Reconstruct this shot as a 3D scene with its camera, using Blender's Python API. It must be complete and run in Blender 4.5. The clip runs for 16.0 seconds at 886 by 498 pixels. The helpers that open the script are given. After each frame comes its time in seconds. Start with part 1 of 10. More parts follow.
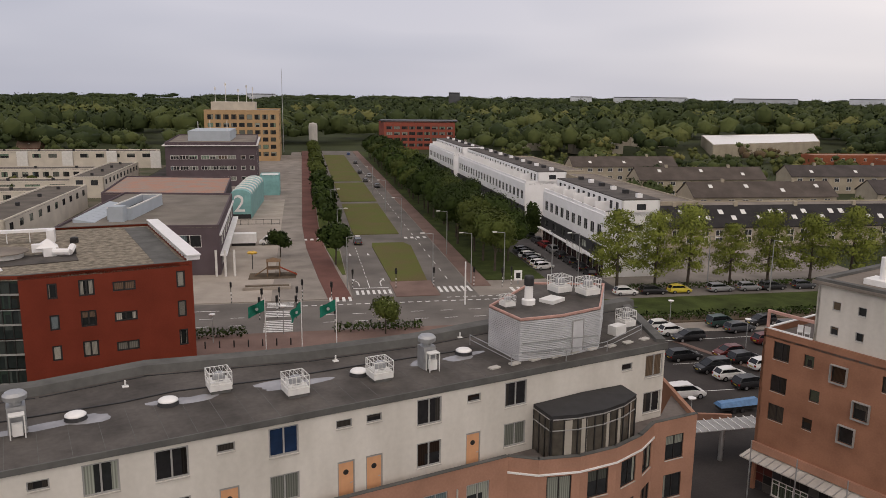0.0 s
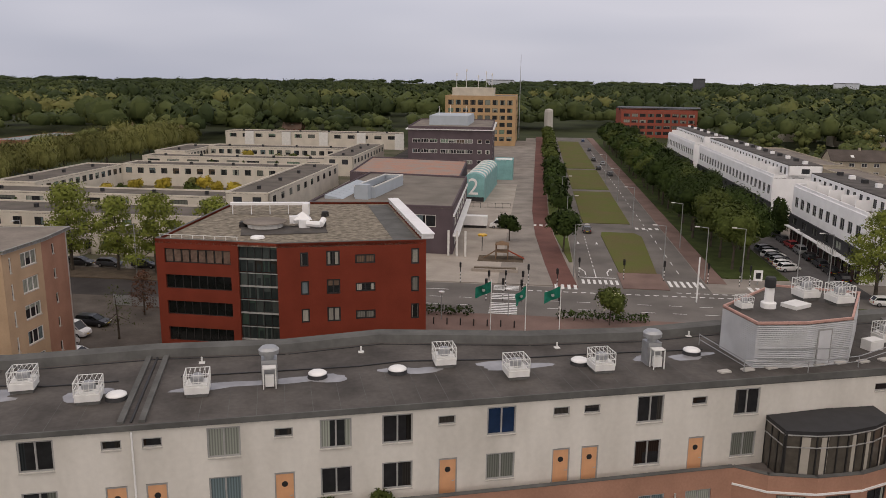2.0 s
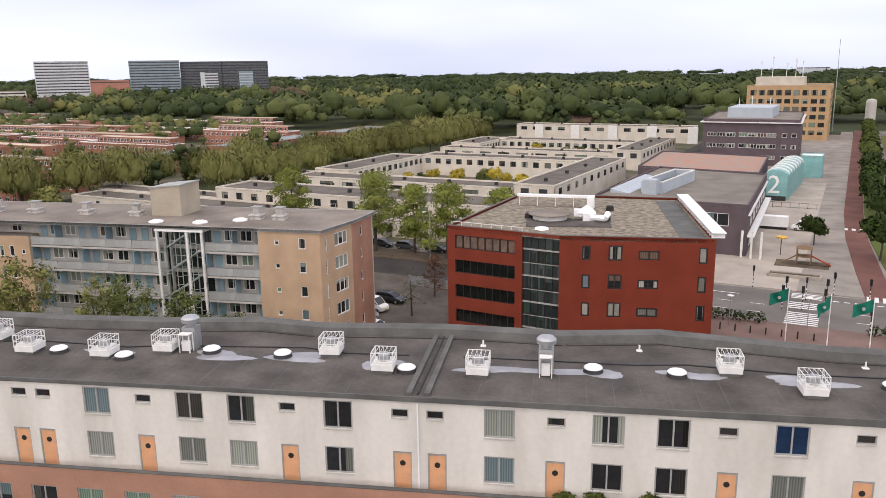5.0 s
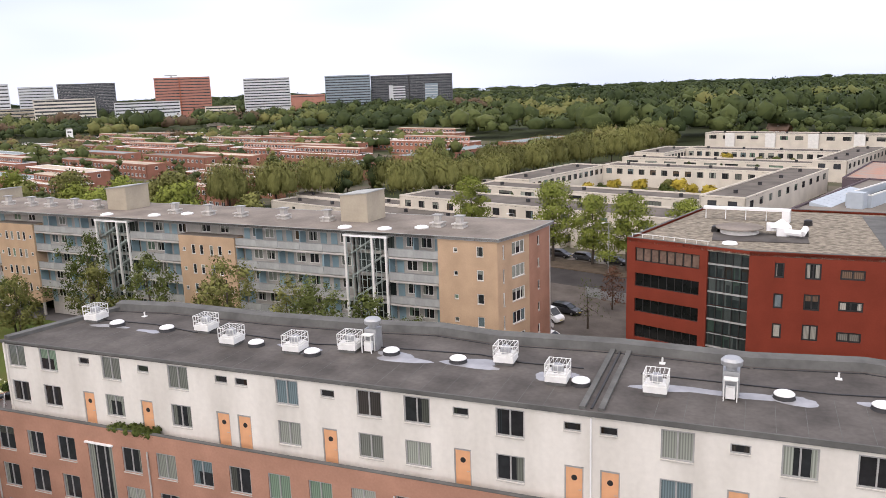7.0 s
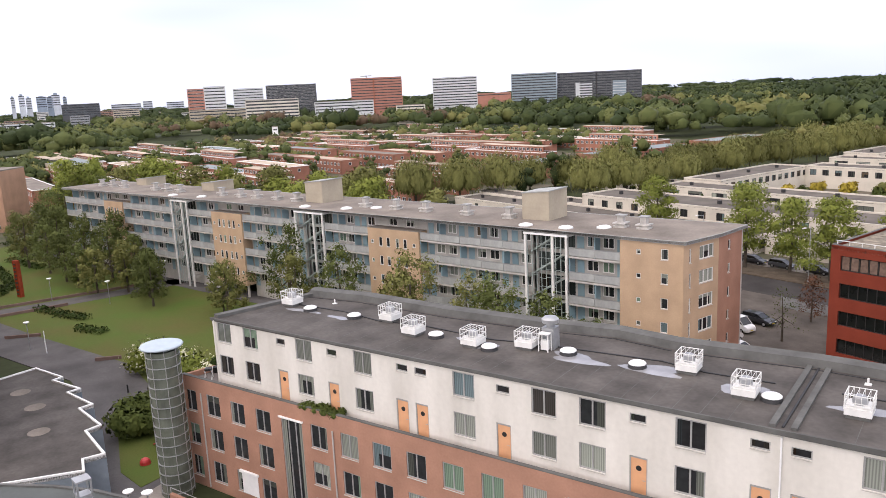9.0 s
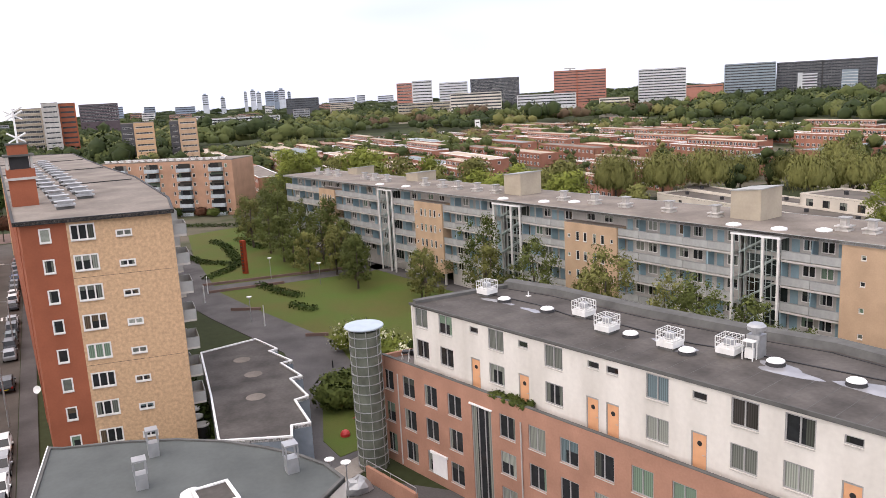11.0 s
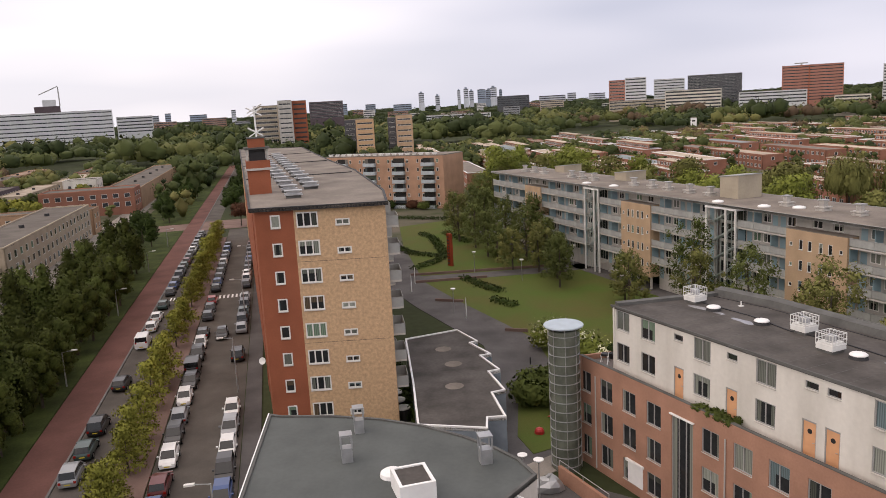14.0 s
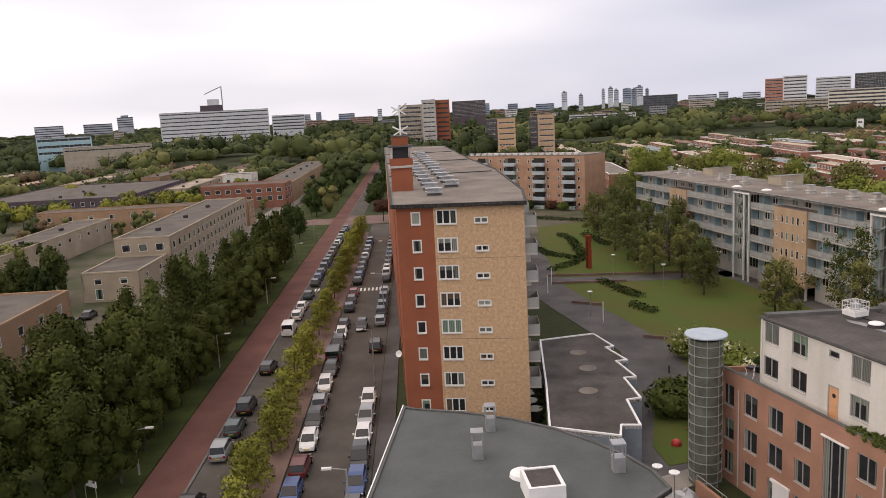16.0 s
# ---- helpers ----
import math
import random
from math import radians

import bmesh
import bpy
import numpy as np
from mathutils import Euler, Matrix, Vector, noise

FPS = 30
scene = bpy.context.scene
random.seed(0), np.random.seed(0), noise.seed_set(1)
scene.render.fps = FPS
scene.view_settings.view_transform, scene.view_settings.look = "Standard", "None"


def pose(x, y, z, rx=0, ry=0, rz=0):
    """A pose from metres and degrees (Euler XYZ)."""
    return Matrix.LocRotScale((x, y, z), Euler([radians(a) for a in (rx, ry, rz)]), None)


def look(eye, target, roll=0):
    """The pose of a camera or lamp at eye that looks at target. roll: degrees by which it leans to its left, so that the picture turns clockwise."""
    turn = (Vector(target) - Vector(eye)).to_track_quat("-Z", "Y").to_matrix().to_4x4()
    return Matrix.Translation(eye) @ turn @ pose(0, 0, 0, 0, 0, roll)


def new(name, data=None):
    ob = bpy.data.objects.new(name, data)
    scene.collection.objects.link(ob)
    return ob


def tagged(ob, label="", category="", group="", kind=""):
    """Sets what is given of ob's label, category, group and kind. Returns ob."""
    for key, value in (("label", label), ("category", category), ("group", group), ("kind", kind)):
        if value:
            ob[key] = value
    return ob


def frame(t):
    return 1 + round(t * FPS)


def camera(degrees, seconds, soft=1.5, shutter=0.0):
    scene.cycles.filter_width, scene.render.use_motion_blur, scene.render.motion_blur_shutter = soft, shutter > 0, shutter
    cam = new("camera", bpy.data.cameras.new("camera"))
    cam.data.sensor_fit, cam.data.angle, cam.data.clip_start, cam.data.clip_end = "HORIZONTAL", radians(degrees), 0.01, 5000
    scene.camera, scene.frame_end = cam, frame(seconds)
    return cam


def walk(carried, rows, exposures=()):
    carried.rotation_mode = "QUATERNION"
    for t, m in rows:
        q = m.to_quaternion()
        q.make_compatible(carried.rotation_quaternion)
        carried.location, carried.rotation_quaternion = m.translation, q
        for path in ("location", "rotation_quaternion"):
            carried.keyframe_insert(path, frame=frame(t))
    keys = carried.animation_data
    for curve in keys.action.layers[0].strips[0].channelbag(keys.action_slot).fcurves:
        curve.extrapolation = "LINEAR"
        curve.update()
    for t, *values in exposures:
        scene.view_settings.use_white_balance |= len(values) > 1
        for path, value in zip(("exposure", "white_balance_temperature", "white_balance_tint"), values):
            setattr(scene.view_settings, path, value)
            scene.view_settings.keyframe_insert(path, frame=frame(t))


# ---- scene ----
cam = camera(59.2, 16.0, soft=0.6)
EYE = 33.0
ROWS = [
    (0.0, 78.764, -0.567, 0.113),
    (0.5, 78.645, -0.154, 3.450),
    (1.0, 78.734, 0.157, 7.917),
    (1.5, 78.032, 0.445, 12.907),
    (2.0, 77.611, -0.611, 17.104),
    (2.5, 78.027, 0.468, 21.806),
    (3.0, 77.224, 0.713, 25.845),
    (5.5, 77.145, 1.142, 40.877),
    (6.0, 77.009, 1.615, 44.078),
    (6.5, 77.758, 1.915, 46.928),
    (7.0, 78.188, 1.977, 50.831),
    (7.5, 77.951, 1.857, 54.725),
    (8.0, 77.801, 1.851, 58.523),
    (8.5, 77.914, 2.329, 61.419),
    (9.0, 78.571, 2.609, 64.166),
    (9.5, 78.579, 2.592, 68.502),
    (10.0, 78.817, 2.658, 72.364),
    (12.5, 78.599, 3.396, 86.365),
    (13.0, 78.863, 3.268, 88.809),
    (13.5, 78.900, 3.155, 91.565),
    (14.0, 79.419, 3.084, 93.813),
    (14.5, 79.641, 3.452, 95.929),
    (15.0, 79.858, 3.961, 98.269),
    (15.5, 80.178, 3.714, 101.591),
    (16.0, 79.917, 2.967, 104.075),
]
EXPOSURES = [(0.0, -0.03, 7050, 16), (3.0, -0.01, 6970, 16), (5.5, 0.93, 6540, 16), (7.0, 0.99, 6490, 16), (9.0, 1.06, 6510, 17), (10.0, 1.08, 6510, 17), (12.5, 0.9, 6850, 18), (13.0, 0.51, 6970, 18), (14.5, 0.48, 7040, 18), (16.0, 0.45, 7060, 18)]
walk(cam, [(t, pose(0, 0, EYE, rx, ry, rz)) for t, rx, ry, rz in ROWS], EXPOSURES)

# world: thin blue sky behind a closed layer of high cloud, and one very soft sun
world = bpy.data.worlds.new("overcast_sky")
scene.world = world
world.use_nodes = True
wn, wl = world.node_tree.nodes, world.node_tree.links
wn.clear()
w_out, w_bg = wn.new("ShaderNodeOutputWorld"), wn.new("ShaderNodeBackground")
sky = wn.new("ShaderNodeTexSky")
sky.sky_type, sky.sun_disc = "NISHITA", False
sky.sun_elevation, sky.sun_rotation = radians(55), radians(170)
sky_dim = wn.new("ShaderNodeVectorMath")
sky_dim.operation = "SCALE"
sky_dim.inputs["Scale"].default_value = 0.09
w_co, w_map, w_noise, w_ramp = (wn.new(n) for n in ("ShaderNodeTexCoord", "ShaderNodeMapping", "ShaderNodeTexNoise", "ShaderNodeValToRGB"))
w_map.inputs["Scale"].default_value = (1.0, 1.0, 5.0)
w_noise.inputs["Scale"].default_value, w_noise.inputs["Detail"].default_value = 1.6, 2.5
w_ramp.color_ramp.elements[0].position, w_ramp.color_ramp.elements[0].color = 0.34, (0.58, 0.615, 0.69, 1)
w_ramp.color_ramp.elements[1].position, w_ramp.color_ramp.elements[1].color = 0.66, (0.89, 0.89, 0.92, 1)
w_mix = wn.new("ShaderNodeMix")
w_mix.data_type = "RGBA"
w_mix.inputs["Factor"].default_value = 0.9
wl.new(w_co.outputs["Generated"], w_map.inputs["Vector"])
wl.new(w_map.outputs["Vector"], w_noise.inputs["Vector"])
wl.new(w_noise.outputs["Fac"], w_ramp.inputs["Fac"])
wl.new(sky.outputs["Color"], sky_dim.inputs[0])
wl.new(sky_dim.outputs["Vector"], w_mix.inputs["A"])
wl.new(w_ramp.outputs["Color"], w_mix.inputs["B"])
# a bluish bank of thicker cloud over the woods
w_dot, w_bank, w_tone = wn.new("ShaderNodeVectorMath"), wn.new("ShaderNodeMapRange"), wn.new("ShaderNodeMix")
w_dot.operation, w_tone.data_type, w_tone.blend_type = "DOT_PRODUCT", "RGBA", "MULTIPLY"
w_dot.inputs[1].default_value = (-0.64, 0.77, 0.0)
w_bank.interpolation_type = "SMOOTHSTEP"
w_bank.inputs["From Min"].default_value, w_bank.inputs["From Max"].default_value = 0.2, 0.85
w_tone.inputs["B"].default_value = (0.66, 0.7, 0.785, 1)
wl.new(w_co.outputs["Generated"], w_dot.inputs[0])
wl.new(w_dot.outputs["Value"], w_bank.inputs["Value"])
wl.new(w_bank.outputs["Result"], w_tone.inputs["Factor"])
wl.new(w_mix.outputs["Result"], w_tone.inputs["A"])
# brighter haze low down, thinner light overhead
w_sep, w_rise, w_lift = wn.new("ShaderNodeSeparateXYZ"), wn.new("ShaderNodeMapRange"), wn.new("ShaderNodeVectorMath")
w_lift.operation = "SCALE"
w_rise.inputs["From Min"].default_value, w_rise.inputs["From Max"].default_value = 0.0, 0.7
w_rise.inputs["To Min"].default_value, w_rise.inputs["To Max"].default_value = 1.18, 1.05
wl.new(w_co.outputs["Generated"], w_sep.inputs["Vector"])
wl.new(w_sep.outputs["Z"], w_rise.inputs["Value"])
wl.new(w_tone.outputs["Result"], w_lift.inputs[0])
wl.new(w_rise.outputs["Result"], w_lift.inputs["Scale"])
wl.new(w_lift.outputs["Vector"], w_bg.inputs["Color"])
w_bg.inputs["Strength"].default_value = 0.9
wl.new(w_bg.outputs["Background"], w_out.inputs["Surface"])
sun = new("sun", bpy.data.lights.new("sun", "SUN"))
sun.data.energy, sun.data.angle, sun.data.color = 1.0, radians(100), (1.0, 0.86, 0.69)
sun.matrix_world = look((0, 0, 100), (math.sin(radians(170)) * -49, math.cos(radians(170)) * -49, 30))


# ---- tools for meshes ----
class Shape:
    """Vertices and faces of one mesh."""

    def __init__(self):
        self.v, self.f = [], []

    def add(self, verts, faces):
        n = len(self.v)
        self.v.extend(verts)
        self.f.extend([tuple(i + n for i in f) for f in faces])
        return self

    def box(self, x0, y0, z0, x1, y1, z1, m=None):
        c = [(x, y, z) for z in (z0, z1) for y in (y0, y1) for x in (x0, x1)]
        if m is not None:
            c = [tuple(m @ Vector(p)) for p in c]
        return self.add(c, [(0, 2, 3, 1), (4, 5, 7, 6), (0, 1, 5, 4), (1, 3, 7, 5), (3, 2, 6, 7), (2, 0, 4, 6)])

    def prism(self, poly, z0, z1, top=True, bottom=True):
        """A counter-clockwise outline, drawn up from z0 to z1."""
        n = len(poly)
        verts = [(x, y, z0) for x, y in poly] + [(x, y, z1) for x, y in poly]
        faces = [(i, (i + 1) % n, n + (i + 1) % n, n + i) for i in range(n)]
        if top:
            faces.append(tuple(range(n, 2 * n)))
        if bottom:
            faces.append(tuple(reversed(range(n))))
        return self.add(verts, faces)

    def tube(self, a, b, r0, r1=None, n=8, caps=True):
        """A round bar from a to b."""
        a, b = Vector(a), Vector(b)
        r1 = r0 if r1 is None else r1
        d = (b - a).normalized()
        s = d.orthogonal().normalized()
        t = d.cross(s)
        ring = lambda c, r: [tuple(c + (s * math.cos(k * math.tau / n) + t * math.sin(k * math.tau / n)) * r) for k in range(n)]
        faces = [(i, (i + 1) % n, n + (i + 1) % n, n + i) for i in range(n)]
        if caps:
            faces += [tuple(reversed(range(n))), tuple(range(n, 2 * n))]
        return self.add(ring(a, r0) + ring(b, r1), faces)

    def spin(self, profile, n=16, cx=0.0, cy=0.0):
        """A profile of (radius, z) turned about an upright axis."""
        verts = [(cx + r * math.cos(k * math.tau / n), cy + r * math.sin(k * math.tau / n), z) for r, z in profile for k in range(n)]
        faces = []
        for j in range(len(profile) - 1):
            faces += [(j * n + k, j * n + (k + 1) % n, (j + 1) * n + (k + 1) % n, (j + 1) * n + k) for k in range(n)]
        faces += [tuple(reversed(range(n))), tuple(range((len(profile) - 1) * n, len(profile) * n))]
        return self.add(verts, faces)

    def mesh(self, name, material, smooth=False):
        me = bpy.data.meshes.new(name)
        me.from_pydata(self.v, [], self.f)
        if material is not None:
            for m in material if isinstance(material, (list, tuple)) else [material]:
                me.materials.append(m)
        if smooth:
            me.polygons.foreach_set("use_smooth", [True] * len(me.polygons))
        me.update()
        return me


def thing(name, label, category, at=None, group="", kind=""):
    """An empty at the base of a thing, which carries its parts."""
    ob = new(name)
    ob.empty_display_size = 0.3
    if at is not None:
        ob.matrix_world = at
    return tagged(ob, label, category, group, kind)


def part(name, shape, material, parent, label="", at=None, smooth=False):
    """One mesh under a thing or under a part. shape: a Shape, or a mesh to share."""
    data = shape if isinstance(shape, bpy.types.Mesh) else shape.mesh(name, material, smooth)
    ob = new(name, data)
    ob.parent = parent
    if at is not None:
        ob.matrix_local = at
    if label:
        ob["label"] = label
    return ob


def solid(name, shape, material, label, category, group="", kind="", at=None, smooth=False):
    """A thing that is one mesh."""
    ob = new(name, shape if isinstance(shape, bpy.types.Mesh) else shape.mesh(name, material, smooth))
    if at is not None:
        ob.matrix_world = at
    return tagged(ob, label, category, group, kind)


def place(x, y, z=0.0, turn=0.0):
    return pose(x, y, z, 0, 0, turn)


# ---- materials ----
def material(name, colour, rough=0.85, metal=0.0, var=0.25, scale=3.0, fine=40.0, bump=0.15, spread=0.0, island=0.0, tint=None, streak=0.0):
    """A surface with stains (scale) and grain (fine), in object metres. spread: differs from object to object; island: from piece to piece; tint: the stains' colour."""
    mat = bpy.data.materials.new(name)
    mat.use_nodes = True
    nodes, links = mat.node_tree.nodes, mat.node_tree.links
    bsdf = nodes["Principled BSDF"]
    bsdf.inputs["Roughness"].default_value, bsdf.inputs["Metallic"].default_value = rough, metal
    if rough > 0.75:
        bsdf.inputs["Specular IOR Level"].default_value = 0.15
    co = nodes.new("ShaderNodeTexCoord")
    big, small = nodes.new("ShaderNodeTexNoise"), nodes.new("ShaderNodeTexNoise")
    big.inputs["Scale"].default_value, big.inputs["Detail"].default_value = 1.0 / scale, 6
    small.inputs["Scale"].default_value, small.inputs["Detail"].default_value = fine / 10, 4
    space = nodes.new("ShaderNodeMapping")
    if streak:
        space.inputs["Scale"].default_value = (1, 1, streak)
    links.new(co.outputs["Object"], space.inputs["Vector"])
    links.new(space.outputs["Vector"], big.inputs["Vector"])
    links.new(co.outputs["Object"], small.inputs["Vector"])
    ramp = nodes.new("ShaderNodeValToRGB")
    dark = tuple(c * (1 - var) for c in colour) if tint is None else tuple(tint)
    light = tuple(min(1.0, c * (1 + var * 0.6)) for c in colour)
    ramp.color_ramp.elements[0].position, ramp.color_ramp.elements[0].color = 0.32, (*dark, 1)
    ramp.color_ramp.elements[1].position, ramp.color_ramp.elements[1].color = 0.68, (*light, 1)
    links.new(big.outputs["Fac"], ramp.inputs["Fac"])
    grain = nodes.new("ShaderNodeMapRange")
    grain.inputs["To Min"].default_value, grain.inputs["To Max"].default_value = 1 - var * 0.7, 1 + var * 0.7
    links.new(small.outputs["Fac"], grain.inputs["Value"])
    hsv = nodes.new("ShaderNodeHueSaturation")
    links.new(ramp.outputs["Color"], hsv.inputs["Color"])
    value = grain.outputs["Result"]
    for amount, node, out in ((spread, "ShaderNodeObjectInfo", "Random"), (island, "ShaderNodeNewGeometry", "Random Per Island")):
        if amount:
            src, rng, mul = nodes.new(node), nodes.new("ShaderNodeMapRange"), nodes.new("ShaderNodeMath")
            rng.inputs["To Min"].default_value, rng.inputs["To Max"].default_value = 1 - amount, 1 + amount
            mul.operation = "MULTIPLY"
            links.new(src.outputs[out], rng.inputs["Value"])
            links.new(rng.outputs["Result"], mul.inputs[0])
            links.new(value, mul.inputs[1])
            value = mul.outputs[0]
    links.new(value, hsv.inputs["Value"])
    links.new(hsv.outputs["Color"], bsdf.inputs["Base Color"])
    if bump:
        b = nodes.new("ShaderNodeBump")
        b.inputs["Strength"].default_value, b.inputs["Distance"].default_value = bump, 0.05
        links.new(small.outputs["Fac"], b.inputs["Height"])
        links.new(b.outputs["Normal"], bsdf.inputs["Normal"])
    return mat


def pane_material(name, dark, light, rough=0.06, cover=0.8):
    """Window glass before a dim room, with curtains or blinds drawn differently in each window."""
    mat = bpy.data.materials.new(name)
    mat.use_nodes = True
    nodes, links = mat.node_tree.nodes, mat.node_tree.links
    bsdf = nodes["Principled BSDF"]
    bsdf.inputs["Roughness"].default_value, bsdf.inputs["Specular IOR Level"].default_value = rough, 0.32

    def calc(op, a, b=0.0, c=0.0):
        n = nodes.new("ShaderNodeMath")
        n.operation = op
        for k, x in enumerate((a, b, c)):
            if isinstance(x, (int, float)):
                n.inputs[k].default_value = x
            else:
                links.new(x, n.inputs[k])
        return n.outputs[0]

    def blend(fac, a, b):
        n = nodes.new("ShaderNodeMix")
        n.data_type = "RGBA"
        links.new(fac, n.inputs["Factor"])
        for k, x in (("A", a), ("B", b)):
            if isinstance(x, tuple):
                n.inputs[k].default_value = (*x, 1)
            else:
                links.new(x, n.inputs[k])
        return n.outputs["Result"]

    rnd = nodes.new("ShaderNodeObjectInfo").outputs["Random"]
    co = nodes.new("ShaderNodeTexCoord")
    box = nodes.new("ShaderNodeSeparateXYZ")
    links.new(co.outputs["Generated"], box.inputs["Vector"])
    x, z = box.outputs["X"], box.outputs["Z"]
    r1, r2, r3, r4 = (calc("FRACT", calc("MULTIPLY", rnd, k)) for k in (7.13, 17.7, 41.3, 83.9))
    left = calc("LESS_THAN", x, calc("MULTIPLY", calc("GREATER_THAN", r1, 0.45), calc("MULTIPLY", r1, 0.36)))
    right = calc("GREATER_THAN", x, calc("SUBTRACT", 1.0, calc("MULTIPLY", calc("GREATER_THAN", r2, 0.45), calc("MULTIPLY", r2, 0.36))))
    full = calc("GREATER_THAN", r3, cover)
    blind = calc("GREATER_THAN", z, calc("SUBTRACT", 1.0, calc("MULTIPLY", calc("GREATER_THAN", r4, 0.6), calc("MULTIPLY", r4, 0.5))))
    cloth = calc("MAXIMUM", calc("MAXIMUM", left, right), calc("MAXIMUM", full, blind))
    folds = calc("MULTIPLY_ADD", calc("SINE", calc("MULTIPLY", x, 75.0)), 0.22, 0.78)
    ramp = nodes.new("ShaderNodeValToRGB")
    ramp.color_ramp.interpolation = "CONSTANT"
    stops = [(0.0, light), (0.25, tuple(c * 0.6 for c in light)), (0.42, (light[0] * 0.75, light[1] * 1.0, light[2] * 0.85)), (0.55, tuple(c * 1.35 for c in light)), (0.7, (light[0] * 0.5, light[1] * 0.35, light[2] * 0.28)), (0.8, (light[0] * 0.55, light[1] * 0.7, light[2] * 0.85)), (0.9, tuple(c * 0.3 for c in light))]
    while len(ramp.color_ramp.elements) < len(stops):
        ramp.color_ramp.elements.new(0.5)
    for e, (p, c) in zip(ramp.color_ramp.elements, stops):
        e.position, e.color = p, (*c, 1)
    links.new(calc("FRACT", calc("MULTIPLY", rnd, 23.3)), ramp.inputs["Fac"])
    shade = nodes.new("ShaderNodeHueSaturation")
    links.new(ramp.outputs["Color"], shade.inputs["Color"])
    links.new(folds, shade.inputs["Value"])
    room = nodes.new("ShaderNodeTexNoise")
    room.inputs["Scale"].default_value, room.inputs["Detail"].default_value = 2.2, 2
    moved = nodes.new("ShaderNodeVectorMath")
    moved.operation = "ADD"
    links.new(co.outputs["Object"], moved.inputs[0])
    links.new(calc("MULTIPLY", rnd, 300.0), moved.inputs[1])
    links.new(moved.outputs["Vector"], room.inputs["Vector"])
    inner = blend(room.outputs["Fac"], dark, tuple(c * 2.6 for c in dark))
    links.new(blend(cloth, inner, shade.outputs["Color"]), bsdf.inputs["Base Color"])
    return mat


def leaf_material(name, dark, light, rough=0.7):
    """Leaves: each clump its own green."""
    mat = bpy.data.materials.new(name)
    mat.use_nodes = True
    nodes, links = mat.node_tree.nodes, mat.node_tree.links
    bsdf = nodes["Principled BSDF"]
    bsdf.inputs["Roughness"].default_value = rough
    bsdf.inputs["Specular IOR Level"].default_value = 0.08
    geo, info, ramp, hsv, rng = (nodes.new(n) for n in ("ShaderNodeNewGeometry", "ShaderNodeObjectInfo", "ShaderNodeValToRGB", "ShaderNodeHueSaturation", "ShaderNodeMapRange"))
    co, patch, mixer = nodes.new("ShaderNodeTexCoord"), nodes.new("ShaderNodeTexNoise"), nodes.new("ShaderNodeMath")
    patch.inputs["Scale"].default_value, patch.inputs["Detail"].default_value = 0.06, 3
    mixer.operation = "MULTIPLY_ADD"
    mixer.inputs[1].default_value = 0.35
    links.new(co.outputs["Object"], patch.inputs["Vector"])
    scaled = nodes.new("ShaderNodeMath")
    scaled.operation = "MULTIPLY"
    scaled.inputs[1].default_value = 0.85
    links.new(patch.outputs["Fac"], scaled.inputs[0])
    links.new(geo.outputs["Random Per Island"], mixer.inputs[0])
    links.new(scaled.outputs[0], mixer.inputs[2])
    ramp.color_ramp.elements[0].position, ramp.color_ramp.elements[0].color = 0.1, (*dark, 1)
    ramp.color_ramp.elements[1].position, ramp.color_ramp.elements[1].color = 0.9, (*light, 1)
    links.new(mixer.outputs[0], ramp.inputs["Fac"])
    rng.inputs["To Min"].default_value, rng.inputs["To Max"].default_value = 0.75, 1.25
    links.new(info.outputs["Random"], rng.inputs["Value"])
    links.new(rng.outputs["Result"], hsv.inputs["Value"])
    links.new(ramp.outputs["Color"], hsv.inputs["Color"])
    links.new(hsv.outputs["Color"], bsdf.inputs["Base Color"])
    return mat


ASPHALT = material("asphalt", (0.053, 0.048, 0.046), 0.9, 0, 0.3, 6, 60, 0.2)
PAVING = material("grey_paving", (0.27, 0.243, 0.215), 0.9, 0, 0.25, 5, 50, 0.2)
RED_PATH = material("red_cycle_asphalt", (0.155, 0.075, 0.062), 0.9, 0, 0.25, 6, 50, 0.2)
GRASS = material("mown_grass", (0.062, 0.096, 0.019), 0.95, 0, 0.35, 9, 60, 0.5, tint=(0.1, 0.098, 0.03))
LAND = material("rough_land", (0.045, 0.055, 0.024), 0.95, 0, 0.4, 40, 10, 0.3)
ROOF_FELT = material("roof_felt", (0.098, 0.089, 0.082), 0.8, 0, 0.38, 3, 30, 0.25)
ROOF_GREY = material("weathered_roof_felt", (0.225, 0.197, 0.17), 0.9, 0, 0.3, 5, 30, 0.2)
GRAVEL = material("roof_gravel", (0.24, 0.21, 0.165), 0.95, 0, 0.5, 0.7, 40, 0.6)
WHITE_STUCCO = material("white_stucco", (0.68, 0.655, 0.605), 0.9, 0, 0.12, 2.6, 30, 0.1, tint=(0.56, 0.535, 0.485), streak=0.25)
WHITE_PAINT = material("white_paint", (0.85, 0.85, 0.84), 0.5, 0, 0.08, 2, 20, 0.03)
BRICK_ORANGE = material("orange_brick", (0.39, 0.215, 0.15), 0.9, 0, 0.18, 3, 60, 0.3)
BRICK_RED = material("red_brick", (0.185, 0.037, 0.021), 0.9, 0, 0.15, 3, 60, 0.3)
BRICK_RUST = material("rust_red_brick", (0.31, 0.105, 0.058), 0.9, 0, 0.15, 3, 60, 0.3)
BRICK_YELLOW = material("yellow_brick", (0.58, 0.39, 0.235), 0.9, 0, 0.2, 0.3, 90, 0.3)
BRICK_PURPLE = material("purple_grey_brick", (0.115, 0.09, 0.1), 0.9, 0, 0.15, 3, 60, 0.3)
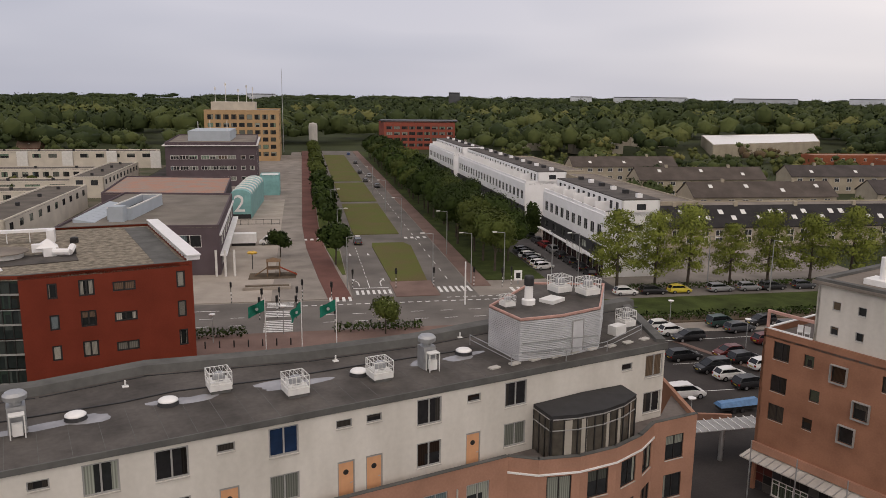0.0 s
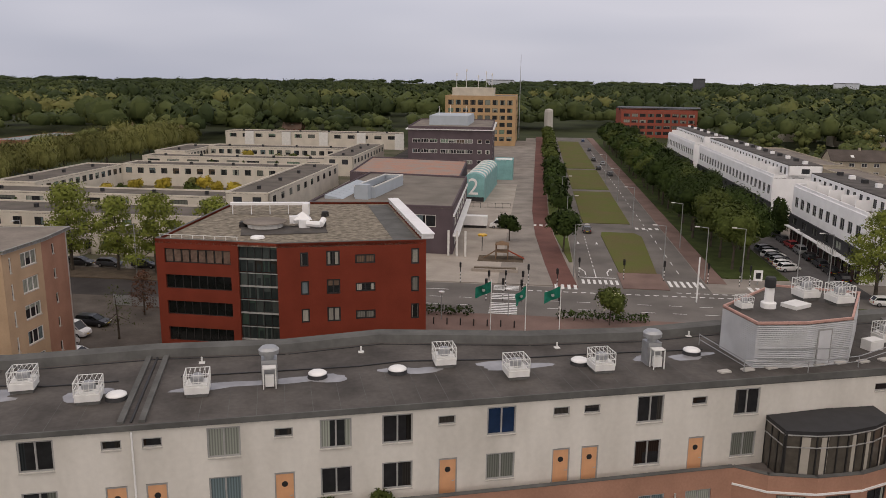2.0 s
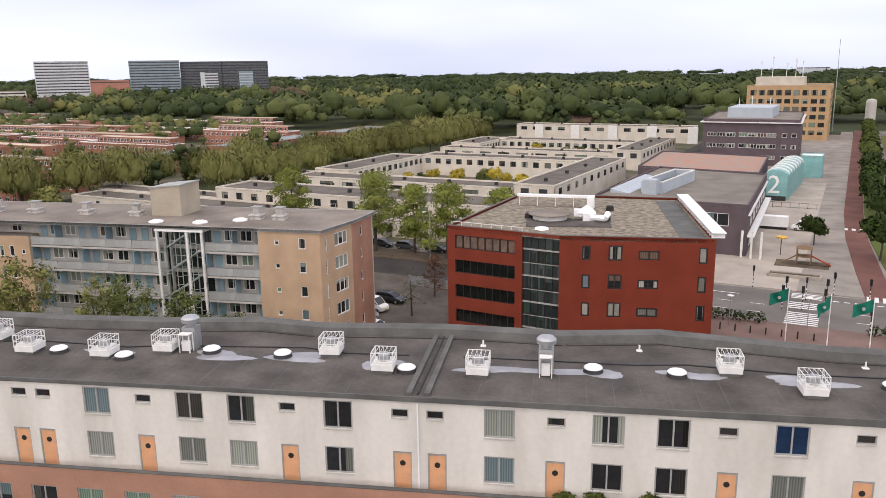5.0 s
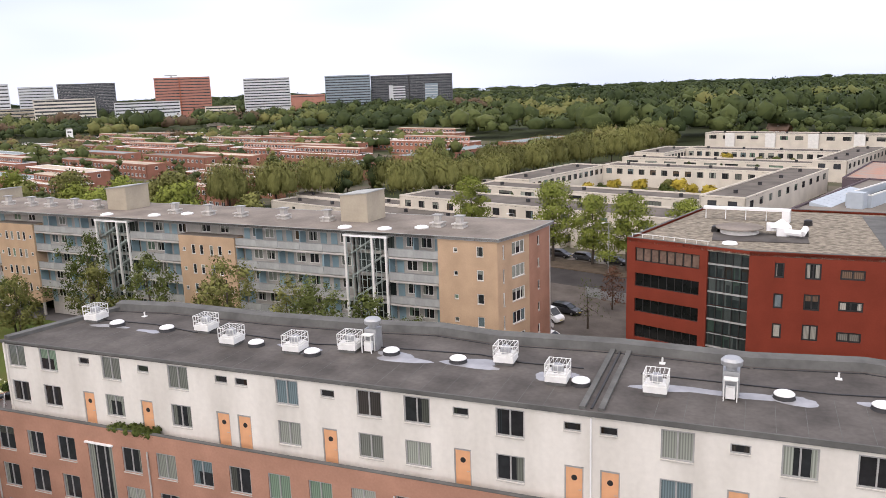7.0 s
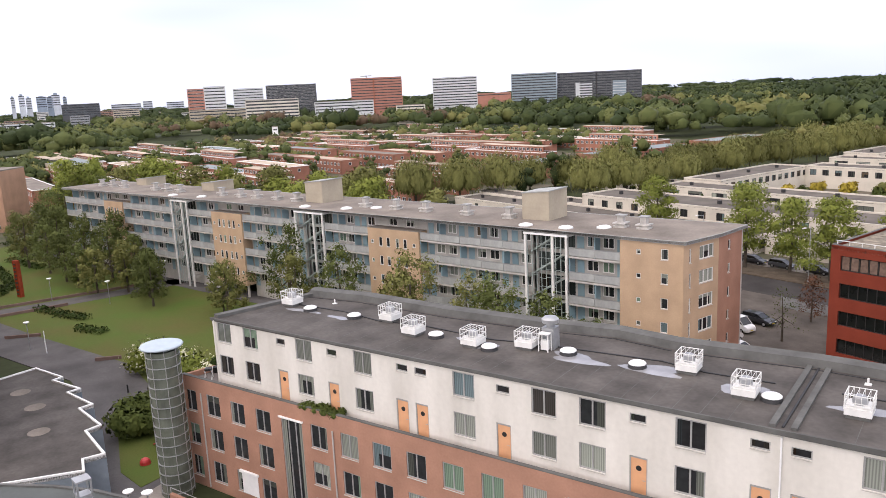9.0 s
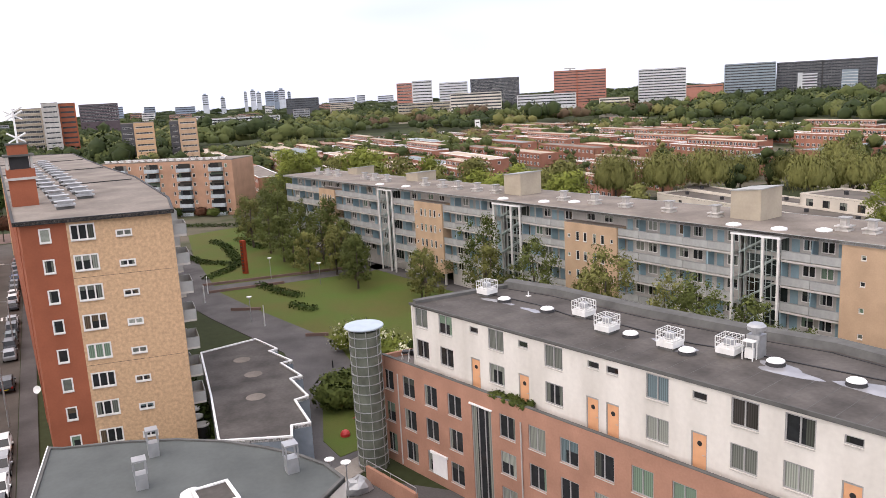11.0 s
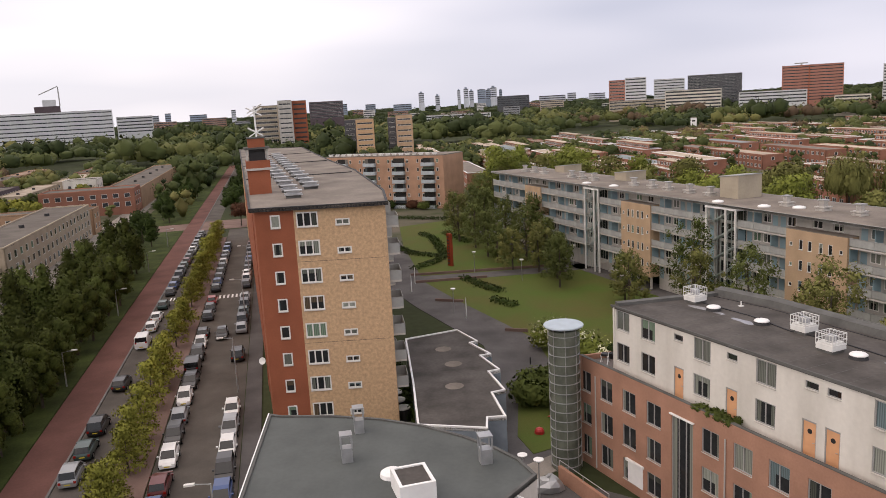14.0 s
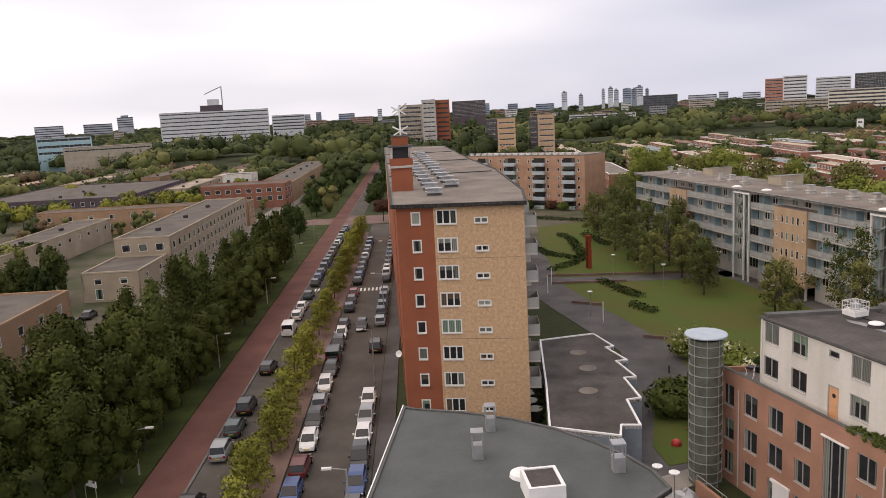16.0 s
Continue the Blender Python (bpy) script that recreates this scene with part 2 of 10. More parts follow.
CONCRETE = material("pale_concrete", (0.5, 0.48, 0.445), 0.9, 0, 0.2, 3, 30, 0.2, streak=0.3)
BEIGE_WALL = material("beige_wall", (0.42, 0.37, 0.29), 0.9, 0, 0.15, 4, 30, 0.15)
DARK_FRAME = material("dark_frame", (0.018, 0.017, 0.017), 0.5, 0, 0.15, 1, 20, 0.0)
GREY_FRAME = material("grey_frame", (0.34, 0.34, 0.33), 0.5, 0, 0.12, 1, 20, 0.0)
PALE_FRAME = material("white_frame", (0.72, 0.71, 0.68), 0.5, 0, 0.08, 1, 20, 0.0)
STEEL = material("galvanised_steel", (0.42, 0.43, 0.44), 0.45, 0.6, 0.15, 1, 20, 0.05)
PANE = pane_material("window_glass", (0.014, 0.015, 0.016), (0.27, 0.29, 0.25))
# dark glass, its base colour lifted to stand in for distance haze
FAR_GLASS = material("far_dark_glass", (0.055, 0.06, 0.068), 0.15, 0, 0.3, 4, 5, 0.0)
FAR_GLASS.node_tree.nodes["Principled BSDF"].inputs["Specular IOR Level"].default_value = 0.3


# ---- the setting ----
def slab(name, poly, z0, z1, mat, label, category, kind="structure"):
    area = sum(a[0] * b[1] - b[0] * a[1] for a, b in zip(poly, poly[1:] + poly[:1]))
    return solid(name, Shape().prism(poly if area > 0 else poly[::-1], z0, z1), mat, label, category, "", kind)


ground = Shape()
ground.add([(4600 * math.cos(k * math.tau / 64), 4600 * math.sin(k * math.tau / 64), 0) for k in range(64)], [tuple(range(64))])
solid("ground", ground, LAND, "green and brown open land reaching the horizon", "ground", "", "structure")

# the boulevard: s along it from the crossing, q across it to the far side
BX, BY = -10.0, 128.0


def blvd(q, s):
    return (BX + 0.984 * q - 0.179 * s, BY + 0.179 * q + 0.984 * s)


def blvd_strip(q0, q1, s0, s1):
    return [blvd(q0, s0), blvd(q1, s0), blvd(q1, s1), blvd(q0, s1)]


# the avenue with the parked cars: a along it, c across it
AX, AY = -105.0, -50.7
AD = Vector((-0.959, -0.282))


def aven(a, c):
    return (AX + AD.x * a + AD.y * c, AY + AD.y * a - AD.x * c)


def aven_strip(c0, c1, a0, a1):
    return [aven(a0, c0), aven(a1, c0), aven(a1, c1), aven(a0, c1)]


# ---- building kit ----
MESHES = {}
FOOTPRINTS = []


def shared(key, make):
    if key not in MESHES:
        MESHES[key] = make()
    return MESHES[key]


def relief(xs, zs, level, back):
    """A plate of cells over the lines xs and zs, in one piece. level(i, j): how far in (y) a cell lies, or None for a hole that goes through to back."""
    s, index = Shape(), {}

    def at(i, j, y):
        key = (i, j, round(y, 4))
        if key not in index:
            index[key] = len(s.v)
            s.v.append((xs[i], y, zs[j]))
        return index[key]

    nx, nz = len(xs) - 1, len(zs) - 1
    depth = lambda i, j: level(i, j) if 0 <= i < nx and 0 <= j < nz else None
    for i in range(nx):
        for j in range(nz):
            y = depth(i, j)
            if y is None:
                continue
            s.f.append((at(i, j, y), at(i + 1, j, y), at(i + 1, j + 1, y), at(i, j + 1, y)))
            for di, dj, a, b in ((-1, 0, (i, j + 1), (i, j)), (1, 0, (i + 1, j), (i + 1, j + 1)), (0, -1, (i, j), (i + 1, j)), (0, 1, (i + 1, j + 1), (i, j + 1))):
                other = depth(i + di, j + dj)
                other = back if other is None else other
                if other > y + 1e-6:
                    s.f.append((at(*b, y), at(*a, y), at(*a, other), at(*b, other)))
    return s


def bar_lines(w, h, lights, bar, transom=0.0):
    """The lines of a window's frame and bars, and which cells are glass."""
    xs = [0.0, bar] + [v for k in range(1, lights) for v in (w * k / lights - bar * 0.5, w * k / lights + bar * 0.5)] + [w - bar, w]
    zs = [0.0, bar] + ([h * transom - bar * 0.4, h * transom + bar * 0.4] if transom else []) + [h - bar, h]
    return xs, zs, lambda i, j: i % 2 == 1 and j % 2 == 1


def window_frame(w, h, lights, mat, bar=0.07, sill=True, transom=0.0):
    """A frame with upright bars between its lights; x along the wall, y inwards, from its lower corner."""
    def make():
        xs, zs, glass = bar_lines(w, h, lights, bar, transom)
        s = relief(xs, zs, lambda i, j: None if glass(i, j) else -0.02, 0.1)
        n = len(s.f)
        if sill:
            # the sill grows out of the frame's lower edge
            a, b = s.v.index((0.0, -0.02, 0.0)), s.v.index((w, -0.02, 0.0))
            k = len(s.v)
            s.v += [(w, -0.14, -0.012), (0.0, -0.14, -0.012), (w, -0.14, -0.055), (0.0, -0.14, -0.055), (w, 0.1, -0.055), (0.0, 0.1, -0.055)]
            s.f += [(a, k + 1, k, b), (k + 1, k + 3, k + 2, k), (k + 3, k + 5, k + 4, k + 2), (a, k + 5, k + 3, k + 1), (b, k, k + 2, k + 4)]
        me = s.mesh("window_frame", [mat, CONCRETE])
        me.polygons.foreach_set("material_index", [0] * n + [1] * (len(s.f) - n))
        return me
    return shared(("frame", w, h, lights, mat.name, bar, sill, transom), make)


def pane_mesh(w, h, mat):
    return shared(("pane", w, h, mat.name), lambda: Shape().box(0.02, 0.04, 0.02, w - 0.02, 0.07, h - 0.02).mesh("pane", mat))


def window(parent, at, w, h, lights=1, mat=None, pane=None, bar=0.07, sill=True, transom=0.0, name="window"):
    win = part(name, window_frame(w, h, lights, mat or GREY_FRAME, bar, sill, transom), None, parent, at=at)
    part("pane", pane_mesh(w, h, pane or PANE), None, win)
    return win


def plain_window(parent, at, w, h, lights, mat, pane=None):
    """A window of a far building: frame and glass in one mesh."""
    def make():
        xs, zs, glass = bar_lines(w, h, lights, 0.1)
        s = relief(xs, zs, lambda i, j: 0.0 if glass(i, j) else -0.06, 0.06)
        me = s.mesh("window", [pane or PANE, mat])
        me.polygons.foreach_set("material_index", [0 if all(abs(s.v[i][1]) < 1e-6 for i in f) else 1 for f in s.f])
        return me
    return part("window", shared(("plain", w, h, lights, mat.name, (pane or PANE).name), make), None, parent, at=at)


def window_band(parent, at, wins, mat, depth):
    """The many small windows of a far wall, too small to pick apart, as one mesh."""
    s = Shape()
    kinds = []
    for w in wins:
        x0, x1, z0, z1 = w[0] - w[1] / 2, w[0] + w[1] / 2, w[2], w[3]
        s.box(x0, depth - 0.06, z0, x1, depth, z1)
        kinds += [0] * 6
        for a in (x0, x1 - 0.12) + tuple(x0 + (x1 - x0) * k / w[4] - 0.06 for k in range(1, w[4])):
            s.box(a, depth - 0.12, z0, a + 0.12, depth - 0.06, z1)
            kinds += [1] * 6
        s.box(x0, depth - 0.12, z0, x1, depth - 0.061, z0 + 0.12).box(x0, depth - 0.12, z1 - 0.12, x1, depth - 0.061, z1)
        kinds += [1] * 12
    me = s.mesh("window", [FAR_GLASS, mat])
    me.polygons.foreach_set("material_index", kinds)
    return tagged(part("window", me, None, parent, at=at), kind="stuff")


def wall_with_holes(length, z0, z1, holes, depth=0.18):
    """A wall along x, in one piece, with openings (u0, u1, z0, z1) that go depth metres inwards (+y)."""
    us = sorted({0.0, length, *[h[0] for h in holes], *[h[1] for h in holes]})
    zs = sorted({z0, z1, *[h[2] for h in holes], *[h[3] for h in holes]})
    gone = set()
    for u0, u1, a, b in holes:
        for i in range(us.index(u0), us.index(u1)):
            gone.update((i, j) for j in range(zs.index(a), zs.index(b)))
    t = max(depth + 0.12, 0.3)
    s = relief(us, zs, lambda i, j: None if (i, j) in gone else 0.0, depth)
    # the rim reaches back to the inner leaf
    n = len(s.v)
    s.v += [(0, depth, z0), (length, depth, z0), (length, depth, z1), (0, depth, z1), (0, t, z0), (length, t, z0), (length, t, z1), (0, t, z1)]
    s.f += [(n, n + 4, n + 7, n + 3), (n + 1, n + 2, n + 6, n + 5), (n + 3, n + 7, n + 6, n + 2), (n, n + 1, n + 5, n + 4), (n + 4, n + 5, n + 6, n + 7)]
    seen = {}
    for k, v in enumerate(s.v):
        seen.setdefault(tuple(round(c, 4) for c in v), k)
    same = [seen[tuple(round(c, 4) for c in v)] for v in s.v]
    s.f = [tuple(same[i] for i in f) for f in s.f]
    return s


def facade(parent, at, length, z0, z1, wins, mat, trim=None, pane=None, depth=0.18, name="wall", bar=0.07, sill=True, plain=False, band=False):
    """A wall part with windows. wins: (middle u, width, z0, z1, lights[, frame material])."""
    holes = [(w[0] - w[1] / 2, w[0] + w[1] / 2, w[2], w[3]) for w in wins]
    wall = part(name, wall_with_holes(length, z0, z1, holes, depth), mat, parent, at=at)
    if band and wins:
        window_band(parent, at, wins, trim or GREY_FRAME, depth)
        return wall
    for w in wins:
        fr = w[5] if len(w) > 5 else (trim or GREY_FRAME)
        if plain:
            plain_window(parent, at @ pose(w[0] - w[1] / 2, depth - 0.06, w[2]), round(w[1], 3), round(w[3] - w[2], 3), w[4], fr, pane)
            continue
        window(parent, at @ pose(w[0] - w[1] / 2, depth - 0.1, w[2]), round(w[1], 3), round(w[3] - w[2], 3), w[4], fr, pane, bar, sill)
    return wall


def along(p, q, z=0.0):
    """The pose of a wall from p to q, seen from its right-hand side: x along it, y inwards."""
    return pose(p[0], p[1], z, 0, 0, math.degrees(math.atan2(q[1] - p[1], q[0] - p[0])))


def span(p, q):
    return math.hypot(q[0] - p[0], q[1] - p[1])


def rows_of(length, pitch, width, levels, lights, start=None, margin=1.0):
    """Windows at an even pitch on several levels (z0, z1)."""
    n = max(1, int((length - 2 * margin) // pitch))
    first = (length - (n - 1) * pitch) / 2 if start is None else start
    return [(first + k * pitch, width, a, b, lights) for a, b in levels for k in range(n)]


def ring(poly, inset, z0, z1):
    """A parapet of a given width along the inside of an outline (counter-clockwise)."""
    n, inner = len(poly), []
    for i in range(n):
        a, b, c = Vector(poly[i - 1]), Vector(poly[i]), Vector(poly[(i + 1) % n])
        d0, d1 = (b - a).normalized(), (c - b).normalized()
        n0, n1 = Vector((-d0.y, d0.x)), Vector((-d1.y, d1.x))
        m = (n0 + n1)
        m = m / max(0.3, m.dot(n0)) if m.length > 1e-6 else n0
        inner.append(tuple(b + m * inset))
    v = [(x, y, z) for z in (z0, z1) for p in (poly, inner) for x, y in p]
    f = []
    for i in range(n):
        j = (i + 1) % n
        f += [(i, j, 2 * n + j, 2 * n + i), (n + j, n + i, 3 * n + i, 3 * n + j), (2 * n + i, 2 * n + j, 3 * n + j, 3 * n + i), (j, i, n + i, n + j)]
    return Shape().add(v, f)


def ccw(poly):
    area = sum(a[0] * b[1] - b[0] * a[1] for a, b in zip(poly, poly[1:] + poly[:1]))
    return list(poly) if area > 0 else list(poly)[::-1]


def house(name, label, poly, z1, wall_mat, roof_mat, fronts=None, category="house", parapet=0.3, group="", band=False, rim=None):
    """A flat-roofed building on an outline. fronts: {edge number: windows for that edge}; the other edges are blank walls."""
    poly = ccw(poly)
    FOOTPRINTS.append(poly)
    bands = (fronts or {}).get("bands", ())
    t = thing(name, label, category, group=group)
    for i, p in enumerate(poly):
        q = poly[(i + 1) % len(poly)]
        spec = (fronts or {}).get(i, [])
        surround = PALE_FRAME
        if isinstance(spec, tuple):
            spec, surround = spec
        facade(t, along(p, q), span(p, q), 0, z1, spec, wall_mat, surround, depth=0.15, plain=True, band=band or i in bands)
    part("roof", Shape().prism(poly, z1 - 0.1, z1), roof_mat, t)
    if parapet:
        part("parapet", ring(poly, 0.35, z1, z1 + parapet), rim or wall_mat, t)
    return t


# ---- the long white and brick apartment building ----
DOOR_ORANGE = material("orange_door_paint", (0.68, 0.36, 0.19), 0.5, 0, 0.1, 2, 20, 0.02)
GALV_WHITE = material("white_vent_metal", (0.74, 0.74, 0.72), 0.5, 0.0, 0.07, 0.8, 20, 0.03)
FELT_EDGE = material("felt_edge", (0.12, 0.12, 0.115), 0.85, 0, 0.25, 2, 30, 0.15)
LEAD = material("seam_black", (0.025, 0.025, 0.027), 0.7, 0, 0.2, 1, 20, 0.1)
# pale grey base adds painted sky reflection to the glossy water
WATER = material("standing_water", (0.28, 0.28, 0.29), 0.05, 0, 0.2, 2, 10, 0.0)
CORRUGATED = material("corrugated_sheet", (0.62, 0.63, 0.65), 0.5, 0.1, 0.12, 1.5, 20, 0.02)
PINK_TRIM = material("faded_red_trim", (0.52, 0.3, 0.25), 0.6, 0, 0.15, 1, 20, 0.02)
SMOKED = material("dark_bay_glass", (0.009, 0.01, 0.01), 0.05, 0, 0.2, 1, 10, 0.0)
SMOKED.node_tree.nodes["Principled BSDF"].inputs["Specular IOR Level"].default_value = 0.3
CREAM_CLOTH = material("cream_curtain", (0.4, 0.37, 0.32), 0.9, 0, 0.08, 2, 40, 0.0)
BAY_GLASS = pane_material("bay_glass", (0.045, 0.04, 0.033), (0.3, 0.29, 0.26))
TERRACE_TILE = material("terrace_tile", (0.17, 0.15, 0.14), 0.9, 0, 0.25, 2, 30, 0.2)

WB = pose(-65.2, 9.2, 0, 0, 0, 29.07)
flats = thing("apartment_building", "long white stuccoed apartment building on an orange brick base", "apartment building", WB)
FACE = pose(0, 0, 0, 0, 0.275, 0)   # the storeys fall a little towards one end
WIDE_U = [1.3, 4.5, 10.5, 16.4, 25.1, 31.0, 34.2, 40.0, 49.2, 55.1, 58.5, 64.5, 73.7, 80.1, 92.2]
SLIT_U = [8.0, 13.4, 20.0, 21.6, 28.1, 37.0, 43.6, 45.6, 52.3, 61.3, 68.1, 70.0, 76.9, 89.6]
DOOR_U = [8.05, 13.4, 19.9, 21.6, 28.1, 37.05, 43.7, 45.7, 52.3, 61.4, 68.2, 70.0, 76.9]
upper = [(u, 1.72, 13.38, 15.1, 2) for u in WIDE_U] + [(u, 1.0, 14.27, 14.8, 1) for u in SLIT_U]
lower = [(u, 1.72, 10.6, 12.25, 2) for u in WIDE_U if not 81 < u < 90]
holes = upper + lower + [(u, 1.08, 9.72, 12.2, 0) for u in DOOR_U]
part("wall", wall_with_holes(93.2, 9.6, 15.33, [(w[0] - w[1] / 2, w[0] + w[1] / 2, w[2], w[3]) for w in holes]), WHITE_STUCCO, flats, "white stucco wall", FACE)
DIM_PANE = pane_material("dim_window_glass", (0.012, 0.012, 0.013), (0.055, 0.05, 0.045))
DRAWN_PANE = pane_material("glass_before_pale_curtain", (0.014, 0.014, 0.014), (0.31, 0.33, 0.29), cover=-1.0)
BLUE_PANE = material("glass_before_blue_curtain", (0.012, 0.03, 0.075), 0.08, 0, 0.2, 0.7, 20, 0.0)
DRAWN = {(49.2, 1): DRAWN_PANE, (49.2, 0): DRAWN_PANE, (55.1, 1): PANE, (64.5, 1): BLUE_PANE, (64.5, 0): DRAWN_PANE, (31.0, 0): DRAWN_PANE, (34.2, 0): PANE, (34.2, 1): PANE, (40.0, 0): PANE, (80.1, 0): DRAWN_PANE, (92.2, 1): DRAWN_PANE, (10.5, 1): DRAWN_PANE, (16.4, 1): DRAWN_PANE, (25.1, 1): DRAWN_PANE, (25.1, 0): DRAWN_PANE, (16.4, 0): PANE, (4.5, 1): PANE, (1.3, 1): PANE, (10.5, 0): PANE}
for w in upper + lower:
    window(flats, FACE @ pose(w[0] - w[1] / 2, 0.07, w[2]), w[1], round(w[3] - w[2], 2), w[4], GREY_FRAME, DRAWN.get((w[0], int(w[2] > 13)), DIM_PANE), bar=0.09 if w[1] > 1.5 else 0.07)


def round_window_door(parent, at):
    """A flush door with a small round window and a handle."""
    door = part("door", shared("door_leaf", lambda: Shape().box(0, 0, 0, 1.0, 0.06, 2.36).mesh("door", DOOR_ORANGE)), None, parent, at=at)
    def surround():
        return Shape().box(-0.05, -0.04, 0, 0.03, 0.07, 2.42).box(0.97, -0.04, 0, 1.04, 0.07, 2.42).box(0.03, -0.04, 2.34, 0.97, 0.07, 2.42).mesh("door_frame", GREY_FRAME)
    part("door_frame", shared("door_frame", surround), None, door)
    part("round_window", shared("porthole", lambda: Shape().tube((0.5, -0.015, 1.72), (0.5, 0.01, 1.72), 0.17, n=14).mesh("round_window", DARK_FRAME)), None, door)
    part("handle", shared("door_lever", lambda: Shape().tube((0.88, -0.06, 1.03), (0.74, -0.06, 1.03), 0.018, n=6).tube((0.88, -0.07, 1.03), (0.88, 0.01, 1.03), 0.022, n=6).mesh("handle", STEEL)), None, door)


for u in DOOR_U:
    round_window_door(flats, FACE @ pose(u - 0.5, 0.08, 9.74))
part("downpipe", Shape().tube((44.7, -0.06, 9.7), (44.7, -0.06, 15.0), 0.05), WHITE_PAINT, flats, "white downpipe")
# end and back walls
BACK = [(2.6, 9.8), (8.2, 10.3), (17.6, 9.9), (25.6, 10.2), (31.6, 10.9), (36, 10.2), (44.6, 10.8), (52.7, 10.3), (59, 11.2), (69, 9.1), (76.8, 8.5), (83.4, 9.0), (98, 9.6)]
end_l, end_r = along((2.6, 9.8), (0, 0)), along((93.2, 0), (98, 9.6))
facade(flats, end_l, span((2.6, 9.8), (0, 0)), 0, 15.3, [], WHITE_STUCCO)
facade(flats, end_r, span((93.2, 0), (98, 9.6)), 0, 15.3, [(3, 1.4, 13.2, 14.8, 2), (7, 1.4, 13.2, 14.8, 2), (7, 1.4, 10.4, 12.0, 2)], WHITE_STUCCO)
for a, b in zip(BACK[::-1], BACK[-2::-1]):
    facade(flats, along(a, b), span(a, b), 0, 15.3, [], WHITE_STUCCO)
# roof: felt deck, overhanging front edge, raised wavy back edge
deck = [(-0.1, -0.03), (93.3, -0.03), (98.3, 9.7)] + BACK[::-1][1:] + [(2.4, 9.9)]
part("roof", Shape().prism(deck, 15.1, 15.36), ROOF_FELT, flats, "dark grey felt roof deck")
part("eave", Shape().add([(-0.1, -0.14, 15.24), (93.4, -0.14, 14.95), (93.4, -0.02, 14.85), (-0.1, -0.02, 15.24), (-0.1, -0.14, 15.4), (93.4, -0.14, 15.4), (93.4, -0.02, 15.4), (-0.1, -0.02, 15.4)], [(3, 2, 1, 0), (4, 5, 6, 7), (0, 1, 5, 4), (1, 2, 6, 5), (2, 3, 7, 6), (3, 0, 4, 7)]), FELT_EDGE, flats, "grey felt-covered eave")
line = [(2.4, 9.6)] + BACK[1:-1] + [(98.2, 9.4)]
kerb, profile = Shape(), ((-0.72, 15.34), (-0.55, 15.88), (0.3, 15.98), (0.3, 15.2))
for i, at_ in enumerate(line):
    before, after = Vector(line[max(0, i - 1)]), Vector(line[min(len(line) - 1, i + 1)])
    d = (after - before).normalized()
    n = Vector((-d.y, d.x))
    kerb.v += [(*(Vector(at_) + n * o), z) for o, z in profile]
m_ = len(line) - 1
kerb.f = [(4 * i + k, 4 * i + 4 + k, 4 * i + 4 + (k + 1) % 4, 4 * i + (k + 1) % 4) for i in range(m_) for k in range(4)] + [(3, 2, 1, 0), (4 * m_, 4 * m_ + 1, 4 * m_ + 2, 4 * m_ + 3)]
part("parapet", kerb, FELT_EDGE, flats, "raised wavy roof edge in grey felt")
# end kerb strips
for a, b in (((0.3, 0.2), (2.7, 9.5)), ((93.0, 0.2), (97.6, 9.4))):
    d = Vector((b[0] - a[0], b[1] - a[1])).normalized()
    n = Vector((-d.y, d.x)) * 0.35
    part("end_kerb", Shape().prism(ccw([tuple(Vector(a) - n), tuple(Vector(b) - n), tuple(Vector(b) + n), tuple(Vector(a) + n)]), 15.3, 15.62), FELT_EDGE, flats)
seams = Shape()
seams.box(44.6, 0.3, 15.35, 44.72, 10.0, 15.44)
kerbs = Shape().box(44.0, 0.2, 15.34, 44.32, 10.2, 15.52)
part("roof_kerb", kerbs, FELT_EDGE, flats, "grey felt kerb across the roof")
part("roof_kerb", Shape().box(45.05, 0.2, 15.34, 45.37, 10.2, 15.52), FELT_EDGE, flats, "grey felt kerb across the roof")
jog = [(1.5, 6.2), (9, 6.4), (13.5, 5.6), (17, 6.2), (24, 5.7), (27, 6.3), (36, 6.9), (39, 6.2), (43, 6.3)]
jog2 = [(46.5, 6.4), (57, 6.2), (60, 6.6), (66, 5.8), (72, 5.7), (80, 5.2)]
for path in (jog, jog2):
    for a, b in zip(path, path[1:]):
        m = pose(a[0], a[1], 0, 0, 0, math.degrees(math.atan2(b[1] - a[1], b[0] - a[0])))
        seams.box(-0.02, -0.05, 15.35, span(a, b), 0.05, 15.43, m)
for a, b in zip(line, line[1:]):
    m = pose(a[0], a[1], 0, 0, 0, math.degrees(math.atan2(b[1] - a[1], b[0] - a[0])))
    seams.box(-0.02, -1.12, 15.35, span(a, b), -1.02, 15.4, m)
part("roof_seam", seams, LEAD, flats, "black raised felt seams")
joints = Shape()
for k in range(1, 62):
    u = k * 1.5
    if not 42 < u < 47:
        joints.box(u - 0.015, 0.1, 15.358, u + 0.015, 5.4, 15.366)
part("felt_joint", joints, FELT_EDGE, flats)
# brick base with a walkway behind its parapet
BF = -1.0
bow = [(79.0, BF), (80.5, -2.3), (83.2, -3.15), (86.2, -3.25), (89.0, -2.6), (91.2, -1.5)]
base_front = [(-3.6, BF), *bow, (95.2, -1.7)]
brick_u = [-2.8 + 3.06 * k for k in range(27)]
levels = [(6.95, 8.85), (3.9, 5.8), (0.9, 2.8)]
bw = []
for k, u in enumerate(brick_u):
    if 8.0 < u < 11.5 or u > 77.5 or 40 < u < 41.4:
        continue
    bw += [(u + 3.6, 1.7, a, b, 2) for a, b in levels]
STAIRS = (9.6, 40.7)
bw += [(u + 3.6, 2.3, 0.3, 8.7, 3, GREY_FRAME) for u in STAIRS]
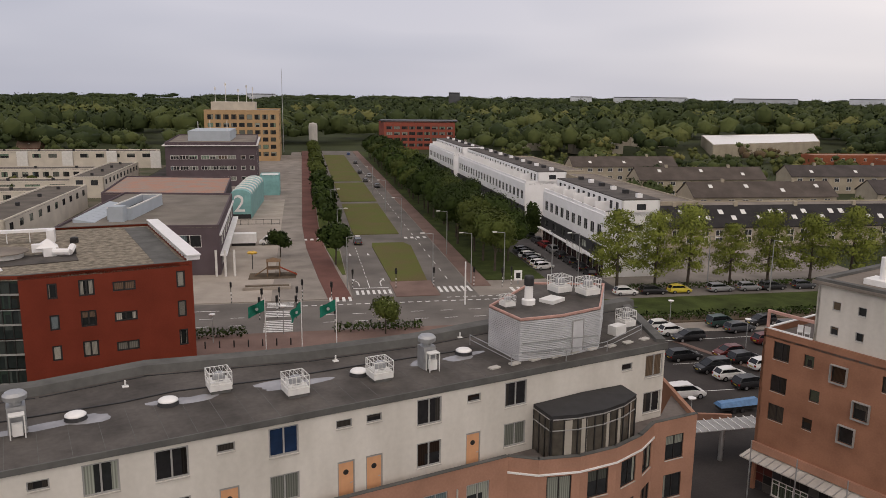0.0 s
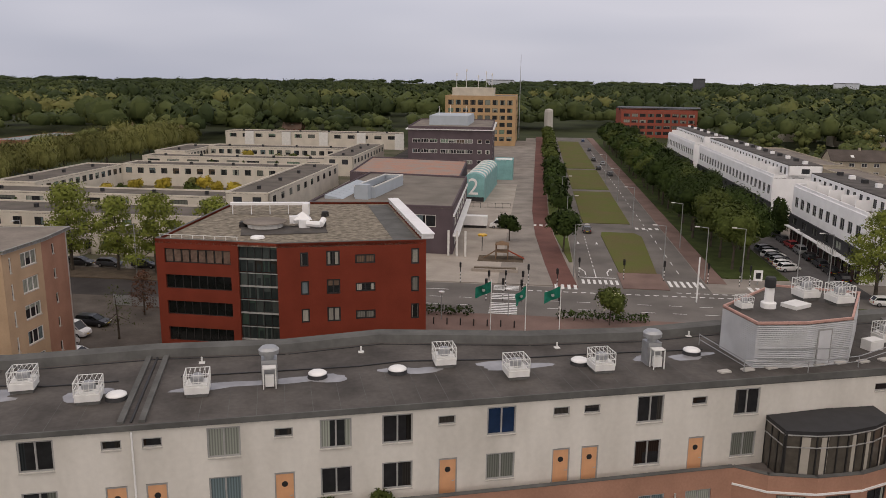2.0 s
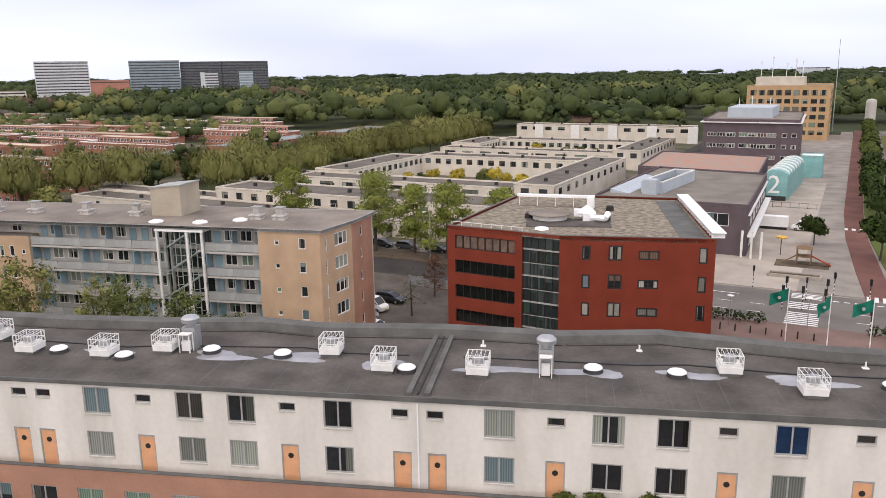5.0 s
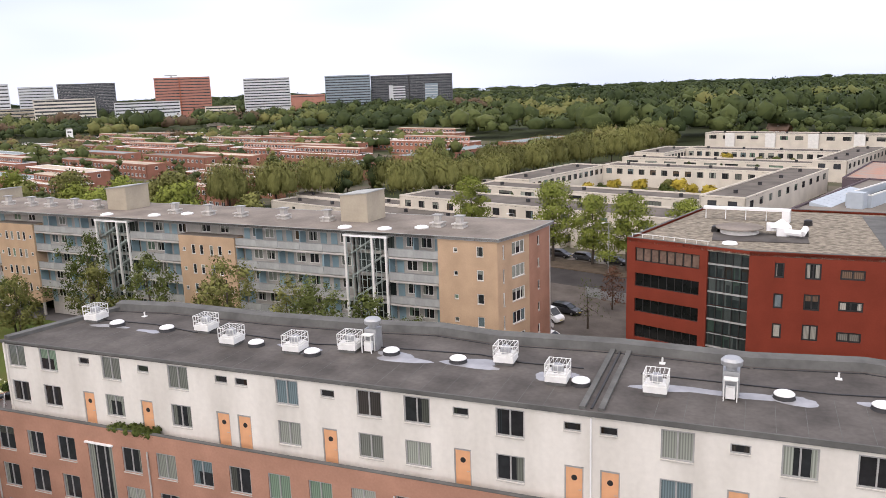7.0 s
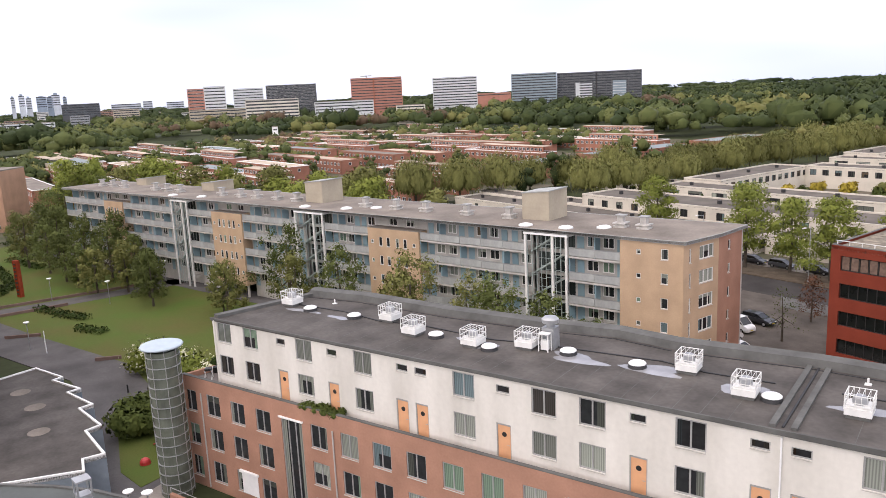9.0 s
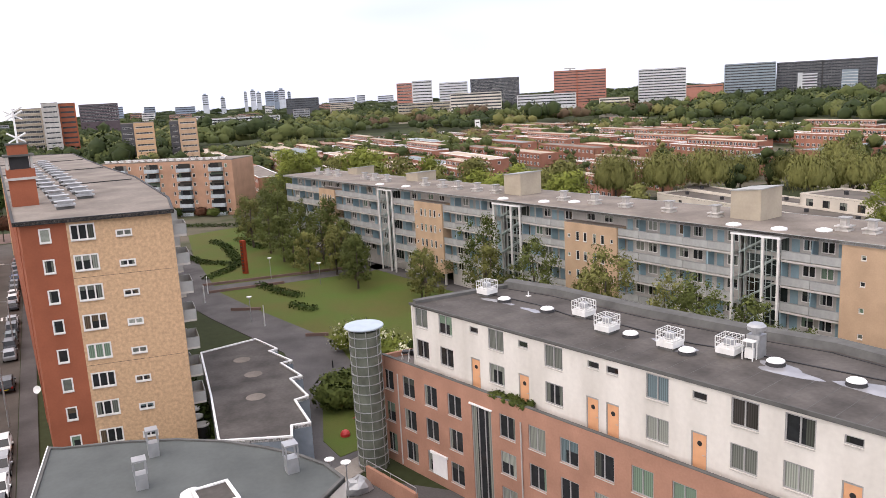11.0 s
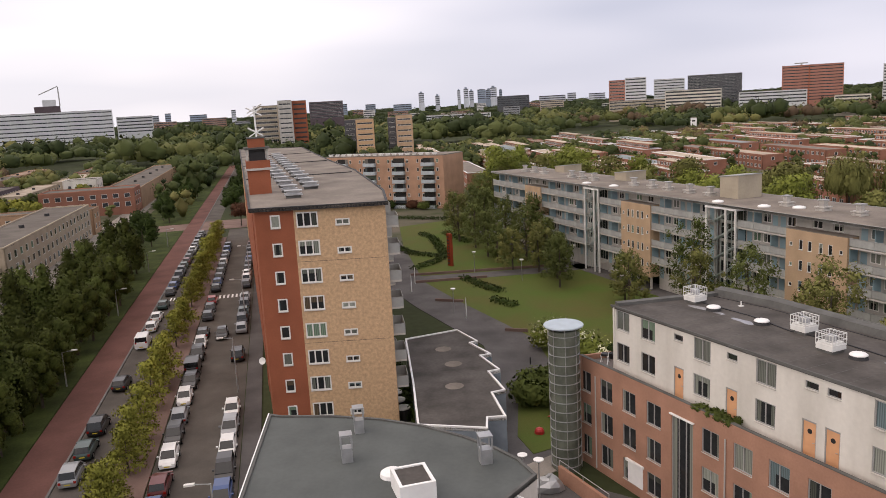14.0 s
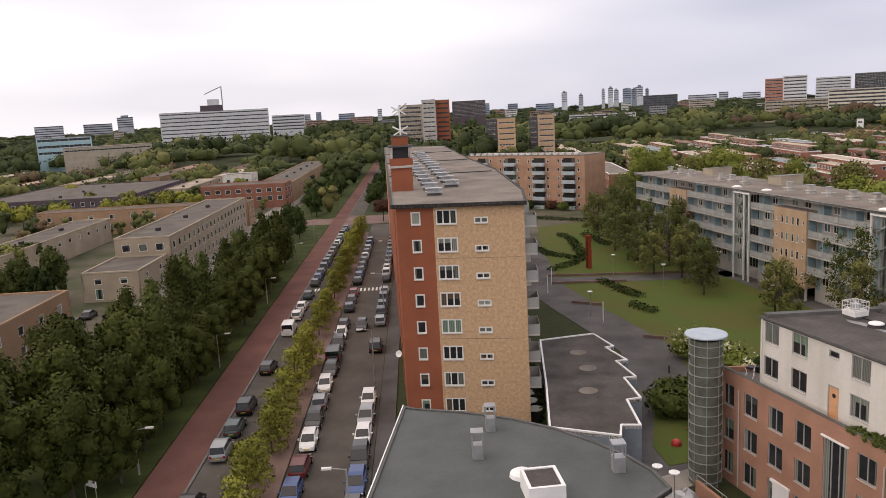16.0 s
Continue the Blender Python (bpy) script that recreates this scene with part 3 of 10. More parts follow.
facade(flats, pose(-3.6, BF, 0), 82.6, 0, 10.1, bw, BRICK_ORANGE, GREY_FRAME, name="brick_wall", bar=0.08)
for u in STAIRS:
    part("lintel", Shape().box(u - 1.3, BF - 0.14, 8.72, u + 1.3, BF + 0.05, 8.84), WHITE_PAINT, flats)
part("roller_blind", Shape().box(3.15, BF - 0.05, 0.85, 5.05, BF + 0.05, 2.75).box(3.0, BF - 0.2, 2.75, 5.2, BF - 0.005, 2.95), WHITE_PAINT, flats, "closed white roller blind")
for a, b in zip(bow + [(95.2, -1.7)], bow[1:] + [(95.2, -1.7)]):
    L = span(a, b)
    if L > 0.1:
        wn_ = [(L / 2, min(1.7, L - 0.8), z0, z1, 2) for z0, z1 in levels] if L > 2 else []
        facade(flats, along(a, b), L, 0, 10.1, wn_, BRICK_ORANGE, DARK_FRAME, name="brick_wall")
facade(flats, along((95.2, -1.7), (99.0, 6.0)), span((95.2, -1.7), (99.0, 6.0)), 0, 10.1, [], BRICK_ORANGE, name="brick_wall")
facade(flats, along((-1.0, 9.9), (-3.6, BF)), span((-1.0, 9.9), (-3.6, BF)), 0, 10.1, [], BRICK_ORANGE, name="brick_wall")
cop, white_band = Shape(), Shape()
for a, b in zip(base_front, base_front[1:]):
    m = along(a, b)
    cop.box(-0.03, -0.03, 10.1, span(a, b) + 0.03, 0.3, 10.15, m)
    if a[0] >= 79.0 and b[0] < 94:
        white_band.box(-0.02, -0.08, 8.98, span(a, b) + 0.02, -0.004, 9.1, m)
part("coping", cop, FELT_EDGE, flats, "dark coping on the brick parapet")
part("balcony_band", white_band, WHITE_PAINT, flats, "white band under the bowed balcony")
part("walkway", Shape().prism([*[(x, y + 0.2) for x, y in base_front], (97.5, 3), (93.2, 0), (0, 0), (2.6, 9.7), (-1.0, 9.7)], 9.5, 9.66), TERRACE_TILE, flats, "grey tiled walkway")
for u in (0.4 - 3.6 + 2.0, 14.0, 33.0, 60.5, 75.2):
    part("downpipe", Shape().tube((u, BF - 0.08, 0.2), (u, BF - 0.08, 8.8), 0.06), CONCRETE, flats)
# glazed bay on the bow
bay_line = [(81.6, 0.0), (81.4, -2.2), (83.2, -2.75), (85.2, -2.9), (87.2, -2.6), (88.9, -1.9), (89.2, 0.0)]
bay = part("bay", Shape().prism(bay_line, 12.62, 12.86), LEAD, flats, "glazed bay with a dark roof")
glass, frame_s, transom_s = Shape(), Shape(), Shape()
for a, b in zip(bay_line, bay_line[1:]):
    m, L = along(a, b), span(a, b)
    glass.box(0, 0.05, 9.7, L, 0.09, 12.62, m)
    n = max(1, round(L / 0.8))
    for k in range(n + 1):
        frame_s.box(L * k / n - 0.04, 0, 9.66, L * k / n + 0.04, 0.13, 12.62, m)
    transom_s.box(0, -0.01, 11.78, L, 0.12, 11.84, m).box(0, -0.01, 12.54, L, 0.14, 12.62, m)
part("pane", glass, BAY_GLASS, bay)
for i, x0, x1 in ((1, 1.0, 1.5), (2, 0.3, 0.75), (3, 0.35, 0.65), (3, 1.5, 1.75), (4, 0.9, 1.2)):
    part("curtain", Shape().box(x0, 0.03, 9.75, x1, 0.048, 12.45, along(bay_line[i], bay_line[i + 1])), CREAM_CLOTH, bay, "cream curtain")
part("bay_frame", frame_s, DARK_FRAME, bay)
part("transom", transom_s, GREY_FRAME, bay)
part("bay_rim", Shape().add([(x, y - 0.05, 12.87) for x, y in bay_line] + [(85.6, -0.2, 13.05)], [(i, i + 1, 7) for i in range(6)]), LEAD, bay)

# ---- things on that roof ----
def on_roof(u, v, z=15.36, turn=0.0):
    return WB @ pose(u, v, z, 0, 0, turn)


def vent_cage(at):
    t = thing("roof_vent", "white caged ventilation unit on the felt roof", "roof vent", at, "roof vents")
    part("kerb", shared("vk", lambda: Shape().box(-0.7, -0.7, 0, 0.7, 0.7, 0.25).mesh("kerb", FELT_EDGE)), None, t)
    part("housing", shared("vh", lambda: Shape().box(-0.78, -0.78, 0.25, 0.78, 0.78, 0.72).box(-0.68, -0.68, 0.72, 0.68, 0.68, 0.85).mesh("housing", GALV_WHITE)), None, t)
    part("fan", shared("vf", lambda: Shape().spin([(0.42, 0.8), (0.46, 1.05), (0.42, 1.3), (0.3, 1.42)], 12).mesh("fan", STEEL)), None, t)

    def bars():
        s = Shape()
        for x in (-0.78, 0.78):
            for y in (-0.78, 0.78):
                s.box(x - 0.028, y - 0.028, 0.6, x + 0.028, y + 0.028, 1.62)
        for z in (1.1, 1.6):
            for k in (-0.78, 0.78):
                s.box(-0.78, k - 0.022, z - 0.022, 0.78, k + 0.022, z + 0.022).box(k - 0.022, -0.78, z - 0.022, k + 0.022, 0.78, z + 0.022)
        for j in range(1, 5):
            p = -0.78 + 1.56 * j / 5
            for k in (-0.78, 0.78):
                s.box(p - 0.012, k - 0.012, 0.62, p + 0.012, k + 0.012, 1.6).box(k - 0.012, p - 0.012, 0.62, k + 0.012, p + 0.012, 1.6)
            s.box(p - 0.012, -0.78, 1.6, p + 0.012, 0.78, 1.625)
        return s.mesh("cage", GALV_WHITE)
    part("cage", shared("vc", bars), None, t)
    return t


def wl(x, y):
    p = WB.inverted() @ Vector((x, y, 0))
    return p.x, p.y


for x, y in ((-34.9, 32.9), (-30.3, 32.8), (-25.3, 35.6), (-13.4, 44.4), (-8.7, 43.9), (-3.9, 46.6), (-65.2, 16.1), (-55.8, 21.5), (-51.5, 21.6), (-46.7, 24.1), (-44.2, 27.0)):
    u, v = wl(x, y)
    vent_cage(on_roof(u, v, turn=random.uniform(-3, 3))).scale = (0.84, 0.84, 0.82)
for x, y in ((-20, 40), (-15.7, 42.2), (1.5, 51.6), (-41.6, 28.6), (-37.2, 30.8), (-62.5, 16.9), (-58.2, 19.3), (-49.9, 22.7), (-45.3, 24.6), (-29.1, 33.5), (-5.3, 47.3)):
    u, v = wl(x, y)
    t = thing("roof_light", "round white domed roof light on a black kerb", "roof light", on_roof(u, v), "roof lights")
    t.scale = (0.85, 0.85, 0.85)
    part("kerb", shared("dk", lambda: Shape().spin([(0.72, 0), (0.62, 0.26), (0.6, 0.27)], 20).mesh("kerb", LEAD)), None, t)
    part("dome", shared("dd", lambda: Shape().spin([(0.66, 0.27), (0.66, 0.33), (0.55, 0.42), (0.3, 0.49), (0.05, 0.51)], 20).mesh("dome", WHITE_PAINT, True)), None, t)
for x, y in ((-22.3, 38.4), (-1.0, 48.9), (-43.4, 28.4)):
    u, v = wl(x, y)
    t = thing("roof_chimney", "galvanised square flue with a round cap", "flue", on_roof(u, v), "roof flues")
    part("shaft", shared("fs", lambda: Shape().box(-0.45, -0.45, 0, 0.45, 0.45, 1.5).mesh("shaft", STEEL)), None, t)
    part("cap", shared("fc", lambda: Shape().spin([(0.3, 1.5), (0.3, 1.75), (0.58, 1.8), (0.6, 2.05), (0.45, 2.2), (0.1, 2.25)], 16).mesh("cap", STEEL)), None, t)

    def stand():
        s = Shape()
        for px, py in ((-0.35, -1.1), (0.35, -1.1), (-0.35, -0.6), (0.35, -0.6)):
            s.box(px - 0.03, py - 0.03, 0, px + 0.03, py + 0.03, 1.25)
        s.box(-0.38, -1.13, 1.2, 0.38, -0.57, 1.27).box(-0.25, -1.0, 0.1, 0.25, -0.65, 0.75)
        return s.mesh("stand", GALV_WHITE)
    part("stand", shared("fst", stand), None, t)
for u, v in ((6.5, 8.0), (47.5, 8.6), (57.5, 8.8), (70.5, 7.3), (80.5, 7.9)):
    t = thing("roof_anchor", "small white roof anchor on the felt", "roof anchor", on_roof(u, v), "roof anchors")
    part("plate", Shape().box(-0.18, -0.18, 0, 0.18, 0.18, 0.05), GALV_WHITE, t)
    part("post", Shape().tube((0, 0, 0.05), (0, 0, 0.4), 0.06), GALV_WHITE, t)


def puddle(u, v, rx, ry, seed):
    rnd = random.Random(seed)
    pts = []
    for k in range(22):
        a = k * math.tau / 22
        r = 1 + 0.3 * math.sin(2 * a + seed) + 0.22 * math.sin(3 * a + 2.1 * seed) + rnd.uniform(-0.08, 0.08)
        pts.append((rx * r * math.cos(a), ry * r * math.sin(a)))
    solid("puddle", Shape().prism(pts, 0.0, 0.006), WATER, "shallow rain puddle on the felt roof", "puddle", "puddles", at=on_roof(u, v, 15.362))


for k, (u, v, rx, ry) in enumerate(((5.5, 5.1, 1.5, 0.4), (9.8, 4.9, 0.9, 0.4), (23.5, 4.6, 1.6, 0.8), (31.0, 4.9, 2.3, 0.7), (36.0, 5.2, 2.4, 0.7), (41.5, 4.6, 1.2, 0.8), (49.0, 4.6, 2.4, 0.6), (54.2, 4.7, 1.8, 0.8),
                                  (60.3, 5.0, 1.7, 0.6), (66.5, 4.7, 2.4, 0.7), (75.5, 4.3, 1.1, 0.5), (78.5, 4.2, 1.7, 0.5))):
    puddle(u, v, rx, ry, k + 1)

# the steel-clad plant room, with its own roof gear
pr = [wl(3.3, 53.5), wl(5.2, 50.1), wl(8.2, 51.2), wl(11.2, 53.3), wl(12.9, 60.4), wl(7.0, 60.5)]
plant = thing("plant_room", "plant room clad in ribbed galvanised sheet on the roof", "plant room", WB)
ribs = Shape()
for k in range(22):
    z = 15.36 + k * 0.128
    ribs.prism(ccw(pr), z, z + 0.075, top=True, bottom=True)
    c = Vector((sum(p[0] for p in pr) / len(pr), sum(p[1] for p in pr) / len(pr)))
    ribs.prism(ccw([tuple(c + (Vector(p) - c) * 0.97) for p in pr]), z + 0.075, z + 0.128, top=False, bottom=False)
part("cladding", ribs, CORRUGATED, plant)
part("roof", Shape().prism(ccw(pr), 18.17, 18.22), ROOF_FELT, plant)
part("trim", ring(ccw(pr), 0.14, 18.17, 18.36), PINK_TRIM, plant, "faded red roof trim")
dm = along(pr[2], pr[3])
part("door", Shape().box(1.0, -0.05, 15.5, 1.95, 0.02, 17.7, dm), CORRUGATED, plant)
part("door_frame", Shape().box(0.93, -0.07, 15.5, 1.0, 0.02, 17.77, dm).box(1.95, -0.07, 15.5, 2.02, 0.02, 17.77, dm).box(1.0, -0.07, 17.7, 1.95, 0.02, 17.77, dm), GREY_FRAME, plant)
fm = along(pr[1], pr[2])
part("pipe", Shape().box(0.2, -0.12, 16.6, 6.0, -0.06, 16.66, fm).box(0.2, -0.12, 15.9, 6.0, -0.06, 15.96, fm), STEEL, plant)
for x, y, s in ((8.9, 57.6, 0.86), (10.9, 56.9, 0.86), (4.6, 53.5, 0.55)):
    u, v = wl(x, y)
    vc = vent_cage(on_roof(u, v, 18.22))
    vc.scale = (s, s, s)
u, v = wl(6.2, 54.4)
flue = thing("flue_stack", "short white flue stack with a black cowl", "flue", on_roof(u, v, 18.22))
part("pipe", Shape().spin([(0.5, 0), (0.5, 0.35), (0.32, 0.42), (0.3, 1.4)], 16), WHITE_PAINT, flue)
part("cowl", Shape().spin([(0.36, 1.4), (0.36, 1.95), (0.3, 2.1)], 16), LEAD, flue)
u, v = wl(8.0, 55.2)
solid("roof_hatch", Shape().box(-0.8, -0.6, 0, 0.8, 0.6, 0.25), GALV_WHITE, "low pale metal hatch on the plant room roof", "hatch", at=on_roof(u, v, 18.22, 20))
rail = thing("roof_railing", "galvanised railing round the plant room", "railing", WB)
posts = [wl(2.0, 53.6), wl(4.6, 49.2), wl(8.4, 50.3), wl(11.6, 52.4), wl(15.0, 56.5)]
for a, b in zip(posts, posts[1:]):
    part("bar", Shape().tube((*a, 16.1), (*b, 16.1), 0.03, n=6).tube((*a, 15.75), (*b, 15.75), 0.025, n=6), STEEL, rail)
for a in posts:
    part("post", Shape().tube((*a, 15.36), (*a, 16.15), 0.03, n=6), STEEL, rail)
for k in range(9):
    u = 79.2 + k * 1.65
    solid("paving_block", shared("pblock", lambda: Shape().box(-0.38, -0.22, 0, 0.38, 0.22, 0.1).mesh("paving_block", CONCRETE)), None, "loose concrete paving block on the roof edge", "paving block", "blocks along the roof edge", at=on_roof(u, 1.2 + 0.05 * (k % 3), 15.37, 8))
u, v = wl(14.2, 58.2)
vc = vent_cage(on_roof(u, v))
vc.scale = (0.7, 0.7, 0.9)
u, v = wl(13.2, 56.6)
solid("condenser_unit", Shape().box(-0.6, -0.4, 0, 0.6, 0.4, 0.7).box(-0.5, -0.43, 0.1, 0.5, -0.4, 0.6), GALV_WHITE, "pale air conditioning unit on the roof", "condenser", at=on_roof(u, v, 15.36, 10))


# ---- the red brick block with a gravel roof ----
CURTAIN = pane_material("curtained_glass", (0.009, 0.01, 0.01), (0.36, 0.345, 0.3), cover=0.45)
CURTAIN_BROWN = material("brown_curtain", (0.16, 0.11, 0.085), 0.9, 0, 0.25, 0.5, 40, 0.0)
SLAT_WHITE = material("white_slats", (0.82, 0.82, 0.82), 0.45, 0, 0.06, 2, 20, 0.0)
RA, RB_, RC, RD, RE = (-52.2, 67.6), (-39.0, 69.5), (-25.3, 76.8), (-37.9, 99.3), (-57.7, 91.6)
red = thing("red_brick_block", "five-storey red brick block with a gravel roof", "apartment building")
m_ab = along(RA, RB_)
strips = [(4.63, 7.3, z, z + 1.5, 8) for z in (13.75, 10.95, 8.1, 5.2, 2.3)]
facade(red, m_ab, 9.1, 0, 16.2, strips, BRICK_RED, DARK_FRAME, SMOKED, depth=0.3, sill=False)
for k in range(8):
    part("curtain", Shape().box(1.08 + k * 0.91, 0.2, 13.85, 1.08 + k * 0.91 + 0.72, 0.215, 15.15), CURTAIN_BROWN, red, "brown curtain", m_ab)
glass_at = m_ab @ pose(9.1, 0.0, 0)
STAIR_PANE = pane_material("stairwell_glass", (0.014, 0.018, 0.018), (0.07, 0.085, 0.08))
for k in range(5):
    for j in range(11):
        part("pane", shared("stairpane", lambda: Shape().box(0, 0, 0, 0.75, 0.05, 1.36).mesh("pane", STAIR_PANE)), None, red, at=glass_at @ pose(k * 0.83 + 0.08, 0.35, 0.0 + j * 1.45 + (0.05 if j else 0.02)))
for k in range(6):
    part("mullion", Shape().box(k * 0.83, 0.24, 0, k * 0.83 + 0.08, 0.36, 16.1), DARK_FRAME, red, at=glass_at)
for k in range(11):
    z = 1.2 + k * 1.45
    part("transom", Shape().box(0, 0.2, z + 0.12, 4.25, 0.36, z + (0.28 if k % 2 else 0.18)), GREY_FRAME, red, at=glass_at)
part("stair_head", Shape().box(0, 0.1, 15.85, 4.25, 0.34, 16.1), STEEL, red, "pale metal rim over the stair glass", glass_at)
wins = []
for z in (13.75, 10.7, 7.68, 4.65, 1.6):
    wins += [(2.75, 0.85, z, z + 1.5, 1), (5.7, 1.4, z, z + 1.6, 2), (9.05, 2.1, z + 0.15, z + 1.12, 2), (14.35, 0.85, z - 0.1, z + 1.6, 1)]
facade(red, along(RB_, RC), span(RB_, RC), 0, 16.2, wins, BRICK_RED, DARK_FRAME, CURTAIN, depth=0.2, bar=0.15, sill=False)
for p, q in ((RC, RD), (RD, RE), (RE, RA)):
    facade(red, along(p, q), span(p, q), 0, 16.2, [], BRICK_RED)
rpoly = [RA, RB_, RC, RD, RE]
part("roof", Shape().prism(rpoly, 15.8, 16.0), GRAVEL, red, "gravel-covered roof")
part("roof_border", Shape().prism([(-26.1, 76.9), (-37.9, 98.0), (-40.2, 96.7), (-28.4, 75.6)], 16.0, 16.02), FELT_EDGE, red, "bare dark felt along the roof edge")
part("parapet", ring(rpoly, 0.3, 15.9, 16.26), BRICK_RED, red)
part("roof_edge", ring(rpoly, 0.32, 16.262, 16.3), FELT_EDGE, red)
# railing over the strip windows
rr = thing("roof_railing", "low white railing along the roof edge", "railing", m_ab)
part("bar", Shape().box(0.2, 0.5, 16.62, 9.0, 0.55, 16.68), PALE_FRAME, rr)
for k in range(8):
    part("post", Shape().box(0.3 + k * 1.22, 0.5, 16.1, 0.36 + k * 1.22, 0.55, 16.62), PALE_FRAME, rr)
# slatted white sunshade that leans out over one edge
sm = along(RC, RD)
shade = thing("sunshade", "white slatted sunshade leaning out over the roof edge", "sunshade", sm @ pose(0, 0, 16.2))
part("board", Shape().box(-0.2, -0.9, 0.62, 25.0, 0.5, 0.72), SLAT_WHITE, shade)
for k in range(19):
    part("bracket", Shape().box(0.2 + k * 1.33, -0.85, 0.1, 0.32 + k * 1.33, 0.45, 0.62), SLAT_WHITE, shade)
beam = thing("roof_pergola", "long white beam on posts above the roof", "pergola", along((-53.6, 84.4), (-44.6, 88.0)) @ pose(0, 0, 16.0))
part("beam", Shape().box(0, -0.5, 1.2, 9.8, 0.35, 1.5), SLAT_WHITE, beam)
for k in range(5):
    part("post", Shape().box(0.2 + k * 2.3, -0.1, 0, 0.3 + k * 2.3, 0.0, 1.2), SLAT_WHITE, beam)
part("end_frame", Shape().box(9.0, -1.6, 0, 9.8, -1.3, 1.5).box(9.0, -1.3, 1.2, 9.8, -0.5, 1.5).box(9.0, -0.5, 0, 9.8, 0.3, 1.2), SLAT_WHITE, beam)
ducts = thing("roof_ducts", "white ventilation ducts on a dark roof deck", "ventilation ducts", pose(-41.2, 79.9, 16.0, 0, 0, 30))
part("deck", Shape().box(-7.0, -4.2, 0.0, 2.4, 0.4, 0.1), ROOF_FELT, ducts)
part("duct", Shape().box(-0.6, -1.2, 0.12, 0.6, 1.4, 1.0).box(-1.6, -0.3, 0.5, -0.6, 0.5, 1.3), SLAT_WHITE, ducts)
part("elbow", Shape().tube((0.3, -1.2, 0.6), (1.8, -2.0, 0.6), 0.35).tube((1.8, -2.0, 0.6), (2.2, -1.0, 1.0), 0.35), SLAT_WHITE, ducts)
part("cowl", Shape().add([(-1.2, -0.6, 0.9), (0.9, -0.6, 0.9), (0.9, 1.2, 0.9), (-1.2, 1.2, 0.9), (-0.1, 0.3, 1.8)], [(0, 1, 4), (1, 2, 4), (2, 3, 4), (3, 0, 4), (3, 2, 1, 0)]), SLAT_WHITE, ducts)
drum = thing("roof_drum", "low round roof housing with a flat grey lid", "roof housing", pose(-45.2, 78.2, 16.1))
part("body", Shape().spin([(2.0, 0), (2.0, 0.55)], 24), PALE_FRAME, drum)
part("lid", Shape().spin([(2.5, 0.55), (2.5, 0.66), (2.2, 0.72)], 24), ROOF_GREY, drum)
for x, y in ((-47.6, 77.4), (-39.2, 80.6), (-41.9, 87.0)):
    solid("roof_fan", shared("rfan", lambda: Shape().box(-0.35, -0.35, 0, 0.35, 0.35, 0.35).spin([(0.45, 0.35), (0.45, 0.6), (0.25, 0.7)], 12).mesh("roof_fan", DARK_FRAME)), None, "small black roof fan on the gravel", "roof fan", "roof fans", at=pose(x, y, 16.0))
solid("roof_light", Shape().spin([(0.8, 0), (0.7, 0.2), (0.1, 0.32)], 16), WHITE_PAINT, "white domed roof light by the stair head", "roof light", at=pose(-42.8, 72.3, 16.05))


# ---- the gallery-access block ----
PALE_BLUE = material("pale_blue_panel", (0.26, 0.38, 0.43), 0.6, 0, 0.15, 1.5, 20, 0.02, spread=0.12)
PANEL_GREY = material("grey_balustrade", (0.36, 0.37, 0.36), 0.85, 0, 0.18, 2, 30, 0.1, streak=0.3)
TAN_BRICK = material("tan_brick", (0.5, 0.355, 0.235), 0.9, 0, 0.14, 3, 60, 0.25)
STAIR_GREEN = material("pale_green_steel", (0.36, 0.42, 0.4), 0.6, 0, 0.15, 1, 20, 0.02)
GX = pose(-187.0, -1.3, 0, 0, 0, 25.12)
gallery = thing("gallery_block", "long five-storey gallery-access block with pale concrete balustrades", "apartment building", GX)
SLABS = [13.45, 10.58, 7.72, 4.86, 2.0]
GROOF = 16.1
segs = [(0, 17.0), (24.0, 41.6), (46.6, 53.8), (62.2, 76.0), (82.4, 91.7), (101.3, 118.4), (124.3, 131.0)]
tans = [(17.0, 24.0), (53.8, 62.2), (91.7, 101.3)]
stairs = [(41.6, 46.6), (76.0, 82.4), (118.4, 124.3)]
INNER = 1.5
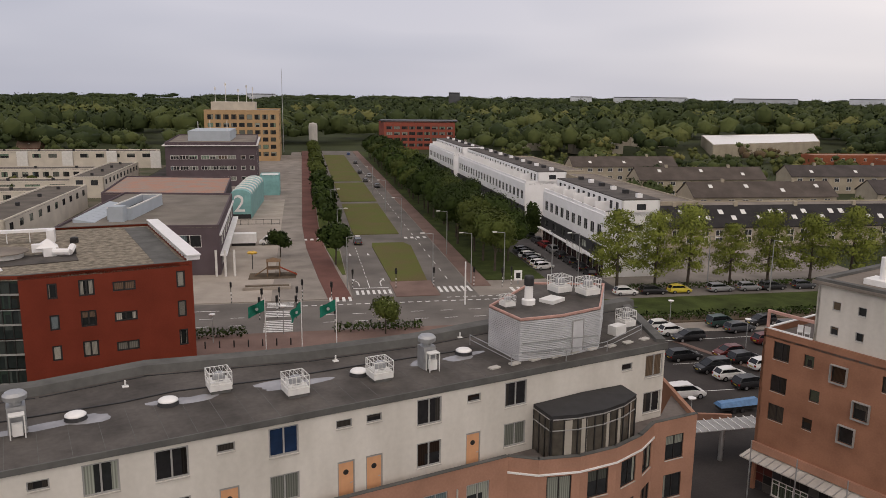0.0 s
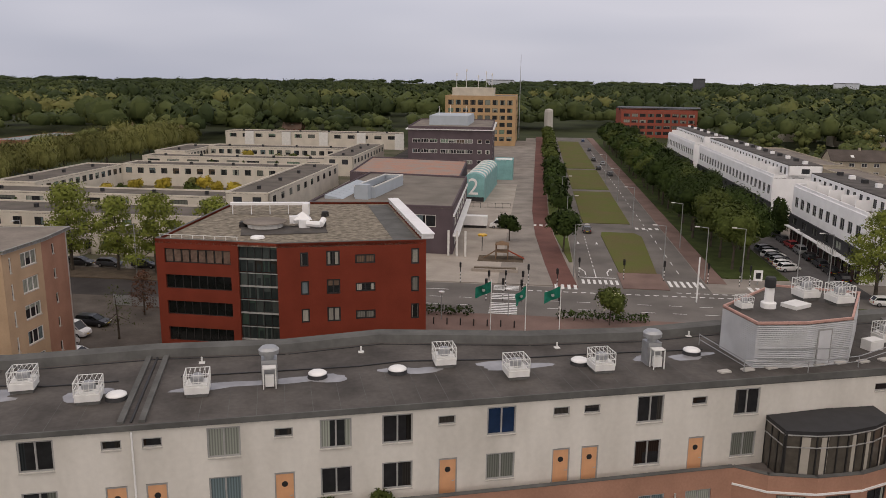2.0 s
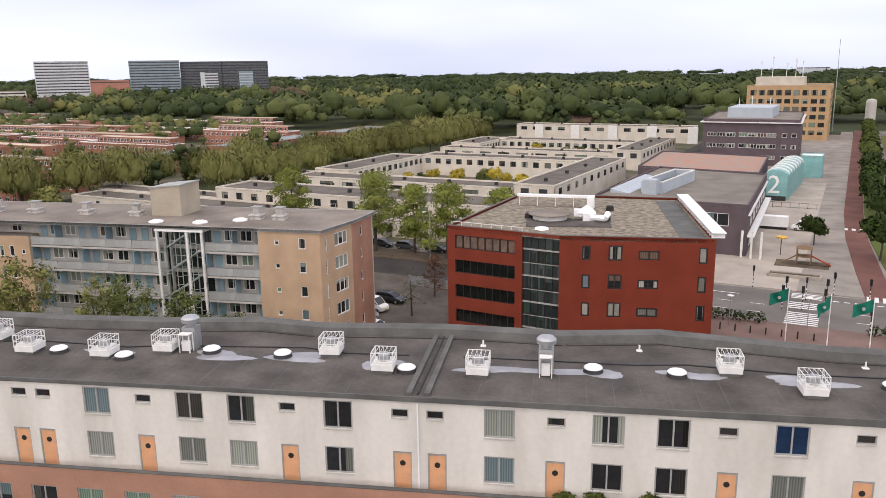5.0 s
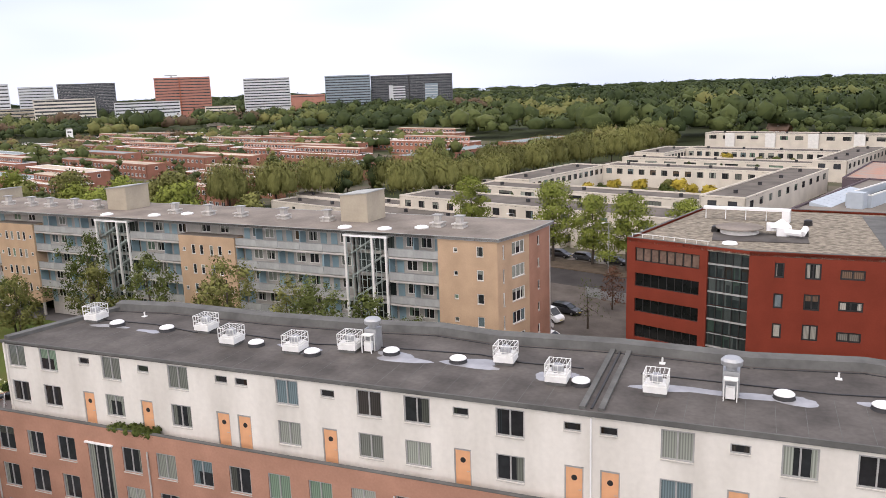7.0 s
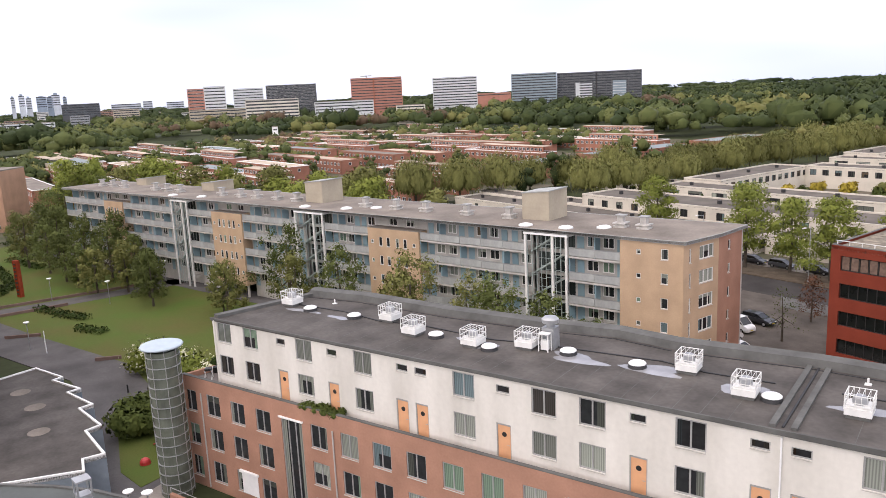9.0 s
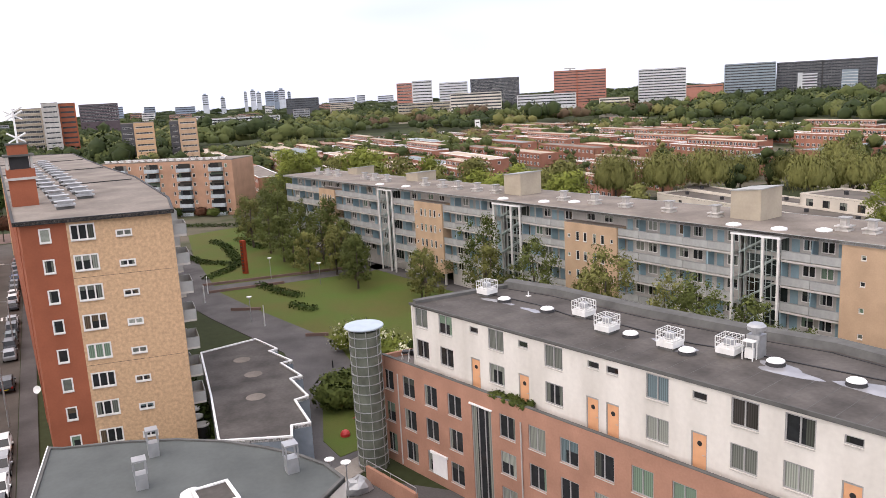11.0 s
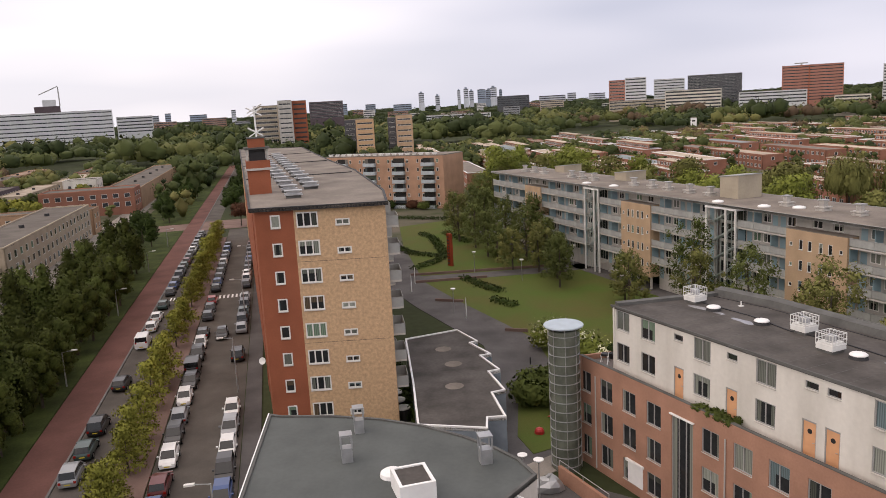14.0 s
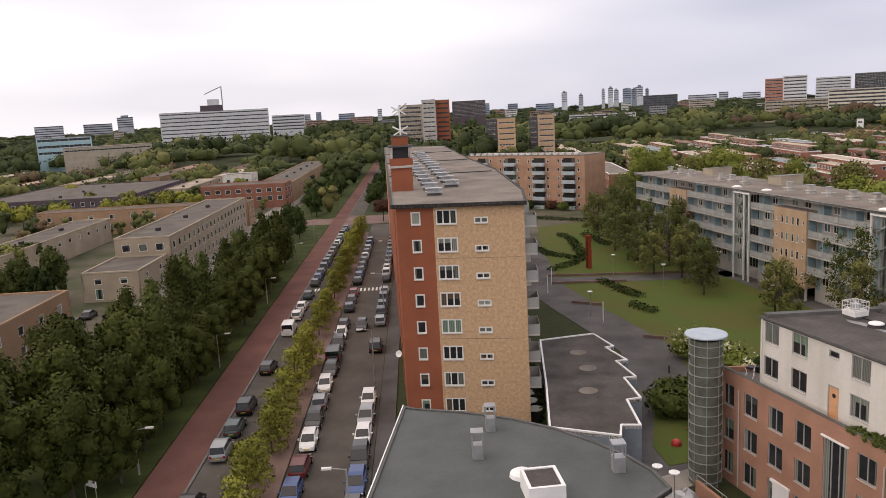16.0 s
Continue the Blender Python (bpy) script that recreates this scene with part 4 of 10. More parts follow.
for a, b in segs:
    L = b - a
    n = max(1, round(L / 3.4))
    w = L / n
    wins, doors = [], []
    for z in SLABS:
        for k in range(n):
            c = (k + 0.5) * w
            flip = -1 if k % 2 else 1
            wins.append((c + flip * w * 0.2, 1.5, z + 0.95, z + 2.25, 2))
            doors.append((a + c - flip * w * 0.27, z))
    facade(gallery, pose(a, INNER, 0), L, 0, GROOF, wins, CONCRETE, PALE_FRAME, depth=0.12, bar=0.06, plain=True)
    for u, z in doors:
        d = part("door", shared("gdoor", lambda: Shape().box(-0.45, -0.04, 0, 0.45, 0.02, 2.1).mesh("door", PALE_BLUE)), None, gallery, at=pose(u, INNER - 0.02, z + 0.02))
    for z in SLABS[:4]:
        part("gallery_slab", shared(("slab", round(L, 2)), lambda: Shape().box(0, -0.12, -0.22, L, INNER, 0).mesh("gallery_slab", CONCRETE)), None, gallery, at=pose(a, 0, z))
        for k in range(n):
            blue = (k + int(z)) % 2 == 0
            part("balustrade", shared(("bal", round(w, 2)), lambda: Shape().box(0.03, -0.1, 0.08, w - 0.03, -0.04, 0.98).mesh("balustrade", PANEL_GREY)), None, gallery, at=pose(a + k * w, 0, z))
            if blue:
                part("screen", shared(("screen", 1), lambda: Shape().box(0, 0, 0, 0.06, 1.3, 2.4).box(0, -0.03, 0, 0.1, 0.06, 2.62).mesh("screen", PALE_BLUE)), None, gallery, at=pose(a + k * w, 0, z))
        part("handrail", shared(("rail", round(L, 2)), lambda: Shape().box(0, -0.12, 1.0, L, -0.04, 1.06).mesh("handrail", STEEL)), None, gallery, at=pose(a, 0, z))
for a, b in tans:
    L = b - a
    c = L / 2
    wins = []
    for z in (12.0, 9.3, 6.6, 3.9):
        wins += [(c + x, 0.62, z, z + 1.3, 1) for x in (-L * 0.24, -L * 0.09, L * 0.09, L * 0.24)] + [(c + x, 0.5, z + 0.35, z + 0.85, 1) for x in (-L * 0.41, L * 0.41)]
    facade(gallery, pose(a, -0.35, 0), L, 2.2, 14.5, wins, TAN_BRICK, PALE_FRAME, depth=0.12, name="tan_panel", bar=0.05)
    part("panel_side", Shape().box(a, -0.04, 2.2, a + 0.25, 1.5, 14.5).box(b - 0.25, -0.04, 2.2, b, 1.5, 14.5), TAN_BRICK, gallery)
    part("panel_top", Shape().box(a, -0.35, 14.5, b, 1.5, 14.56), ROOF_GREY, gallery)
    facade(gallery, pose(a, INNER, 0), L, 14.3, GROOF, [(c - 1.5, 1.6, 14.7, 15.8, 2), (c + 1.8, 1.6, 14.7, 15.8, 2)], CONCRETE, PALE_FRAME)
    for k in range(3):
        part("column", Shape().box(a + 0.3 + k * (L - 0.8) / 2, 0, 0, a + 0.6 + k * (L - 0.8) / 2, 0.3, 2.2), CONCRETE, gallery)
for a, b in stairs:
    L = b - a
    facade(gallery, pose(a, 2.2, 0), L, 0, GROOF, [(L / 2, L - 0.6, z + 0.1, z + 2.6, 5, GREY_FRAME) for z in SLABS], CONCRETE, GREY_FRAME, STAIR_PANE)
    st = part("stair_frame", Shape().box(a - 0.1, -0.5, 15.7, b + 0.1, 2.2, 15.95), WHITE_PAINT, gallery, "open white stair tower")
    for x in (a + 0.1, a + L * 0.66, b - 0.15):
        part("post", Shape().box(x - 0.13, -0.45, 0, x + 0.13, -0.2, 15.7), PALE_FRAME, st)
    for k in range(4):
        z = SLABS[3 - k]
        x0, x1 = a + 0.3, b - 1.2
        part("flight", Shape().add([(x0, 0.5, z - 0.15), (x1, 0.5, z + 2.55), (x1, 0.5, z + 2.78), (x0, 0.5, z + 0.08), (x0, 1.5, z - 0.15), (x1, 1.5, z + 2.55), (x1, 1.5, z + 2.78), (x0, 1.5, z + 0.08)],
                                   [(0, 1, 2, 3), (7, 6, 5, 4), (0, 4, 5, 1), (1, 5, 6, 2), (2, 6, 7, 3), (3, 7, 4, 0)]), STAIR_GREEN, st)
    for z in SLABS:
        part("landing", Shape().box(b - 1.3, 0.2, z - 0.12, b, 2.1, z), CONCRETE, st)
    lattice = random.Random(int(a))
    for k in range(9):
        x = a + 0.3 + (L - 0.6) * k / 8
        bar = Shape().box(x - 0.03, -0.3, 0.5, x + 0.03, -0.24, 15.7)
        if k < 8:
            for j in range(11):
                z = 1.4 + j * 1.3 + lattice.uniform(-0.3, 0.3)
                bar.box(x, -0.29, z - 0.025, x + (L - 0.6) / 8, -0.25, z + 0.025)
        part("bar", bar, STAIR_GREEN, st)
# tan end, white window bay and red brick corner
E0, E1, E2, E3 = (131.0, -0.35), (138.3, -0.35), (139.8, 5.8), (140.4, 11.8)
tan_w = []
for z in (14.75, 12.05, 9.3, 6.6, 3.85):
    tan_w += [(2.2, 0.55, z - 0.15, z + 0.4, 1), (5.2, 0.85, z - 0.55, z + 0.65, 1)]
facade(gallery, along(E0, E1), span(E0, E1), 0, GROOF, tan_w, TAN_BRICK, PALE_FRAME, name="tan_wall")
facade(gallery, along(E1, E2), span(E1, E2), 0, GROOF, [(4.1, 2.6, z - 0.75, z + 0.75, 3) for z in (14.75, 12.05, 9.3, 6.6, 3.85)] + [(1.2, 0.35, z - 0.9, z + 0.7, 1) for z in (14.75, 12.05, 9.3, 6.6)], TAN_BRICK, PALE_FRAME, name="tan_wall", bar=0.1)
facade(gallery, along(E2, E3), span(E2, E3), 0, GROOF, [(2.6, 0.6, z - 0.6, z + 0.5, 1) for z in (14.75, 12.05, 9.3, 6.6, 3.85)], BRICK_ORANGE, PALE_FRAME, name="brick_wall")
facade(gallery, along(E3, (0, 12.0)), span(E3, (0, 12)), 0, GROOF, [], CONCRETE)
facade(gallery, along((0, 12), (0, 1.5)), 10.5, 0, GROOF, [], BRICK_RUST)
deckg = [(-0.3, -0.5), (130.7, -0.5), (138.6, -0.6), (140.2, 5.8), (140.8, 12.2), (-0.3, 12.3)]
part("roof", Shape().prism(deckg, GROOF, GROOF + 0.28), ROOF_GREY, gallery, "weathered grey felt roof with an overhang")
part("roof_trim", ring(deckg, 0.12, GROOF - 0.05, GROOF + 0.32), PANEL_GREY, gallery)
for u, v, rise in ((13.0, 9.5, -2.2), (38.5, 8.5, -2.0), (72.5, 5.2, -0.2), (114.5, 5.2, 0.0)):
    w = 4.0
    box = thing("lift_housing", "cream rendered lift housing on the grey roof", "lift housing", GX @ pose(u, v, GROOF + 0.28 + rise), "lift housings")
    part("wall", Shape().add([(0, 0, 0), (w, 0, 0), (w, 4.5, 0), (0, 4.5, 0), (0, 0, 3.3), (w, 0, 3.7), (w, 4.5, 3.7), (0, 4.5, 3.3)], [(0, 1, 5, 4), (1, 2, 6, 5), (2, 3, 7, 6), (3, 0, 4, 7), (4, 5, 6, 7)]), BEIGE_WALL, box)
    part("cap", Shape().add([(-0.1, -0.1, 3.32), (w + 0.1, -0.1, 3.72), (w + 0.1, 4.6, 3.72), (-0.1, 4.6, 3.32), (-0.1, -0.1, 3.45), (w + 0.1, -0.1, 3.85), (w + 0.1, 4.6, 3.85), (-0.1, 4.6, 3.45)], [(0, 1, 5, 4), (1, 2, 6, 5), (2, 3, 7, 6), (3, 0, 4, 7), (4, 5, 6, 7)]), PANEL_GREY, box)


VENT_GREY = material("weathered_vent_sheet", (0.5, 0.48, 0.45), 0.6, 0.1, 0.25, 0.6, 20, 0.05)


def turret_vent(at, group="gallery roof vents"):
    t = thing("turret_vent", "grey-white stepped turret vent on the grey roof", "roof vent", at, group)
    part("skirt", shared("tvs", lambda: Shape().box(-0.7, -0.7, 0, 0.7, 0.7, 0.22).box(-0.55, -0.55, 0.22, 0.55, 0.55, 0.45).mesh("skirt", VENT_GREY)), None, t)
    part("hood", shared("tvh", lambda: Shape().box(-0.78, -0.78, 0.45, 0.78, 0.78, 0.58).box(-0.36, -0.36, 0.58, 0.36, 0.36, 1.35).mesh("hood", VENT_GREY)), None, t)
    part("cap", shared("tvc", lambda: Shape().box(-0.56, -0.56, 1.35, 0.56, 0.56, 1.5).mesh("cap", GREY_FRAME)), None, t)


for u in (7, 11.5, 16, 28, 32, 36.5, 50, 55.5, 60, 65.5, 70.5, 86.3, 92.6, 98.3, 105.6, 112.6, 128.5, 131.4):
    turret_vent(GX @ pose(u, 5.0, GROOF + 0.28))
for u, v in ((77, 1.0), (85, 2.2), (117.6, 1.2), (123.0, 1.6), (127, 3.6), (40, 1.2), (48, 2), (89, 4.5)):
    solid("roof_light", shared("gdome", lambda: Shape().spin([(0.9, 0), (0.85, 0.18), (0.5, 0.3), (0.05, 0.34)], 18).mesh("roof_light", WHITE_PAINT, True)), None, "flat round white roof light on grey felt", "roof light", "gallery roof lights", at=GX @ pose(u, v, GROOF + 0.28))


# ---- the tower block with rust-red and yellow brick ----
TA, TB = (-74.2, -24.0), (-75.6, -11.3)
tower = thing("tower_block", "nine-storey yellow and rust-red brick apartment block", "apartment building")
m_t = along(TA, TB)
lev = [21.8 - 2.82 * k for k in range(8)]
facade(tower, m_t, 3.77, 0, 23.6, [(1.95, 0.98, z, z + 1.32, 1) for z in lev], BRICK_RUST, PALE_FRAME, name="rust_brick_wall", bar=0.13, depth=0.1)
mid = [(1.3, 2.12, z - 0.02, z + 1.48, 3) for z in lev]
right = [(4.75, 1.42, z, z + 0.64, 2) for z in lev]
facade(tower, m_t @ pose(3.77, 0, 0), 9.03, 0, 23.6, mid + right, BRICK_YELLOW, PALE_FRAME, name="yellow_brick_wall", bar=0.13, depth=0.1)
courses = Shape()
for z in (18.3, 9.9):
    courses.box(3.8, -0.006, z, 12.75, 0.02, z + 0.03)
part("movement_joint", courses, LEAD, tower, at=m_t)
left_line = [(-204.0, -68.0), TA]
right_line = [TB, (-86.0, -13.4), (-98.0, -16.8), (-117.0, -22.2), (-138.0, -30.0), (-168.0, -40.3), (-199.0, -50.6)]
facade(tower, along(*left_line), span(*left_line), 0, 23.6, [(span(*left_line) - 3.0 - 4.6 * k, 1.3, z, z + 1.4, 2) for z in lev for k in range(12)], BRICK_RUST, PALE_FRAME, plain=True)
for p, q in zip(right_line, right_line[1:]):
    facade(tower, along(p, q), span(p, q), 0, 23.6, rows_of(span(p, q), 5.0, 2.0, [(z - 0.3, z + 1.5) for z in lev] if p[0] > -110 else [], 2), BRICK_YELLOW, PALE_FRAME, plain=True)
facade(tower, along(right_line[-1], left_line[0]), span(right_line[-1], left_line[0]), 0, 23.6, [], BRICK_YELLOW)
for p, q in zip(right_line[:4], right_line[1:5]):
    L = span(p, q)
    for k in range(max(1, int(L // 7))):
        for z in lev[:7]:
            b = part("balcony", shared("tb_slab", lambda: Shape().box(0, -1.3, -0.2, 3.4, 0.05, 0).mesh("balcony", CONCRETE)), None, tower, at=along(p, q) @ pose(1.2 + k * 7, 0, z - 0.55))
            part("balustrade", shared("tb_bal", lambda: Shape().box(0, -1.32, 0, 3.4, -1.26, 1.0).box(0, -1.3, 0, 0.05, 0, 1.0).box(3.35, -1.3, 0, 3.4, 0, 1.0).mesh("balustrade", PANEL_GREY)), None, b)
tpoly = [(-73.7, -24.4), (-75.1, -10.9), (-86.0, -12.8), (-98.0, -16.2), (-117.0, -21.6), (-138.0, -29.4), (-168.0, -39.7), (-199.5, -50.2), (-204.8, -68.6)]
tpoly = ccw(tpoly)
part("roof", Shape().prism(tpoly, 23.6, 23.85), ROOF_GREY, tower, "weathered grey felt roof")
part("roof_trim", ring(tpoly, 0.25, 23.55, 23.95), LEAD, tower, "dark metal roof edge")
dvd = Vector((-0.946, -0.324))
for d_ in (36.0, 66.0, 97.0):
    a = Vector(TA) + dvd * d_
    part("roof_joint", Shape().box(0, -0.08, 23.85, 15.0, 0.08, 23.97, pose(a.x, a.y, 0, 0, 0, 108)), LEAD, tower)


def roof_unit(at):
    t = thing("roof_vent", "long low galvanised vent unit on the roof", "roof vent", at, "tower roof vents")
    part("base", shared("rub", lambda: Shape().box(-0.4, -0.8, 0, 0.4, 0.8, 0.3).mesh("base", FELT_EDGE)), None, t)
    part("hood", shared("ruh", lambda: Shape().box(-0.55, -0.95, 0.3, 0.55, 0.95, 0.48).box(-0.35, -0.7, 0.48, 0.35, 0.7, 0.75).box(-0.55, -0.95, 0.75, 0.55, 0.95, 0.85).mesh("hood", STEEL)), None, t)


for k in range(13):
    p = Vector((-82.6, -22.2)) + dvd * (k * 6.4)
    roof_unit(pose(p.x, p.y, 23.85, 0, 0, 18.9))
    p = Vector((-91.5, -22.4)) + dvd * (k * 6.1)
    roof_unit(pose(p.x, p.y, 23.85, 0, 0, 18.9))
stack = thing("chimney_tower", "rust-red brick stair tower with a belvedere", "chimney tower", pose(-89.2, -27.9, 0, 0, 0, 18.9))
part("shaft", Shape().box(-1.3, -1.2, 0, 1.3, 1.3, 26.6), BRICK_RUST, stack)
part("cornice", Shape().box(-1.55, -1.45, 26.6, 1.55, 1.55, 26.85), CONCRETE, stack)
part("parapet", Shape().box(-1.4, -1.3, 26.85, 1.4, 1.4, 27.7), BRICK_RUST, stack)
for x in (-1.2, -0.4, 0.4, 1.2):
    for y in (-1.1, 1.2):
        part("post", Shape().box(x - 0.11, y - 0.11, 27.7, x + 0.11, y + 0.11, 29.0), CONCRETE, stack)
part("chamber", Shape().box(-0.95, -0.85, 27.7, 0.95, 0.95, 29.0), LEAD, stack)
part("roof", Shape().box(-1.5, -1.4, 29.0, 1.5, 1.5, 29.2), FELT_EDGE, stack, "dark metal belvedere roof")
part("top", Shape().box(-1.0, -0.9, 29.2, 1.0, 1.0, 30.2), BRICK_RUST, stack)
part("coping", Shape().box(-1.1, -1.0, 30.2, 1.1, 1.1, 30.35), FELT_EDGE, stack)
art = thing("roof_sculpture", "white branching metal sculpture on the chimney tower", "sculpture", pose(-89.2, -27.7, 30.35, 0, 0, 100))
part("mast", Shape().tube((0, 0, 0), (0, 0, 3.5), 0.1), WHITE_PAINT, art)
for z, s in ((0.5, 1), (0.55, -1), (2.8, 1), (2.85, -1), (3.2, 1)):
    part("arm", Shape().tube((0, 0, z), (s * 0.9, 0, z + 0.5), 0.1, n=6).tube((0, 0, z), (-s * 0.8, 0, z - 0.45), 0.08, n=6), WHITE_PAINT, art)
solid("satellite_dish", Shape().spin([(0.05, -0.12), (0.5, 0.0), (0.52, 0.02), (0.45, 0.0), (0.05, -0.08)], 16), PALE_FRAME, "pale satellite dish on the brick corner", "satellite dish", at=pose(-74.0, -24.6, 8.4, 70, 0, 80) @ Matrix.Diagonal((0.7, 0.7, 0.7, 1)))

# ---- the flats across the park ----
FL = [(-262.8, -58.4), (-246.5, -17.4)]
flats2 = thing("brick_flats", "six-storey orange brick flats with grey balconies", "apartment building")
mf = along(*FL)
Lf = span(*FL)
flev = [14.7 - 2.75 * k for k in range(6)]
fw = []
for z in flev:
    for k in range(8):
        u = 2.6 + k * 5.4
        fw += [(u, 0.75, z, z + 1.2, 1), (u + 1.6, 0.9, z, z + 1.2, 1)]
BALCONY_BLUE = material("blue_grey_balcony", (0.42, 0.47, 0.5), 0.7, 0, 0.15, 2, 20, 0.02)
DIM_BALCONY = pane_material("balcony_glass", (0.02, 0.02, 0.02), (0.2, 0.19, 0.17))
FLAT_BRICK = material("orange_tan_brick", (0.46, 0.28, 0.19), 0.9, 0, 0.15, 3, 60, 0.25)
facade(flats2, mf, Lf, 0, 16.9, fw, FLAT_BRICK, PALE_FRAME, plain=True)
for p, q in ((FL[1], (-258, -11.6)), ((-258, -11.6), (-275, -53)), ((-275, -53), FL[0])):
    facade(flats2, along(p, q), span(p, q), 0, 16.9, [], FLAT_BRICK)
part("roof", Shape().prism(ccw([FL[0], FL[1], (-258, -11.6), (-275, -53)]), 16.9, 17.2), ROOF_GREY, flats2)
for u in (5.2, 15.9, 26.7, 37.4):
    for z in flev:
        b = part("balcony", shared("fb", lambda: Shape().box(-0.7, -1.3, -0.2, 3.7, 0.02, 0).box(-0.7, -1.32, 0, 3.7, -1.25, 0.95).box(-0.7, -1.3, 0, -0.64, 0, 0.95).box(3.64, -1.3, 0, 3.7, 0, 0.95).mesh("balcony", BALCONY_BLUE)), None, flats2, at=mf @ pose(u, 0, z - 0.8))
        part("pane", shared("fbp", lambda: Shape().box(-0.5, -0.04, 0, 3.5, 0.01, 2.35).mesh("pane", DIM_BALCONY)), None, b)
for k in range(17):
    solid("roof_vent", shared("frv", lambda: Shape().box(-0.6, -0.3, 0, 0.6, 0.3, 0.5).box(-0.8, -0.5, 0.5, 0.8, 0.5, 0.65).mesh("roof_vent", GALV_WHITE)), None, "small white vent along the roof edge", "roof vent", "flats roof vents", at=mf @ pose(1.5 + k * 2.45, 1.2, 17.2))

# ---- the low school roof with the stepped edge ----
low = [(-67.0, -8.4), (-65.9, -1.9), (-68.3, -1.9), (-68.5, -0.2), (-74.6, -1.5), (-75.3, -0.2), (-80.9, -1.9), (-81.4, -0.7), (-86.4, -2.9), (-86.9, -1.7), (-91.4, -4.3), (-92.0, -3.4), (-97.2, -6.2), (-93.8, -12.6), (-78.0, -10.0)]
GLASS_BLUE = material("blue_grey_facade", (0.22, 0.26, 0.3), 0.4, 0, 0.2, 1.5, 20, 0.0)
school = thing("low_school", "low school with a felt roof and a stepped white edge", "school")
low = ccw(low)
part("wall", Shape().prism(low, 0, 3.8), GLASS_BLUE, school, "blue-grey glazed wall")
part("roof", Shape().prism([tuple(p) for p in low], 3.8, 4.05), ROOF_FELT, school)
part("roof_edge", ring(low, 0.2, 3.75, 4.2), WHITE_PAINT, school, "white metal roof edge")
for x, y in ((-89.5, -7.5), (-84, -6.0), (-77, -5.5)):
    solid("roof_patch", Shape().spin([(1.0, 0), (0.95, 0.02)], 14), ROOF_GREY, "pale worn patch on the felt roof", "roof patch", "roof patches", at=pose(x, y, 4.05, 0, 0, 30))
for p in ((-80.5, -12.0), (-82.8, -12.6), (-85.2, -13.3), (-78.2, -11.2), (-88, -14), (-91, -14.6)):
    t = thing("underground_bin", "round dark waste container with a pale lid", "bin", pose(p[0], p[1], 0), "bins beside the tower")
    part("drum", shared("bind", lambda: Shape().spin([(0.75, 0), (0.75, 1.2), (0.7, 1.3)], 16).mesh("drum", DARK_FRAME)), None, t)
    part("lid", shared("binl", lambda: Shape().spin([(0.8, 1.3), (0.78, 1.42), (0.2, 1.55)], 16).mesh("lid", PALE_FRAME)), None, t)

# ---- the building below the camera with the curved felt roof ----
front = [(-56.0, -18.5), (-55.6, -17.4), (-55.4, -13.5), (-54.6, -9.6), (-53.2, -6.2), (-51.2, -3.2), (-49.2, -0.9), (-47.4, 0.6), (-45.2, 1.6), (-38.0, -3.0), (-36.0, -15.5)]
front = ccw(front)
DARK_ROOF = material("grey_green_felt", (0.105, 0.115, 0.112), 0.85, 0, 0.15, 3, 30, 0.15)
fb = thing("round_ended_building", "lower building with a curved grey felt roof", "building")
part("wall", Shape().prism(front, 0, 9.8), WHITE_STUCCO, fb)
part("roof", Shape().prism(front, 9.8, 10.0), DARK_ROOF, fb)
part("roof_edge", ring(front, 0.22, 9.75, 10.12), FELT_EDGE, fb)
part("white_edge", Shape().box(0.0, -0.06, 9.95, span((-56.0, -18.5), (-36, -15.5)), 0.02, 10.16, along((-56.0, -18.5), (-36, -15.5))), WHITE_PAINT, fb)


def shaft_vent(x, y, s):
    t = thing("roof_vent", "tall square galvanised vent with an open cage", "roof vent", pose(x, y, 10.0, 0, 0, 15), "shaft vents")
    part("shaft", Shape().box(-s, -s, 0, s, s, 1.0), STEEL, t)
    f = Shape()
    for a in (-s, s):
        for b in (-s, s):
            f.box(a - 0.05, b - 0.05, 1.0, a + 0.05, b + 0.05, 1.9)
    f.box(-s - 0.06, -s - 0.06, 1.85, s + 0.06, s + 0.06, 1.95)
    part("cage", f, STEEL, t)


GV = {"v1": (-52.4, -10.8), "v2": (-47.8, -10.8), "v3": (-47.2, -1.6), "v4": (-55.2, -18.2)}
shaft_vent(*GV["v1"], 0.34)
shaft_vent(*GV["v2"], 0.36)
shaft_vent(*GV["v3"], 0.38)
roof_box = thing("roof_light_box", "white rectangular roof light box with a dark top", "roof light", pose(-43.3, -5.9, 10.0, 0, 0, 20))
part("wall", Shape().box(-1.35, -1.1, 0, 1.35, 1.1, 1.1), WHITE_PAINT, roof_box)
part("top", Shape().box(-1.15, -0.9, 1.1, 1.15, 0.9, 1.12), ROOF_FELT, roof_box)
part("rim", ring([(-1.35, -1.1), (1.35, -1.1), (1.35, 1.1), (-1.35, 1.1)], 0.2, 1.1, 1.2), WHITE_PAINT, roof_box)
solid("roof_light", Shape().spin([(0.8, 0), (0.75, 0.25), (0.5, 0.4), (0.1, 0.48)], 18), WHITE_PAINT, "white domed roof light beside the box", "roof light", at=pose(-45.6, -7.5, 10.0))
stepped = thing("glass_canopy", "slanting pale glass canopy with white bars", "canopy", pose(-41.5, -2.6, 9.6, 0, 0, -40))
part("glass", Shape().box(-3.2, -1.6, 0, 3.2, 1.6, 0.08), GLASS_BLUE, stepped)
for k in range(9):
    part("bar", Shape().box(-3.2 + k * 0.8 - 0.05, -1.6, 0.08, -3.2 + k * 0.8 + 0.05, 1.6, 0.16), WHITE_PAINT, stepped)

